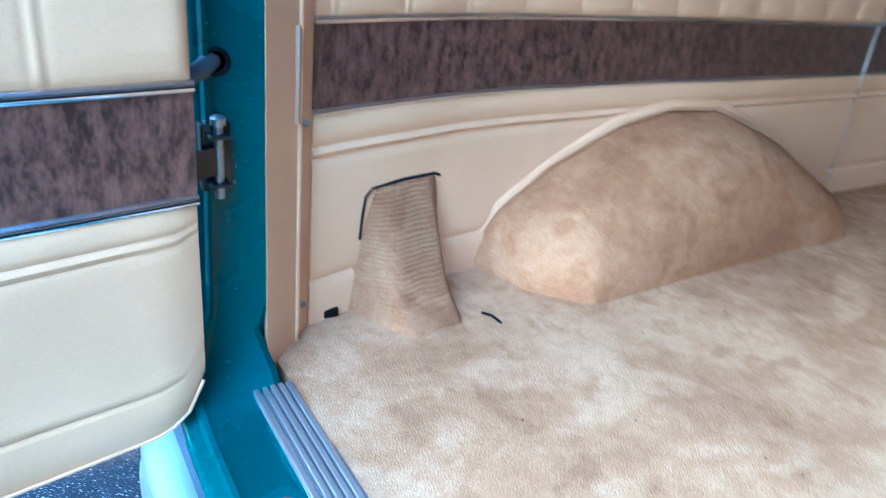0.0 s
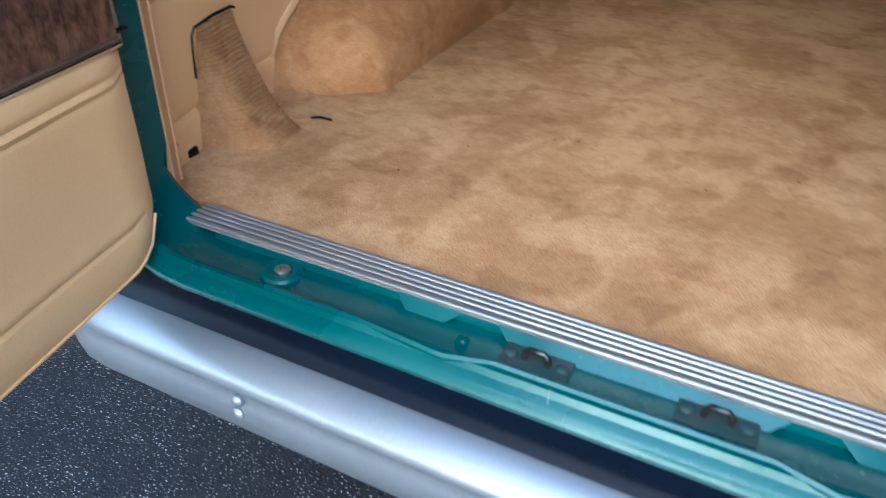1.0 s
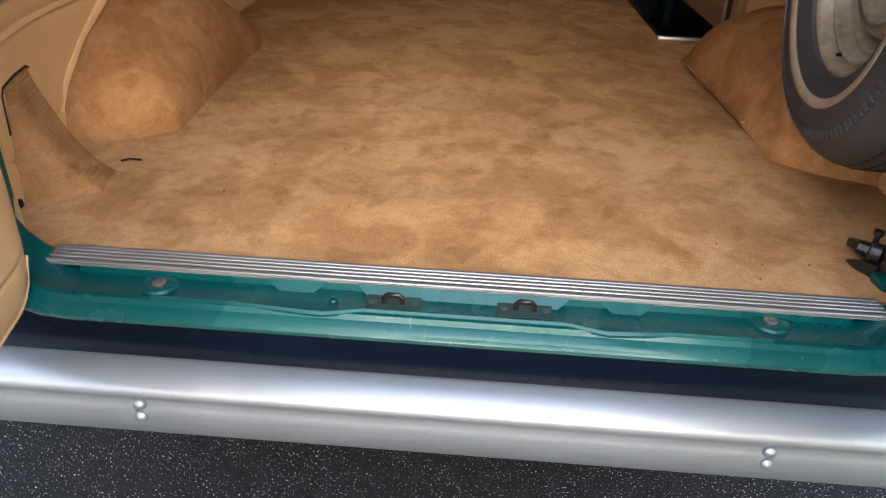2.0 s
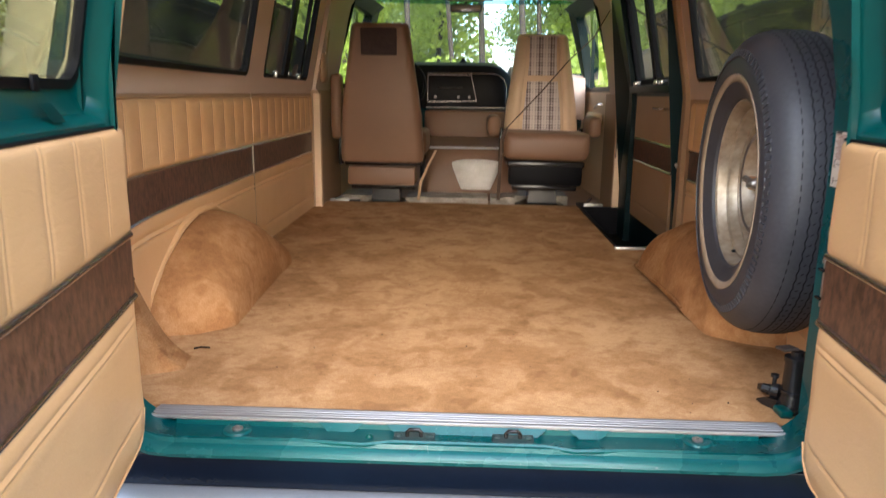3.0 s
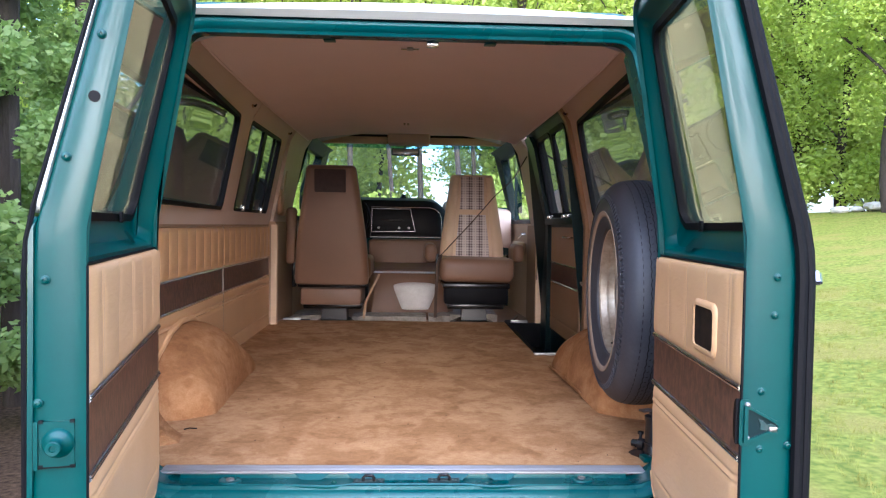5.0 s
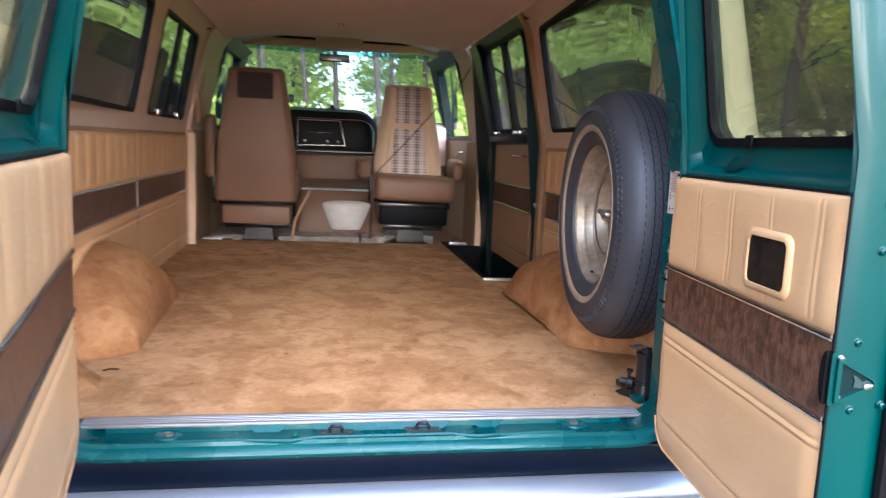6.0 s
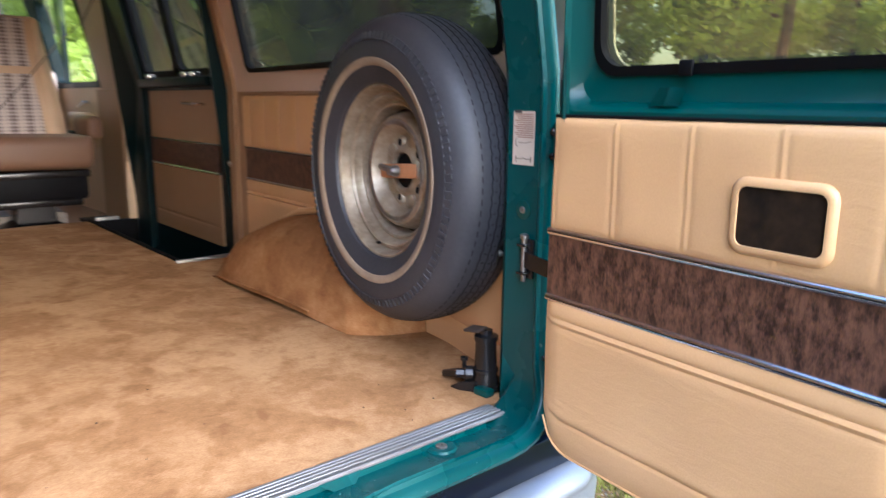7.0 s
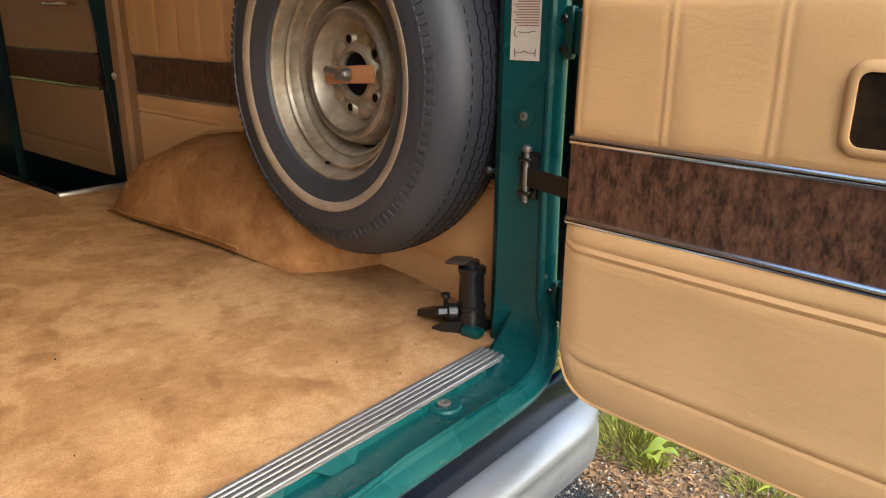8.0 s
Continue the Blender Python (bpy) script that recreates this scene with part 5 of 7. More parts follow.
def screw(parent, p, normal, mat, r=0.008, name="screw"):
    """A domed screw head with a cross slot."""
    m = facing(p, normal)
    bm = bmesh.new()
    lathe(bm, [(r * 1.25, -0.001), (r * 1.25, 0.0012), (r, 0.002), (r * 0.85, 0.0045), (r * 0.4, 0.0055), (r * 0.3, 0.003), (0.0002, 0.003)], m, 14)
    return part(name, bm, mat, parent)


# free edge of the right door: screws, latch pocket, rubber seal, outer handle
for v, z in ((-0.048, 1.292), (-0.045, 1.228), (-0.026, 1.099), (-0.026, 1.001), (-0.072, 1.009), (-0.04, 0.82)):
    screw(door_right, PR(ER + 0.0015, v, z), DR, TEAL, 0.0055)
bm = bmesh.new()
pocket = [(0.002, 1.076), (-0.012, 1.071), (-0.034, 1.060), (-0.052, 1.051), (-0.059, 1.042), (-0.054, 1.033), (-0.036, 1.027), (-0.012, 1.016), (0.002, 1.012)]
inner = [(-0.004, 1.070), (-0.013, 1.066), (-0.033, 1.0555), (-0.049, 1.047), (-0.054, 1.042), (-0.050, 1.0375), (-0.035, 1.032), (-0.013, 1.0215), (-0.004, 1.018)]
ring_frame(bm, lambda v, z, dd: PR(ER + dd, v, z), pocket, inner, 0.002, 0.009)
part("latch_rim", bm, TEAL, door_right)
# shallow pocket floor, coloured dark for the shade of a deeper one
bm = bmesh.new()
sheet(bm, lambda v, z, dd: PR(ER + dd, v, z), inner, 0.002, 0.0045)
pocket_floor = part("latch_pocket", bm, DARK_FRAME, door_right, "latch pocket in the door's edge, its shade put into a dark floor")
bm = bmesh.new()
sheet(bm, lambda v, z, dd: PR(ER + dd, v, z), [(-0.024, 1.036), (-0.036, 1.0345), (-0.046, 1.039), (-0.051, 1.0425), (-0.044, 1.046), (-0.036, 1.044), (-0.030, 1.050), (-0.022, 1.053), (-0.026, 1.044)], 0.004, 0.0068)
part("latch_claw", bm, STRIKER_PAINT, pocket_floor, "worn metal claw of the latch")
bm = bmesh.new()
cup = [(ER - 0.004, 1.085)] + [(ER - 0.006 - 0.011 * math.cos(t), 1.046 + 0.038 * math.sin(t)) for t in steps(1.35, -1.35, 10)] + [(ER - 0.004, 1.007)]
sheet(bm, lambda u, z, dd: PR(u, dd, z), cup, 0.001, 0.0125)
part("latch_flange", sheet(bmesh.new(), lambda v, z, dd: PR(ER + dd, v, z), rounded_rect(-0.0105, 0.0085, 1.006, 1.085, 0.006), 0.0015, 0.0035), TEAL, door_right)
for z in (1.020, 1.076):
    screw(door_right, PR(ER + 0.003, -0.004, z), DR, STEEL, 0.004)
part("latch_cup", bm, BLACK, door_right, "black cup of the latch at the lining's edge")
part("latch_pawl", boxed((-0.007, -0.005, 0), (0.007, 0.005, 0.005), 0.0015, facing(PR(ER + 0.004, -0.046, 1.036), DR)), STEEL, door_right)
for v, r in ((-0.084, 0.010), (-0.098, 0.008)):
    bm = bmesh.new()
    tube(bm, [PR(ER + 0.006, v * 1.02, z) for z in steps(0.69, 1.89, 26)], r, 8)
    part("rubber_seal", bm, BLACK, door_right)
bm = bmesh.new()
tube(bm, [PR(ER - 0.03, -0.110, 1.30), PR(ER - 0.004, -0.114, 1.297), PR(ER + 0.004, -0.112, 1.284)], 0.008, 8)
part("outer_handle", bm, CHROME, door_right)
# dark gap round the linings
for door, P, E in ((door_left, PL, EL), (door_right, PR, ER)):
    part("lining_gap", tube(bmesh.new(), [P(E - 0.0035, 0.0035, z) for z in steps(0.72, 1.302, 12)] + [P(u, 0.000, 1.304) for u in steps(E - 0.01, 0.07, 10)], 0.0028, 6), BLACK, door)
# pull in the right door's lining
bm = bmesh.new()
place = lambda a, b, v: PR(a, v, b)
outer = rounded_rect(0.425, 0.570, 1.127, 1.232, 0.022, 5)
inner = rounded_rect(0.4375, 0.5575, 1.1395, 1.2195, 0.012, 5)
rim = rounded_rect(0.431, 0.564, 1.133, 1.226, 0.018, 5)
vs = [[bm.verts.new(place(a, b, v)) for a, b in ol] for ol, v in ((outer, 0.004), (outer, 0.011), (rim, 0.0175), (inner, 0.0165), (inner, -0.006))]
for a, b in zip(vs, vs[1:]):
    for i in range(len(a)):
        j = (i + 1) % len(a)
        bm.faces.new((a[i], a[j], b[j], b[i]))
part("pull_bezel", bm, VINYL, door_right, "moulded tan pull surround", angle=60)
# shallow plate coloured dark for the shade inside the pull
bm = bmesh.new()
sheet(bm, place, rounded_rect(0.436, 0.559, 1.138, 1.221, 0.012, 5), 0.0105, 0.0130)
part("pull_recess", bm, material("dark_recess", (0.040, 0.022, 0.011), 0.95, second=(0.006, 0.005, 0.004), scale=16, fine=60, amount=0.5), door_right, "hollow of the pull, its shade put into a dark plate")

bpy.data.materials["dark_recess"].node_tree.nodes["Principled BSDF"].inputs["Specular IOR Level"].default_value = 0.1
# free edge of the left door: striker plate, knob, screws, hole, pale seal line
for v, z in ((-0.052, 1.282), (-0.062, 1.10), (-0.052, 1.463), (-0.045, 1.645)):
    screw(door_left, PL(EL + 0.0015, v, z), DL, TEAL, 0.0055)
bm = bmesh.new()
sheet(bm, lambda v, z, dd: PL(EL + dd, v, z), rounded_rect(-0.060, -0.012, 1.006, 1.073, 0.002), 0.002, 0.006)
plate = part("striker_plate", bm, TEAL, door_left)
for v0, v1, z0, z1 in ((-0.060, -0.012, 1.0040, 1.0062), (-0.060, -0.054, 1.0705, 1.0755), (-0.018, -0.012, 1.0705, 1.0755), (-0.061, -0.054, 1.0035, 1.0095), (-0.018, -0.011, 1.0035, 1.0085)):
    part("plate_slot", sheet(bmesh.new(), lambda v, z, dd: PL(EL + dd, v, z), [(v0, z0), (v1, z0), (v1, z1), (v0, z1)], 0.002, 0.0066), BLACK, door_left)
part("plate_lip", sheet(bmesh.new(), lambda v, z, dd: PL(EL + dd, v, z), rounded_rect(-0.0665, -0.0605, 1.003, 1.0745, 0.002), 0.002, 0.0095), TEAL, door_left)
bm = bmesh.new()
lathe(bm, [(0.0225, 0.0055), (0.0215, 0.0085), (0.0180, 0.0125), (0.0125, 0.0155), (0.0085, 0.020), (0.0080, 0.030), (0.0105, 0.0315), (0.0110, 0.036), (0.0095, 0.0375), (0.0050, 0.0372), (0.0040, 0.0345), (0.0003, 0.0345)], facing(PL(EL, -0.034, 1.041), DL), 24)
part("striker_knob", bm, TEAL, door_left)
bm = bmesh.new()
lathe(bm, [(0.0085, 0.001), (0.0085, 0.0040), (0.0002, 0.0040)], facing(PL(EL, -0.030, 1.553), DL), 14)
part("plug_hole", bm, BLACK, door_left, "black hole in the door's edge")
bm = bmesh.new()
tube(bm, [PL(EL + 0.002, -0.080, z) for z in steps(0.69, 1.89, 24)], 0.004, 6)
part("rubber_seal", bm, BLACK, door_left)

# slots pressed into the paint below both door windows
for door, P, u in ((door_left, PL, 0.30), (door_right, PR, 0.27)):
    bm = bmesh.new()
    loft(bm, [[P(u + du + k, v, 1.322 + dz) for du, v, dz in ((-0.012, -0.012, 0), (0.012, -0.012, 0), (0.010, -0.032, 0.028), (-0.010, -0.032, 0.028))] for k in (0.0, 0.03)], True)
    part("drain_boss", bm, TEAL, door)
    bm = bmesh.new()
    box(bm, (-0.012, -0.012, 0), (0.012, 0.012, 0.006), 0.002, facing(P(u + 0.03, -0.045, 1.378), NR if door is door_right else NL))
    part("gasket_joint", bm, BLACK, door)

# right pillar: jack notice, screw, door check, hinges
notice = thing("paper_notice", "white printed jacking notice stuck to the teal door pillar", "label", Matrix.Identity(4))
paper = part("sheet", boxed((0.6985, -0.058, 1.206), (0.6992, -0.002, 1.318)), PAPER, notice)
part("heading", boxed((0.6980, -0.024, 1.306), (0.6984, -0.005, 1.312)), INK, paper)
for k in range(12):
    z = 1.304 - k * 0.0040
    part("print_line", boxed((0.6980, -0.055, z - 0.0008), (0.6984, -0.006 - 0.004 * (k % 3), z + 0.0008)), material("grey_print", (0.26, 0.10, 0.075), 0.7, fine=60, bump=0) if k == 0 else bpy.data.materials["grey_print"], paper)
for pts in (((-0.050, 1.252), (-0.034, 1.249), (-0.026, 1.249), (-0.016, 1.250)), ((-0.012, 1.258), (-0.009, 1.252), (-0.010, 1.244), (-0.015, 1.242)), ((-0.050, 1.224), (-0.050, 1.212)), ((-0.050, 1.218), (-0.036, 1.218), (-0.030, 1.221), (-0.024, 1.218), (-0.012, 1.218)), ((-0.011, 1.224), (-0.011, 1.211))):
    part("drawing_line", tube(bmesh.new(), [(0.6982, y, z) for y, z in pts], 0.0007, 4), INK, paper)
screw(wall_rear, Vector((0.6995, -0.035, 1.118)), (-1, 0, 0), STEEL, 0.008)
bm = bmesh.new()
lathe(bm, [(0.020, 0), (0.019, 0.003), (0.012, 0.0045), (0.0005, 0.0045)], facing(Vector((0.701, -0.035, 1.118)), (-1, 0, 0)), 18)
part("pressed_dimple", bm, TEAL, wall_rear)


def door_check(side, door, P, y, z, x, u):
    """Bracket with an upright pin on the pillar, and the flat strap that holds the door open."""
    c = thing("door_check", "dark steel strap and pin that hold the rear door open", "door check", group="door checks")
    part("bracket", boxed((side * x - 0.012, y - 0.018, z - 0.040), (side * x + 0.010, y + 0.016, z + 0.040), 0.003), BLACK_METAL, c)
    for dz in (-0.030, 0.026):
        part("bracket_ear", boxed((side * (x - 0.016) - 0.013, y - 0.012, z + dz), (side * (x - 0.016) + 0.013, y + 0.010, z + dz + 0.005), 0.001), BLACK_METAL, c)
    part("pin", lathe(bmesh.new(), [(0.0055, -0.045), (0.0055, 0.040), (0.009, 0.041), (0.009, 0.048), (0.005, 0.051), (0.0005, 0.051)], Matrix.Translation((side * (x - 0.017), y, z)), 12), STEEL, c)
    a, b = Vector((side * (x - 0.017), y, z)), P(u, -0.012, z - 0.004)
    d = (b - a).normalized()
    s = d.cross(Vector((0, 0, 1))) * 0.0025
    part("strap", loft(bmesh.new(), [[p + s + Vector((0, 0, 0.016)), p - s + Vector((0, 0, 0.016)), p - s - Vector((0, 0, 0.016)), p + s - Vector((0, 0, 0.016))] for p in (a, b)]), BLACK_METAL, c)
    return c


door_check(1, door_right, PR, -0.050, 1.022, 0.706, 0.12)
door_check(-1, door_left, PL, -0.070, 1.008, 0.699, 0.10)


def hinge(door, side, y, z, x):
    """A cast door hinge with its pin and bolts."""
    bm = bmesh.new()
    lathe(bm, [(0.010, -0.032), (0.010, 0.032), (0.006, 0.035), (0.006, 0.040), (0.0005, 0.040)], Matrix.Translation((side * (x + 0.012), y - 0.012, z)), 14)
    box(bm, (side * (x + 0.006) - 0.008, y - 0.006, z - 0.040), (side * (x + 0.006) + 0.008, y + 0.022, z + 0.040), 0.004)
    box(bm, (side * (x + 0.016) - 0.012, y - 0.042, z - 0.028), (side * (x + 0.016) + 0.012, y - 0.020, z + 0.028), 0.004)
    h = part("hinge", bm, TEAL, door, "teal painted cast hinge")
    for dz in (-0.024, 0.022):
        screw(h, Vector((side * (x - 0.003), y + 0.008, z + dz)), (-side, 0, 0), BLACK_METAL, 0.006, "bolt")
    return h


for z in (1.250, 0.800):
    hinge(door_right, 1, -0.100, z, 0.716)
    hinge(door_left, -1, -0.100, z, 0.724)
# wiring sleeve from the left pillar to its door
sleeve = thing("wiring_sleeve", "grey rubber wiring sleeve between door pillar and open door", "cable sleeve")
bm = bmesh.new()
tube(bm, [(-0.716, -0.062, 1.114), (-0.704, -0.070, 1.113), (-0.690, -0.085, 1.106), (-0.684, -0.104, 1.098), (-0.686, -0.125, 1.094)], 0.0105, 10)
part("sleeve", bm, material("grey_rubber", (0.07, 0.075, 0.085), 0.55), sleeve)
bm = bmesh.new()
lathe(bm, [(0.016, 0), (0.016, 0.002), (0.013, 0.004), (0.011, 0.002), (0.011, -0.002)], facing(Vector((-0.700, -0.066, 1.113)), (1, 0, 0)), 18)
part("grommet", bm, BLACK, sleeve)

# tan jamb cover behind the left pillar, with its slot and rivets
jamb = thing("jamb_trim", "tan painted metal cover between door pillar and side panel", "trim", kind="structure")
def jamb_at(side, t, z, off=0.0):
    x0 = bend(z, [0.7, 1.34, 1.6, 1.9], [0.697, 0.697, 0.645, 0.58])
    x1 = half(0.085, z) - 0.004
    return Vector((side * (x0 + (x1 - x0) * t ** 1.2 + off), -0.026 + 0.108 * t if side > 0 else -0.011 + 0.093 * t, z))
for side in (-1, 1):
    bm = bmesh.new()
    grid(bm, lambda t, z: jamb_at(side, t, z), [0, 0.62, 0.64, 0.66, 1.0] , steps(0.69, 1.94, 14), lambda t, z: jamb_at(side, t, z, 0.012 + (0.03 if t > 0.5 else 0)))
    if side < 0:
        part("cover", bm, VINYL, jamb)
    else:
        for v in bm.verts:
            v.co.x += 0.055 * (1 - min(1, max(0, (v.co.y + 0.026) / 0.108)))
            v.co.y = max(v.co.y, 0.050)
        part("cover", bm, TRIM, jamb)
part("slot", boxed((-0.003, -0.003, -0.060), (0.003, 0.003, 0.060), 0.001, facing(jamb_at(-1, 0.60, 1.085, -0.002), (0.78, -0.62, 0)) @ pose(0, 0, 0, 90, 0, 0)), TRIM, jamb)
bm = bmesh.new()
tube(bm, [jamb_at(-1, 0.66, z, -0.001) for z in steps(0.70, 1.9, 12)], 0.0035, 6)
part("bead", bm, VINYL, jamb)
for z in (1.018, 0.75):
    screw(jamb, jamb_at(-1, 0.82, z, -0.002), (0.78, -0.62, 0), STEEL, 0.004, "rivet")

# ---- sill pressings, strikers and bolts ----
for x, y in ((-0.464, -0.068), (0.475, -0.055)):
    b = thing("sill_bolt", "round bolt in a cupped washer on the teal door sill", "bolt", Matrix.Translation((x, y, 0.688)), group="sill bolts")
    cup = part("cup", lathe(bmesh.new(), [(0.030, -0.0005), (0.027, 0.004), (0.019, 0.005), (0.014, 0.002), (0.0005, 0.002)], None, 24), TEAL_WORN, b)
    part("bolt_head", lathe(bmesh.new(), [(0.011, 0.001), (0.011, 0.0055), (0.008, 0.007), (0.004, 0.0068), (0.0035, 0.003), (0.0004, 0.003)], None, 16), STEEL, cup)


def striker(x, y):
    s = thing("door_striker", "worn steel latch striker screwed to the teal sill", "striker", Matrix.Translation((x, y, 0.6885)), group="sill strikers")
    plate = part("plate", boxed((-0.042, -0.020, 0.0), (0.042, 0.020, 0.003), 0.0015), STRIKER_PAINT, s)
    part("loop", tube(bmesh.new(), [(-0.014, 0, 0.0), (-0.014, 0, 0.012), (-0.009, 0, 0.017), (0.009, 0, 0.017), (0.014, 0, 0.012), (0.014, 0, 0.0)], 0.0042, 8), BLACK_METAL, s)
    for dx in (-0.032, 0.031):
        part("screw", lathe(bmesh.new(), [(0.008, 0.002), (0.008, 0.0045), (0.005, 0.0065), (0.0005, 0.0065)], Matrix.Translation((dx, 0.002, 0)), 12), STRIKER_PAINT, plate)
    return s


striker(-0.099, -0.078)
striker(0.101, -0.072)
screw(wall_rear, Vector((-0.19, -0.080, 0.6885)), (0, 0, 1), TEAL, 0.007)
# raised pads of the pressed sill
for x0, x1 in ((-0.300, -0.205), (-0.160, 0.172), (0.215, 0.300)):
    bm = bmesh.new()
    loft(bm, [[Vector((x, -0.0465, 0.7005)), Vector((x + d, -0.062, 0.6872)), Vector((x + d, -0.040, 0.6872))] for x, d in ((x0, 0.022), (x1, -0.022))])
    part("sill_facet", bm, TEAL_WORN, wall_rear, smooth=False)
part("sill_bead", tube(bmesh.new(), [(x, -0.108 - dy, 0.690) for x, dy in ((-0.46, 0), (-0.32, 0.0), (-0.20, 0.010), (-0.14, -0.006), (0.16, -0.006), (0.22, 0.010), (0.33, 0), (0.46, 0))], 0.005, 6), TEAL_WORN, wall_rear)
# bumper bolts
for x in (-0.474, 0.474):
    for z in (0.540, 0.518):
        part("bolt", lathe(bmesh.new(), [(0.010, -0.002), (0.0095, 0.003), (0.006, 0.006), (0.0005, 0.007)], facing(Vector((x, -0.1765 - (0.54 - z) * 0.06, z)), (0, -1, 0.1)), 14), SILVER, bumper)
# header pressings
for x in (-0.22, 0.055, 0.21):
    part("header_catch", boxed((x - 0.016, -0.03, 1.850 if abs(x) < 0.1 else 1.857), (x + 0.016, -0.005, 1.862), 0.002), TEAL if abs(x) > 0.1 else CHROME, wall_rear)

# ---- carpeted box and floor marks on the left ----
carpet_box = thing("carpet_flap", "carpet-covered hump against the side wall behind the wheel arch", "carpet", kind="structure")
def flap(t, s):
    """t: along the wall; s: top to floor."""
    y = (0.180 + 0.150 * t) * (1 - s) + (0.150 + 0.200 * t) * s
    z = 0.897 + 0.004 * math.sin(3 * t) - (0.897 - FLOOR + 0.004) * s
    ease = lambda q: q * q * (3 - 2 * q)
    side = ease(min(1.0, t / 0.34)) * ease(min(1.0, (1 - t) / 0.22))
    out = 0.012 + 0.085 * s + 0.020 * s ** 2 + 0.035 * s ** 8
    side = side ** (0.55 + 0.25 * s)
    w = half(y, z)
    return Vector((-(w - 0.004 - out * side * (0.92 + 0.08 * t)), y, z + 0.002 * noise.noise((t * 6, s * 6, 1)))) + Vector((0.0010 * math.sin(s * 185 + 2.5 * noise.noise((t * 5, s * 9, 4))) * side, 0, 0))
part("hump", grid(bmesh.new(), flap, steps(0, 1, 24), steps(0, 1, 180)), CARPET_RIBBED, carpet_box)
part("gap_line", tube(bmesh.new(), [(-half(y, z) + 0.010, y, z) for y, z in ((0.171, 0.82), (0.174, 0.86), (0.178, 0.888), (0.19, 0.899), (0.255, 0.903), (0.318, 0.901), (0.33, 0.896))], 0.0026, 6), BLACK, carpet_box)
part("panel_clip", boxed((-0.822, 0.078, 0.701), (-0.792, 0.134, 0.716), 0.002), BLACK, carpet_box)
tagged(part("carpet_slit", tube(bmesh.new(), [(-0.716, 0.352, 0.704), (-0.70, 0.360, 0.706), (-0.678, 0.364, 0.7035)], 0.0022, 6), BLACK), "short dark cut in the carpet near the arch", "carpet cut", kind="structure")

# ---- spare wheel fittings ----
for k in range(5):
    a = 2 * math.pi * k / 5 + 0.3
    bm = bmesh.new()
    seat = Matrix.Translation((0.070 * math.cos(a), 0.070 * math.sin(a), -0.003))
    lathe(bm, [(0.0085, 0.001), (0.0085, 0.0075), (0.0005, 0.0075)], seat, 10)
    part("lug_hole", bm, BLACK, rim_disc)
    part("lug_seat", lathe(bmesh.new(), [(0.0175, -0.002), (0.0150, 0.004), (0.0115, 0.0085), (0.0090, 0.0085), (0.0086, 0.003)], seat, 14), RIM, rim_disc)
bm = bmesh.new()
lathe(bm, [(0.0415, -0.012), (0.0415, 0.0), (0.0005, 0.0)], None, 24)
part("hub_opening", bm, BLACK, rim_disc)
for a, w in ((0.5, 0.42), (2.07, 0.16), (3.6, 0.46), (5.2, 0.16)):
    # openings between disc and rim
    bm = bmesh.new()
    rings = []
    for j in steps(-w, w, 10):
        e = max(0.0, 1 - (j / w) ** 2) ** 0.5 * 0.0085 + 0.0005
        rings.append([Vector((r * math.cos(a + j), r * math.sin(a + j), h)) for r, h in ((0.1425 - e, -0.0090), (0.1435, -0.0110), (0.1435 + e * 0.6, -0.0090), (0.1425, -0.020))])
    loft(bm, rings)
    part("rim_slot", bm, BLACK, rim_disc)
bm = bmesh.new()
lathe(bm, [(0.1230, 0.0325), (0.1175, 0.0364), (0.1100, 0.0345), (0.1100, 0.0300), (0.1230, 0.0290)], None, 56, True)
part("worn_ring", bm, STEEL, rim_disc, "bare worn steel crest of the wheel disc")
for k in range(5):
    # pressed bosses between the wheel nuts
    a = 2 * math.pi * (k + 0.5) / 5 + 0.3
    part("pressed_boss", lathe(bmesh.new(), [(0.0185, -0.002), (0.0165, 0.006), (0.010, 0.0095), (0.0005, 0.0105)], Matrix.Translation((0.073 * math.cos(a), 0.073 * math.sin(a), -0.003)), 12), RIM, rim_disc)
bm = bmesh.new()
lathe(bm, [(0.0035, -0.004), (0.0035, 0.010), (0.0025, 0.012), (0.0005, 0.0125)], Matrix.Translation((-0.176, 0.038, 0.050)), 8)
part("valve_stem", bm, BLACK, rim_disc)
bm = bmesh.new()
tube(bm, [(0, 0, 0.03), (0.004, 0.02, 0.040), (0.008, 0.048, 0.044)], 0.008, 8)
part("wing", bm, STEEL, clamp_nut)
# moulded ribs round the shoulder, tread blocks
n = 112
bm = bmesh.new()
for k in range(n):
    a = 2 * math.pi * k / n
    turn = Matrix.Rotation(a, 4, "Z") @ Matrix.Translation((0.3060, 0, 0.1010)) @ Matrix.Rotation(0.30, 4, "Y")
    box(bm, (-0.0080, -0.0044, -0.004), (0.0080, 0.0044, 0.0042), 0.0, turn)
tagged(part("shoulder_pattern", bm, TYRE, tyre_body, smooth=False), kind="stuff")
bm = bmesh.new()
lathe(bm, [(0.2955, 0.1035), (0.2965, 0.1075), (0.2985, 0.1065), (0.2990, 0.1030)], None, 72, True)
part("sidewall_ring", bm, TYRE, tyre_body)
def tread_r(h):
    return bend(abs(h), [0, 0.018, 0.035, 0.050, 0.062], [0.360, 0.3595, 0.358, 0.3545, 0.351])
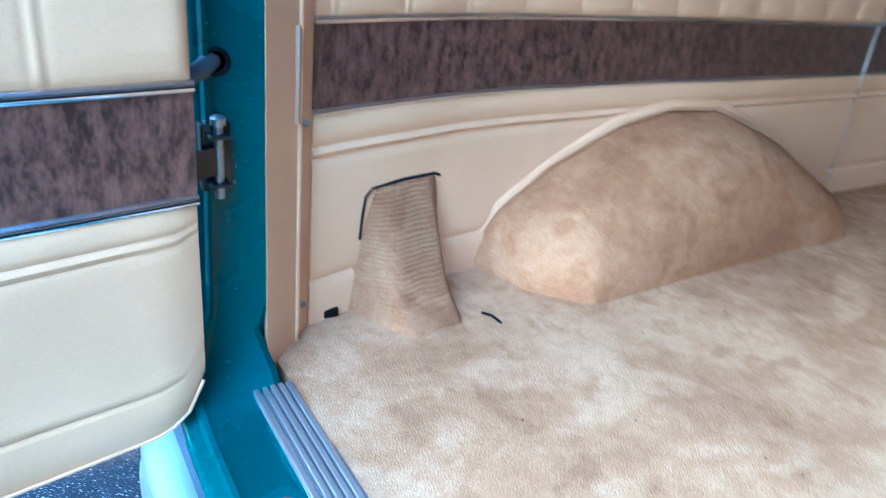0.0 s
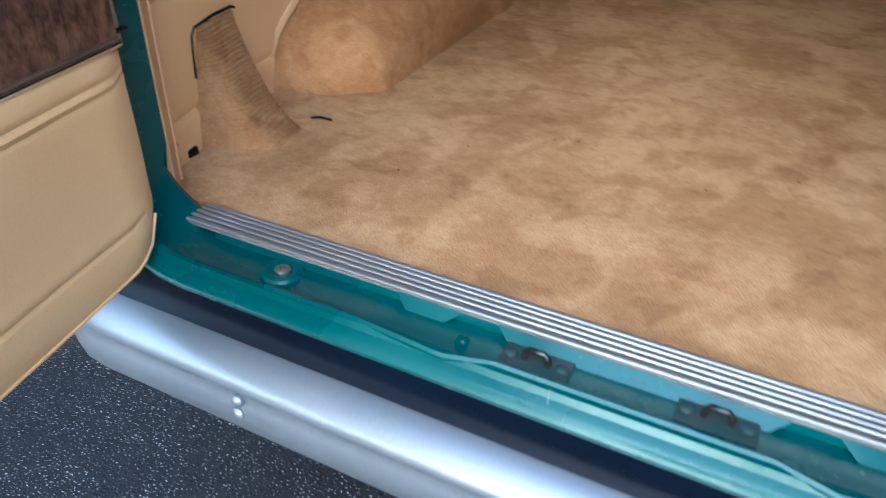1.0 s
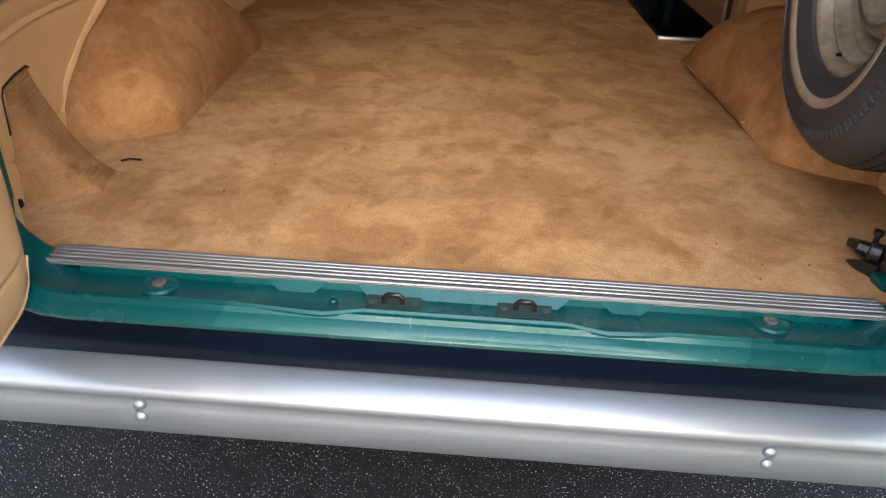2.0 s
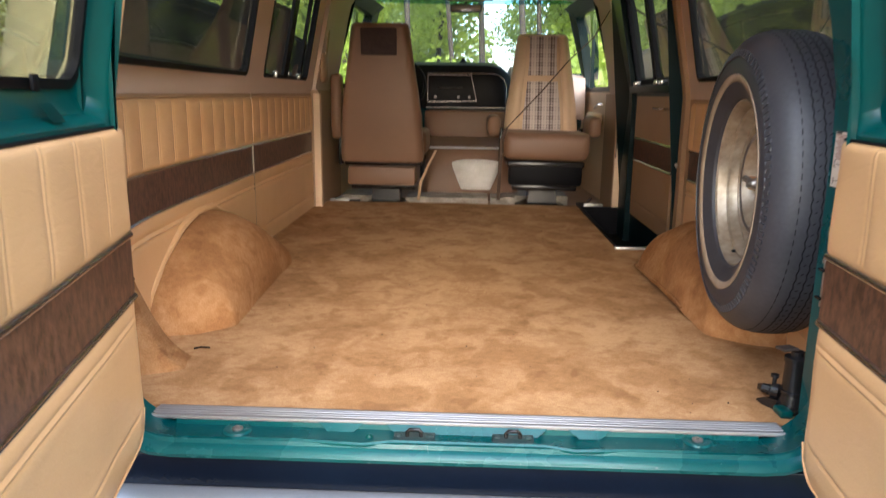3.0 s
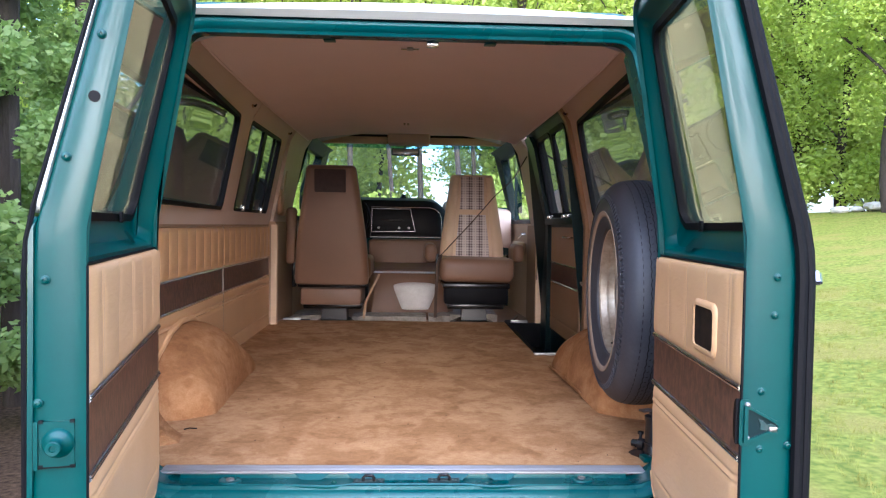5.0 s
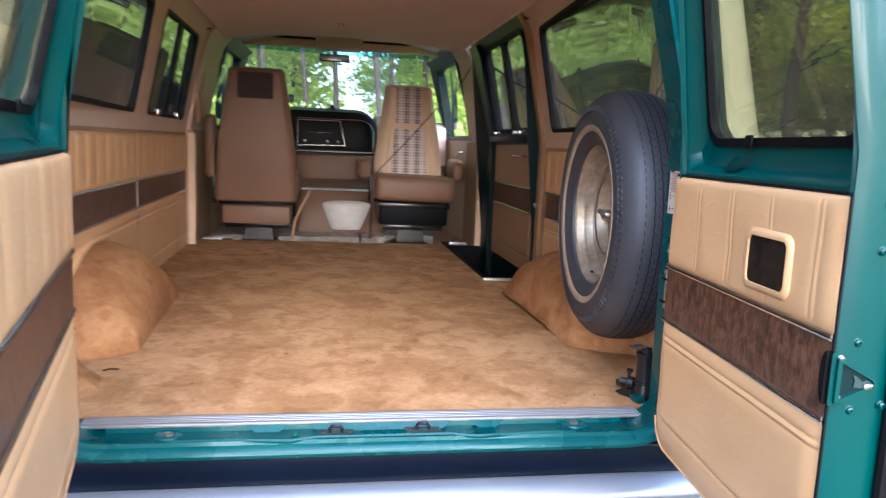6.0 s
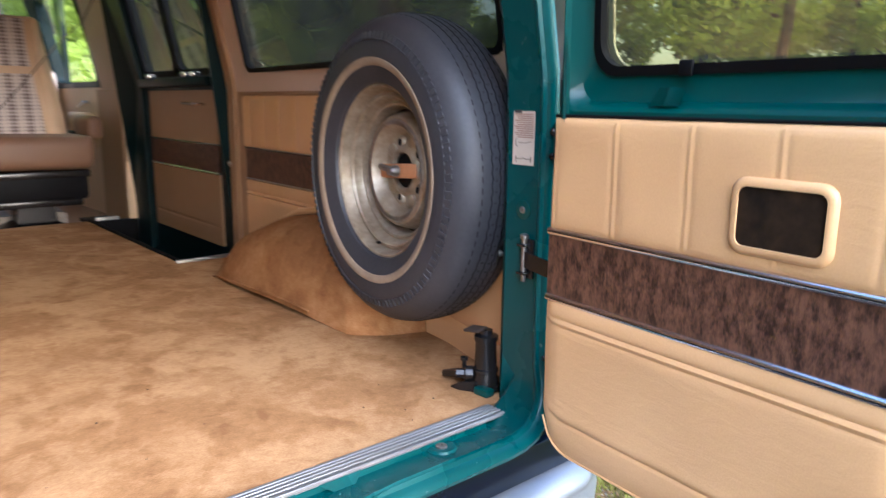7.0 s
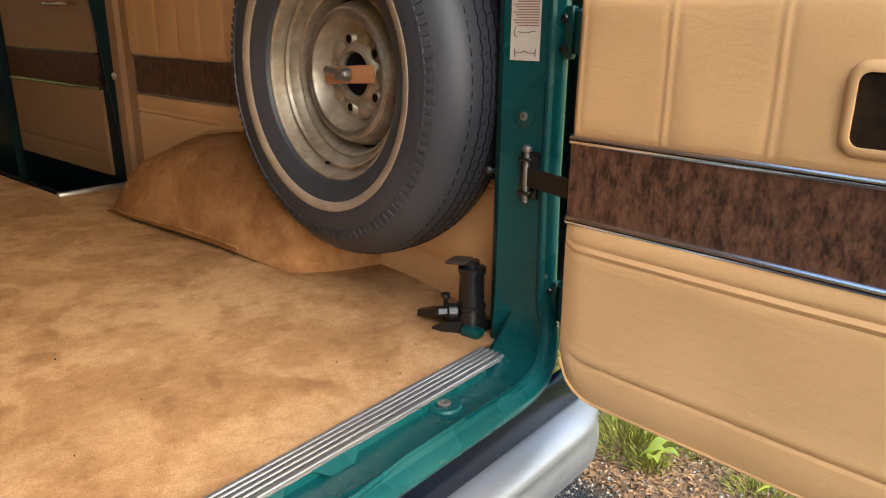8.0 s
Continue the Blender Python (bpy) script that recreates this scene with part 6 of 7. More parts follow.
# zigzag grooves round the tread
for h in (-0.030, -0.010, 0.010, 0.030):
    bm = bmesh.new()
    rings = []
    for k in range(180):
        a, hh = 2 * math.pi * k / 180, h + (0.0016 if k % 2 else -0.0016)
        r = tread_r(hh)
        rings.append([Vector((q * math.cos(a), q * math.sin(a), hh + e)) for q, e in ((r - 0.003, -0.0012), (r + 0.0006, -0.0010), (r + 0.0006, 0.0010), (r - 0.003, 0.0012))])
    rings.append(rings[0])
    loft(bm, rings, True, False)
    part("tread_groove", bm, BLACK, tyre_body, smooth=False)
bm = bmesh.new()
for k in range(100):
    # a dashed groove on each shoulder, short cuts between the grooves
    for h in (-0.052, 0.052):
        a = 2 * math.pi * (k + (0.5 if h > 0 else 0)) / 100
        box(bm, (tread_r(h) - 0.004, -0.0060, h - 0.0008), (tread_r(h) + 0.0006, 0.0060, h + 0.0008), 0.0, Matrix.Rotation(a, 4, "Z"))
    for j, h in enumerate((-0.020, 0.0, 0.020)):
        a = 2 * math.pi * (k + 0.2 * j) / 100
        box(bm, (tread_r(h) - 0.004, -0.0007, h - 0.003), (tread_r(h) + 0.0005, 0.0007, h + 0.003), 0.0, Matrix.Rotation(a, 4, "Z") @ Matrix.Translation((0, 0, h)) @ Matrix.Rotation(0.6, 4, "X") @ Matrix.Translation((0, 0, -h)))
tagged(part("tread_pattern", bm, BLACK, tyre_body, smooth=False), kind="stuff")
bm = bmesh.new()
lathe(bm, [(0.2036, 0.0745), (0.2055, 0.0735), (0.2065, 0.070), (0.2031, 0.068)], None, 64, True)
part("rusty_flange", bm, RUST, rim_disc, "rusty edge of the rim")
carrier = thing("wheel_carrier", "black steel spare wheel carrier bolted to the side wall", "bracket")
part("back_plate", boxed((0.838, 0.30, 1.04), (0.868, 0.50, 1.27), 0.006), BLACK_METAL, carrier)
part("stud", tube(bmesh.new(), [(0.86, 0.405, 1.159), (0.70, 0.417, 1.159)], 0.010, 10), STEEL, carrier)
part("support_arm", boxed((0.742, 0.040, 1.075), (0.772, 0.075, 1.175), 0.006), BLACK_METAL, carrier)
part("arm_rail", boxed((0.755, 0.05, 1.10), (0.85, 0.32, 1.13), 0.004), BLACK_METAL, carrier)
hook = thing("wall_hook", "small black hook with a bright end beside the pillar", "hook")
part("plate", boxed((0.745, 0.040, 0.99), (0.757, 0.062, 1.045), 0.003), BLACK_METAL, hook)
part("stem", tube(bmesh.new(), [(0.750, 0.052, 1.010), (0.742, 0.054, 1.008), (0.734, 0.058, 1.010)], 0.0042, 8), STEEL, hook)
part("tip", lathe(bmesh.new(), [(0.0068, 0), (0.0068, 0.006), (0.0005, 0.008)], facing(Vector((0.735, 0.057, 1.010)), (-0.8, 0.5, 0)), 10), STEEL, hook)

# crumbs and grit on the carpet
rng = random.Random(17)
verts, faces = [], []
for _ in range(46):
    x, y = rng.uniform(-0.6, 0.6), 0.05 + 2.4 * rng.random() ** 1.6
    r = rng.uniform(0.0014, 0.0032)
    z = carpet_height((x + edge(y)) / (min(STEP_X, edge(y)) + edge(y)), y)
    a = rng.random() * 6.28
    i = len(verts)
    verts += [Vector((x + r * math.cos(a + k * 2.09) * (1.6 if k == 0 else 1.0), y + r * math.sin(a + k * 2.09), z - 0.001)) for k in range(3)] + [Vector((x, y, z + r * 1.2))]
    faces += [(i, i + 1, i + 3), (i + 1, i + 2, i + 3), (i + 2, i, i + 3)]
me = bpy.data.meshes.new("crumbs")
me.from_pydata(verts, [], faces)
me.materials.append(material("dark_grit", (0.05, 0.028, 0.014), 0.9, fine=60, bump=0))
tagged(new("carpet_grit", me), "dark crumbs and grit trodden into the tan carpet", "grit", kind="stuff")


# ---- ground and trees ----
def ground_material():
    """Asphalt drive under the van, gravel verge, lawn beyond, leaf litter to the left."""
    m = material("ground", (0.020, 0.020, 0.024), 0.85, second=(0.009, 0.009, 0.011), scale=30, fine=150, bump=0.7, depth=0.006)
    nt = m.node_tree
    b = nt.nodes["Principled BSDF"]
    base = b.inputs["Base Color"].links[0].from_socket
    tc = nt.nodes.new("ShaderNodeTexCoord")
    sep = nt.nodes.new("ShaderNodeSeparateXYZ")
    nt.links.new(tc.outputs["Object"], sep.inputs[0])
    def noise_node(scale, detail=6):
        n = nt.nodes.new("ShaderNodeTexNoise")
        n.inputs["Scale"].default_value, n.inputs["Detail"].default_value = scale, detail
        nt.links.new(tc.outputs["Object"], n.inputs["Vector"])
        return n
    def ramp(src, p0, p1, c0, c1):
        r = nt.nodes.new("ShaderNodeValToRGB")
        r.color_ramp.elements[0].position, r.color_ramp.elements[1].position = p0, p1
        r.color_ramp.elements[0].color, r.color_ramp.elements[1].color = (*c0, 1), (*c1, 1)
        nt.links.new(src, r.inputs[0])
        return r
    def beyond(axis, at, width, flip=False):
        w = noise_node(1.5)
        a = nt.nodes.new("ShaderNodeMath")
        a.operation = "MULTIPLY_ADD"
        a.inputs[1].default_value = -1.0 if flip else 1.0
        nt.links.new(sep.outputs[axis], a.inputs[0])
        a.inputs[2].default_value = -at
        c = nt.nodes.new("ShaderNodeMath")
        c.operation = "MULTIPLY_ADD"
        c.inputs[1].default_value = 1.2 * width
        nt.links.new(w.outputs[0], c.inputs[0])
        nt.links.new(a.outputs[0], c.inputs[2])
        r = nt.nodes.new("ShaderNodeMapRange")
        r.inputs[1].default_value, r.inputs[2].default_value = 0.6 * width - width * 0.5, 0.6 * width + width * 0.5
        nt.links.new(c.outputs[0], r.inputs[0])
        return r.outputs[0]
    def over(lower, upper, fac):
        x = nt.nodes.new("ShaderNodeMix")
        x.data_type = "RGBA"
        nt.links.new(fac, x.inputs[0])
        nt.links.new(lower, x.inputs[6])
        nt.links.new(upper, x.inputs[7])
        return x.outputs[2]
    gravel = ramp(noise_node(45).outputs[0], 0.35, 0.65, (0.045, 0.03, 0.02), (0.25, 0.16, 0.085)).outputs[0]
    grass = ramp(noise_node(14, 9).outputs[0], 0.35, 0.68, (0.110, 0.142, 0.020), (0.27, 0.285, 0.055)).outputs[0]
    bare = ramp(noise_node(1.1, 8).outputs[0], 0.50, 0.62, (0, 0, 0), (0.75, 0.75, 0.75)).outputs[0]
    straw = ramp(noise_node(60, 4).outputs[0], 0.3, 0.7, (0.17, 0.145, 0.035), (0.33, 0.285, 0.080)).outputs[0]
    litter = ramp(noise_node(30).outputs[0], 0.35, 0.65, (0.05, 0.028, 0.016), (0.16, 0.10, 0.06)).outputs[0]
    grit = ramp(noise_node(210, 2).outputs[0], 0.64, 0.69, (0, 0, 0), (1, 1, 1)).outputs[0]
    stone = ramp(noise_node(8).outputs[0], 0.4, 0.6, (0.30, 0.29, 0.28), (0.62, 0.61, 0.60)).outputs[0]
    base = over(base, stone, grit)
    col = over(base, gravel, beyond("X", 1.35, 0.15))
    col = over(col, over(grass, straw, bare), beyond("X", 1.75, 0.5))
    col = over(col, litter, beyond("X", 1.5, 0.2, True))
    nt.links.new(col, b.inputs["Base Color"])
    b.inputs["Specular IOR Level"].default_value = 0.15
    return m


bm = bmesh.new()
def land(x, y):
    rise = 0.155 * max(0.0, x - 3.5) + 0.02 * max(0.0, y - 10)
    return Vector((x, y, min(2.3, rise)))
gx = [-900, -200, -60, -25, -12, -6, -3, -1.5, 0, 1.4, 2.5, 3.5, 6, 8, 10, 12, 15, 20, 25, 30, 35, 60, 200, 900]
gy = [-900, -200, -60, -25, -12, -6, -3, 0, 3, 6, 10, 15, 22, 35, 60, 200, 900]
grid(bm, land, gx, gy)
ground = tagged(part("ground", bm, ground_material()), "asphalt drive edged by gravel verge, mown lawn and leaf litter", "ground", kind="structure")

LEAF = material("leaf_green", (0.46, 0.52, 0.10), 0.55, second=(0.20, 0.30, 0.06), scale=1.2, fine=8, bump=0, amount=0.7)
LEAF_DARK = material("conifer_green", (0.32, 0.42, 0.13), 0.6, second=(0.13, 0.20, 0.06), scale=1.5, fine=9, bump=0, amount=0.7)
for m, glow in ((LEAF, (0.66, 0.76, 0.12, 1)), (LEAF_DARK, (0.40, 0.55, 0.14, 1))):
    # thin leaves pass some light
    nt = m.node_tree
    tl, mx = nt.nodes.new("ShaderNodeBsdfTranslucent"), nt.nodes.new("ShaderNodeMixShader")
    tl.inputs[0].default_value = glow
    mx.inputs[0].default_value = 0.45
    nt.links.new(nt.nodes["Principled BSDF"].outputs[0], mx.inputs[1])
    nt.links.new(tl.outputs[0], mx.inputs[2])
    nt.links.new(mx.outputs[0], nt.nodes["Material Output"].inputs[0])
STONE = material("pale_stone", (0.62, 0.60, 0.56), 0.8, second=(0.42, 0.40, 0.37), scale=5, fine=40, bump=0.4)
BARK = material("bark", (0.070, 0.052, 0.040), 0.95, second=(0.028, 0.021, 0.016), scale=6, fine=40, bump=0.8, depth=0.02, stretch=(1, 1, 0.25))


def leaf_cloud(bm, rng, blobs, count, size):
    """Many small leaves scattered through soft clumps."""
    verts, faces = [], []
    total = sum(b[3] ** 2 for b in blobs)
    for cx, cy, cz, r in blobs:
        for _ in range(int(count * r * r / total)):
            d = Vector((rng.gauss(0, 1), rng.gauss(0, 1), rng.gauss(0, 0.85))).normalized() * r * rng.random() ** 0.4
            p = Vector((cx, cy, cz)) + d
            a = Vector((rng.gauss(0, 1), rng.gauss(0, 1), rng.gauss(0, 0.6))).normalized() * size * rng.uniform(0.6, 1.3)
            b = a.orthogonal().normalized() * a.length * 0.55
            b.rotate(Matrix.Rotation(rng.random() * 6.28, 3, a))
            i = len(verts)
            verts += [p - a, p + b, p + a, p - b]
            faces.append((i, i + 1, i + 2, i + 3))
    me = bpy.data.meshes.new("crown")
    me.from_pydata(verts, [], faces)
    return me


def make_tree(seed, height, spread, count, size, leaf, trunk_r=0.16, clear=0.35):
    rng = random.Random(seed)
    tree = thing("tree", "broadleaved tree with a bright green spring crown", "tree", group="trees round the drive")
    bm = bmesh.new()
    lean = rng.uniform(-0.3, 0.3)
    tube(bm, [(lean * (z / height) ** 2 * 2, 0.2 * math.sin(z), z) for z in steps(-0.2, height * 0.9, 8)], trunk_r, 9)
    for v in bm.verts:
        k = max(0.15, 1 - v.co.z / (height * 0.95))
        v.co.x = lean * (v.co.z / height) ** 2 * 2 + (v.co.x - lean * (v.co.z / height) ** 2 * 2) * k
    blobs = []
    for _ in range(16):
        z = height * rng.uniform(clear, 1.0)
        a, rr = rng.random() * 6.28, spread * rng.uniform(0.15, 0.9) * (1.1 - 0.5 * z / height)
        e = Vector((rr * math.cos(a), rr * math.sin(a), z))
        tube(bm, [(0.1 * math.cos(a), 0.1 * math.sin(a), z * 0.72), (e.x * 0.5, e.y * 0.5, z * 0.86), e], trunk_r * 0.2, 5)
        blobs.append((e.x, e.y, e.z, spread * rng.uniform(0.25, 0.5)))
    part("trunk", bm, BARK, tree)
    me = leaf_cloud(None, rng, blobs, count, size)
    me.materials.append(leaf)
    crown = new("crown", me)
    crown.parent = tree
    return tree


def make_conifer(seed, height, spread, count):
    rng = random.Random(seed)
    tree = thing("conifer", "dense evergreen shrub close beside the drive", "conifer", group="evergreens beside the drive")
    part("trunk", tube(bmesh.new(), [(0, 0, -0.1), (0.03, 0, height * 0.5), (0, 0, height * 0.9)], 0.07, 7), BARK, tree)
    blobs = []
    for _ in range(60):
        z = height * rng.uniform(0.06, 0.97)
        r = spread * (1 - (z / height) ** 1.6) * rng.uniform(0.5, 1.0)
        a = rng.random() * 6.28
        blobs.append((r * math.cos(a), r * math.sin(a), z, spread * rng.uniform(0.16, 0.3)))
    me = leaf_cloud(None, rng, blobs, count, 0.032)
    me.materials.append(LEAF_DARK)
    crown = new("crown", me)
    crown.parent = tree
    return tree


def make_bush(seed, r, count):
    rng = random.Random(seed)
    bush = thing("bush", "leafy green undergrowth at the edge of the wood", "bush", group="undergrowth")
    blobs = []
    for _ in range(14):
        a, d = rng.random() * 6.28, r * rng.random() ** 0.5
        blobs.append((d * math.cos(a), d * math.sin(a), rng.uniform(0.2, 1.5), r * rng.uniform(0.25, 0.45)))
    bm = bmesh.new()
    for bx, by, bz, br in blobs:
        tube(bm, [(bx * 0.2, by * 0.2, -0.1), (bx * 0.7, by * 0.7, bz * 0.6), (bx, by, bz)], 0.018, 5)
    part("stem", bm, BARK, bush)
    me = leaf_cloud(None, rng, blobs, count, 0.085)
    me.materials.append(LEAF)
    crown = new("crown", me)
    crown.parent = bush
    return bush


t0 = make_tree(3, 11, 3.6, 22000, 0.085, LEAF, 0.24, 0.27)
t0.matrix_world = pose(15.3, 20.4, land(15.3, 20.4).z - 0.05)
copy_thing(t0, pose(17.1, 26.0, land(17.1, 26.0).z - 0.05, 0, 0, 130))
t1 = make_tree(8, 13, 3.8, 13000, 0.13, LEAF, 0.2, 0.15)
t1.matrix_world = pose(9, 29, 0.3)
t2 = make_tree(21, 12, 3.0, 12000, 0.12, LEAF, 0.13, 0.1)
t2.matrix_world = pose(-9.5, 3.0, 0)
t3 = make_tree(33, 15, 2.8, 8500, 0.085, LEAF, 0.085, 0.30)
t3.matrix_world = pose(-1.6, 16.5, 0.1)
rng = random.Random(5)
spots = [(16.5, 28), (19.5, 33), (22, 38), (14, 33.5), (17, 36), (-2.5, 29), (3.8, 31), (7, 37), (21, 26), (26, 20), (18, 34), (24, 34), (31, 28), (13, 31), (-6, 21), (7.5, 22), (-9, 18), (-12, 12), (-10, 7), (-12, -2), (-14, -12), (-6, -18), (2, -20), (10, -17), (18, -10), (24, 2), (22, 12), (33, 38), (16, 42),
         (19, 8), (17.5, 14), (20, 18), (24, 8), (28, 14), (-9, 12), (-8, 16), (-13, 4), (-16, 8), (-12, -6), (-4.5, 24), (-7, 30), (10, 36), (20, -3), (16, -15), (-16, -2), (11.5, 26), (27, 32)]
for x, y, s in ((1.1, 15.5, 0.9), (2.9, 18.0, 1.1), (-3.6, 18.5, 1.0), (0.2, 20.5, 1.2), (4.6, 21.0, 1.1), (-2.2, 23.0, 1.2), (-5.0, 24.0, 1.2), (6.4, 18.0, 1.0), (3.8, 27.0, 1.2), (-0.6, 18.2, 0.8), (2.0, 21.5, 1.0), (-1.2, 26.5, 1.3), (3.4, 23.5, 0.9), (-3.2, 27.5, 1.4)):
    copy_thing(t3, pose(x, y, land(x, y).z, 0, 0, rng.uniform(0, 360)) @ Matrix.Scale(s, 4))
kinds = (t0, t1, t2)
for k in range(30):
    # the wood goes on beyond the first rows, with a gap ahead of the van
    x = -34 + 2.6 * k + rng.uniform(-1, 1)
    turned, size = rng.uniform(0, 360), rng.uniform(1.1, 1.6)
    if not -2.0 < x < 4.5:
        copy_thing(t1, pose(x, 46 + 9 * rng.random() + 6 * (k % 2), 0.9, 0, 0, turned) @ Matrix.Scale(size, 4))
for i, (x, y) in enumerate(spots):
    s = rng.uniform(0.85, 1.3)
    copy_thing(kinds[i % 3], Matrix.Translation(land(x, y)) @ pose(0, 0, 0, 0, 0, rng.uniform(0, 360)) @ Matrix.Scale(s, 4))
for k, (x, y, r) in enumerate(((15.0, 22.6, 0.30), (15.5, 22.4, 0.22), (16.0, 22.2, 0.34), (16.6, 22.0, 0.26), (17.2, 21.6, 0.30))):
    bm = bmesh.new()
    bmesh.ops.create_icosphere(bm, subdivisions=2, radius=r)
    for v in bm.verts:
        v.co *= 1 + 0.25 * noise.noise(v.co * 3 / r + Vector((k * 7, 0, 0)))
        v.co.z *= 0.5
    stone = part("edging_stone", bm, STONE)
    stone.matrix_world = Matrix.Translation(land(x, y) + Vector((0, 0, r * 0.25)))
    tagged(stone, "pale rounded boulder at the far edge of the lawn", "stone", group="stones edging the lawn")
b0 = make_bush(6, 1.5, 4200)
b0.matrix_world = pose(1.6, 16.5, -0.2)
for x, y, s in ((-2.2, 14.2, 1.1), (2.6, 15.0, 1.0), (5.2, 17.0, 1.3), (-4.8, 15.5, 1.3), (3.5, 19.5, 1.6), (8, 20, 1.5), (-8, 17, 1.5), (11, 24, 1.6), (14, 27, 1.6), (17.5, 24.5, 1.4), (20.5, 22, 1.4), (23, 17, 1.4), (25, 12, 1.4), (24, 6, 1.3), (-9, 9, 1.4), (-10, 1, 1.3), (-11, -5, 1.3), (28, 24, 1.6), (16, 31, 1.7), (-5, 21, 1.8), (6, 25, 1.8)):
    copy_thing(b0, pose(x, y, land(x, y).z - 0.05, 0, 0, rng.uniform(0, 360)) @ Matrix.Scale(s, 4))
c0 = make_conifer(4, 4.6, 0.95, 42000)
c0.matrix_world = pose(-2.75, 1.2, 0)
for x, y, s in ((-2.9, 3.4, 1.05), (-2.8, -0.6, 0.8), (-3.4, 5.6, 1.1), (-4.2, 0.3, 1.2), (-3.2, 8.0, 1.0), (-4.6, 2.6, 1.3)):
    copy_thing(c0, pose(x, y, 0, 0, 0, rng.uniform(0, 360)) @ Matrix.Scale(s, 4))


def blades(name, label, seed, count, area, high, mat):
    """Tufts of grass blades over a strip of ground, denser in clumps."""
    rng = random.Random(seed)
    x0, x1, y0, y1 = area
    verts, faces = [], []
    while len(faces) < count:
        cx, cy = rng.uniform(x0, x1), rng.uniform(y0, y1)
        if noise.noise((cx * 2.2, cy * 2.2, seed)) < rng.uniform(-0.35, 0.25):
            continue
        base = land(cx, cy)
        for _ in range(7):
            a = rng.random() * 6.28
            h = high * rng.uniform(0.4, 1.2)
            w = Vector((math.cos(a), math.sin(a), 0)) * rng.uniform(0.0015, 0.003)
            b = base + Vector((rng.gauss(0, 0.02), rng.gauss(0, 0.02), -0.003))
            tip = b + Vector((rng.gauss(0, 0.5) * h, rng.gauss(0, 0.5) * h, h))
            i = len(verts)
            verts += [b - w, b + w, tip]
            faces.append((i, i + 1, i + 2))
    me = bpy.data.meshes.new(name)
    me.from_pydata(verts, [], faces)
    me.materials.append(mat)
    return tagged(new(name, me), label, "grass", kind="stuff")


BLADE = material("grass_blade", (0.17, 0.22, 0.030), 0.7, second=(0.24, 0.21, 0.055), scale=3, fine=20, bump=0)
BLADE.node_tree.nodes["Principled BSDF"].inputs["Specular IOR Level"].default_value = 0.12
blades("verge_grass", "thin weedy grass along the gravel verge", 2, 12000, (1.75, 2.8, -1.2, 1.2), 0.06, BLADE)
blades("lawn_grass", "short mown lawn grass beyond the verge", 3, 60000, (2.4, 9.0, -1.0, 9.0), 0.05, BLADE)


def scattered(name, label, category, seed, count, area, size, mat, flat):
    """Small dry leaves or pebbles strewn over a strip of ground."""
    rng = random.Random(seed)
    x0, x1, y0, y1 = area
    verts, faces = [], []
    for _ in range(count):
        x, y = rng.uniform(x0, x1), rng.uniform(y0, y1)
        x = x0 + (x - x0) * (0.35 + 0.65 * rng.random()) if flat else x
        p = land(x, y) + Vector((0, 0, 0.003))
        s = size * rng.uniform(0.5, 1.4)
        i = len(verts)
        a = rng.random() * 6.28
        c, d = Vector((math.cos(a), math.sin(a), rng.gauss(0, 0.25))) * s, Vector((-math.sin(a), math.cos(a), rng.gauss(0, 0.3))) * s * (0.35 if flat else 0.8)
        if flat:
            verts += [p - c, p + d + Vector((0, 0, s * 0.15)), p + c, p - d + Vector((0, 0, s * 0.15))]
            faces += [(i, i + 1, i + 2), (i, i + 2, i + 3)]
        else:
            verts += [p - c, p + d, p + c * 0.9, p - d, p + Vector((0, 0, s * 0.7))]
            faces += [(i, i + 1, i + 4), (i + 1, i + 2, i + 4), (i + 2, i + 3, i + 4), (i + 3, i, i + 4)]
    me = bpy.data.meshes.new(name)
    me.from_pydata(verts, [], faces)
    me.materials.append(mat)
    return tagged(new(name, me), label, category, kind="stuff")


def island_material(name, dark, light):
    """Every loose piece takes a tone of its own."""
    m = material(name, light, 0.8, fine=40, bump=0)
    nt = m.node_tree
    geo, ramp = nt.nodes.new("ShaderNodeNewGeometry"), nt.nodes.new("ShaderNodeValToRGB")
    ramp.color_ramp.elements[0].color, ramp.color_ramp.elements[1].color = (*dark, 1), (*light, 1)
    nt.links.new(geo.outputs["Random Per Island"], ramp.inputs[0])
    nt.links.new(ramp.outputs[0], nt.nodes["Principled BSDF"].inputs["Base Color"])
    return m


scattered("leaf_litter", "dry brown leaves and needles beside the asphalt", "leaf litter", 11, 9000, (1.33, 2.3, -0.9, 1.0), 0.012, island_material("dry_leaf", (0.08, 0.035, 0.016), (0.34, 0.20, 0.09)), True)
scattered("gravel", "loose grey and white pebbles at the asphalt's edge", "gravel", 12, 1500, (1.18, 1.75, -0.9, 1.0), 0.006, island_material("pebble", (0.07, 0.062, 0.055), (0.34, 0.31, 0.27)), False)


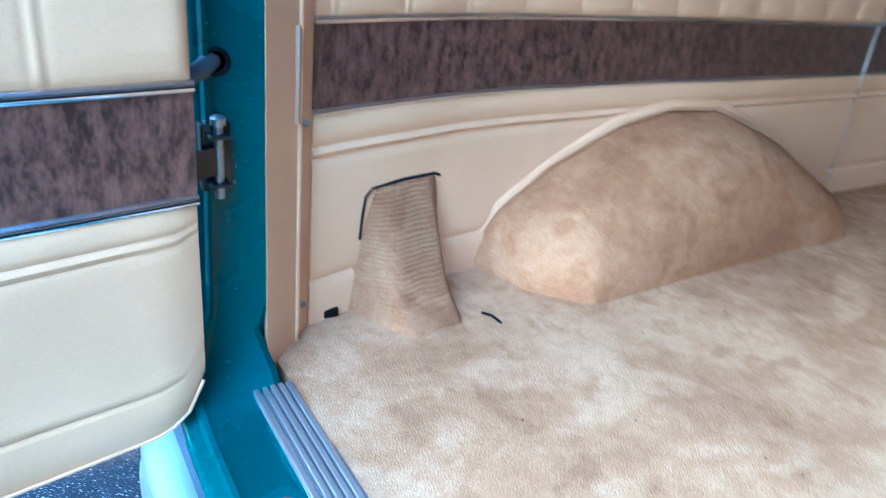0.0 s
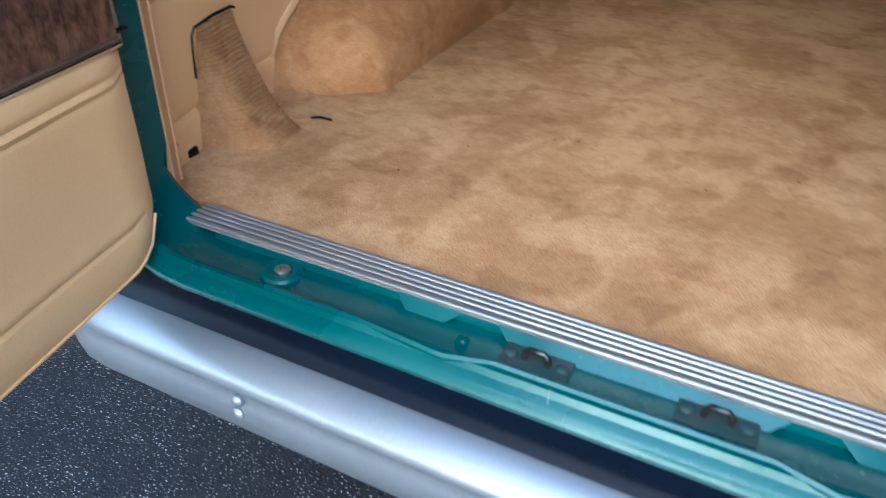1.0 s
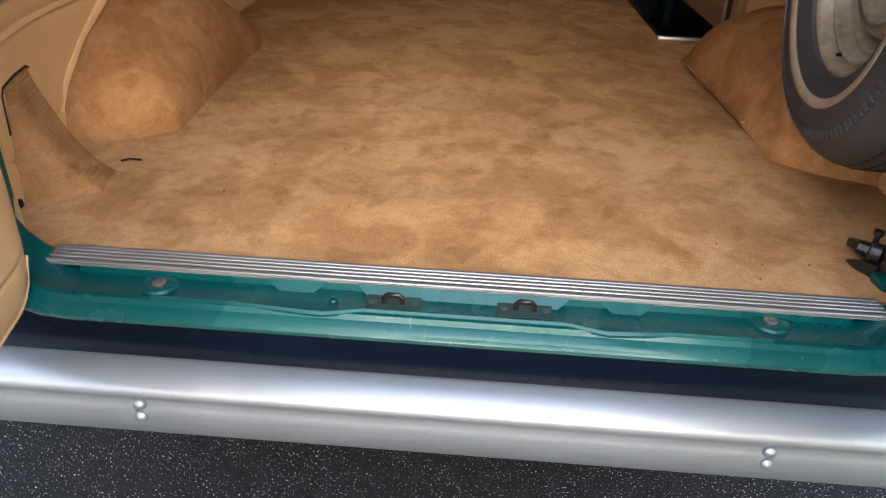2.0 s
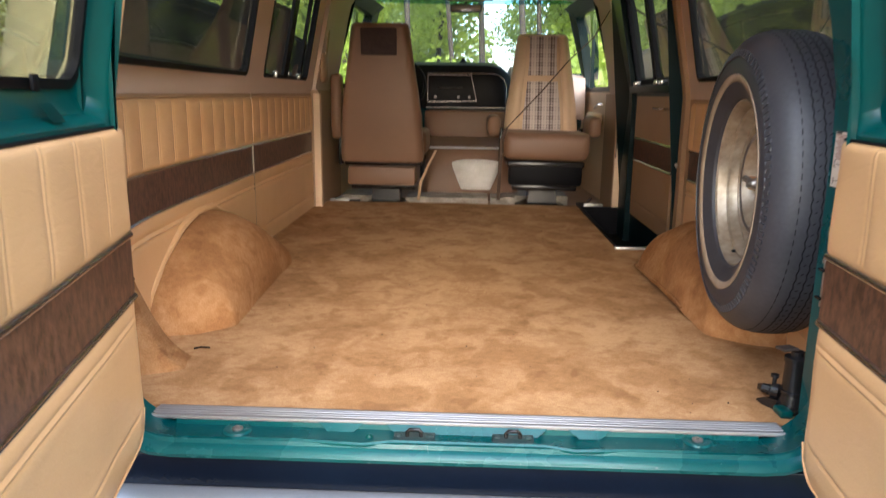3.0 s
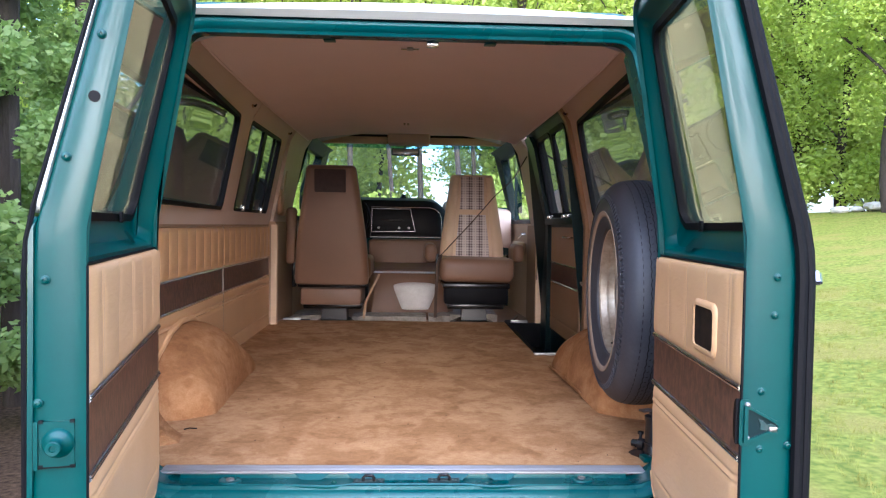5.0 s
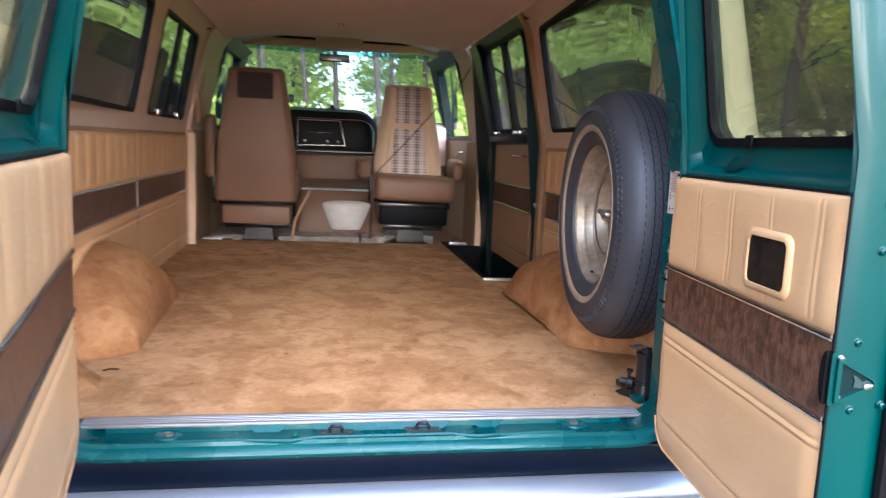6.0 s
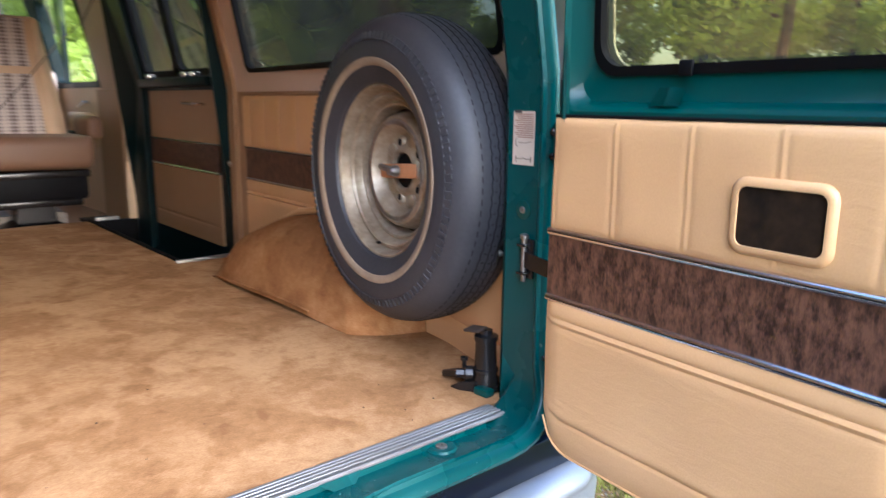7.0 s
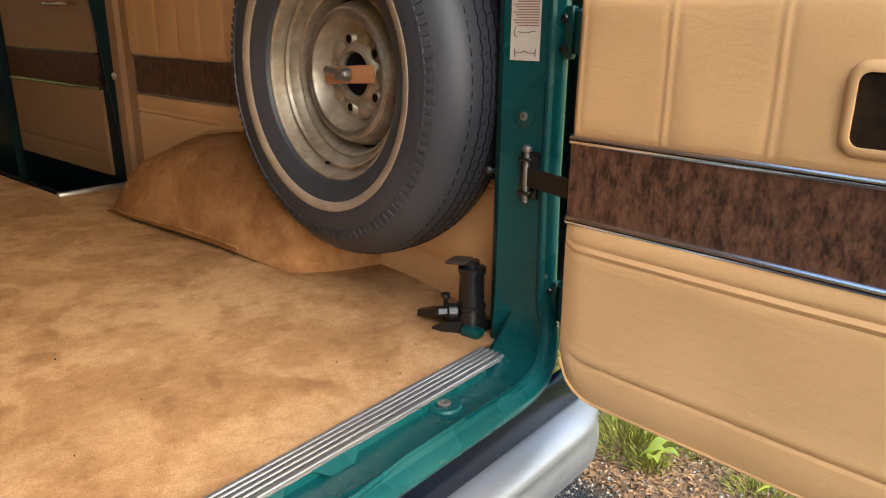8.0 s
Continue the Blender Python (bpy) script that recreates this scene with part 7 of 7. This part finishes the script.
def weed_clump(x, y, seed, count, r, high, leaves):
    """A tuft of grass with a few broad leaves in it."""
    rng = random.Random(seed)
    w = thing("weed_clump", "bright green tuft of grass and broad-leaved weeds on the verge", "weeds", Matrix.Translation(land(x, y)), group="weeds on the verge")
    verts, faces = [], []
    for _ in range(count):
        a, d = rng.random() * 6.28, r * rng.random() ** 0.7
        b = Vector((d * math.cos(a), d * math.sin(a), -0.002))
        h = high * rng.uniform(0.35, 1.1) * (1.1 - 0.6 * d / r)
        k = rng.random() * 6.28
        s = Vector((math.cos(k), math.sin(k), 0)) * rng.uniform(0.0012, 0.0026)
        out = Vector((rng.gauss(0, 0.3), rng.gauss(0, 0.3), 0)) * h + b * 0.5
        i = len(verts)
        verts += [b - s, b + s, b + out * 0.4 + s * 0.8 + Vector((0, 0, h * 0.65)), b + out * 0.4 - s * 0.8 + Vector((0, 0, h * 0.65)), b + out + Vector((0, 0, h))]
        faces += [(i, i + 1, i + 2, i + 3), (i + 3, i + 2, i + 4)]
    me = bpy.data.meshes.new("tuft")
    me.from_pydata(verts, [], faces)
    me.materials.append(BLADE)
    ob = new("tuft", me)
    ob.parent = w
    for k in range(leaves):
        a = rng.random() * 6.28
        d, n = Vector((math.cos(a), math.sin(a), 0)), Vector((-math.sin(a), math.cos(a), 0))
        c = Vector((rng.gauss(0, r * 0.3), rng.gauss(0, r * 0.3), 0.03))
        bm = bmesh.new()
        grid(bm, lambda t, v: c + d * 0.075 * t + n * v * 0.019 * math.sin(math.pi * min(1.0, t * 0.93 + 0.07)) + Vector((0, 0, 0.045 * math.sin(2.2 * t) + 0.006 * abs(v))), steps(0, 1, 6), (-1, 0, 1))
        part("leaf", bm, LEAF, w)
    return w


weed_clump(1.62, 0.11, 1, 900, 0.13, 0.080, 5)
weed_clump(1.53, 0.02, 2, 250, 0.06, 0.06, 4)
weed_clump(1.72, -0.10, 3, 200, 0.08, 0.06, 2)
weed_clump(1.60, -0.30, 4, 260, 0.09, 0.06, 2)
weed_clump(1.66, 0.36, 5, 400, 0.12, 0.08, 2)
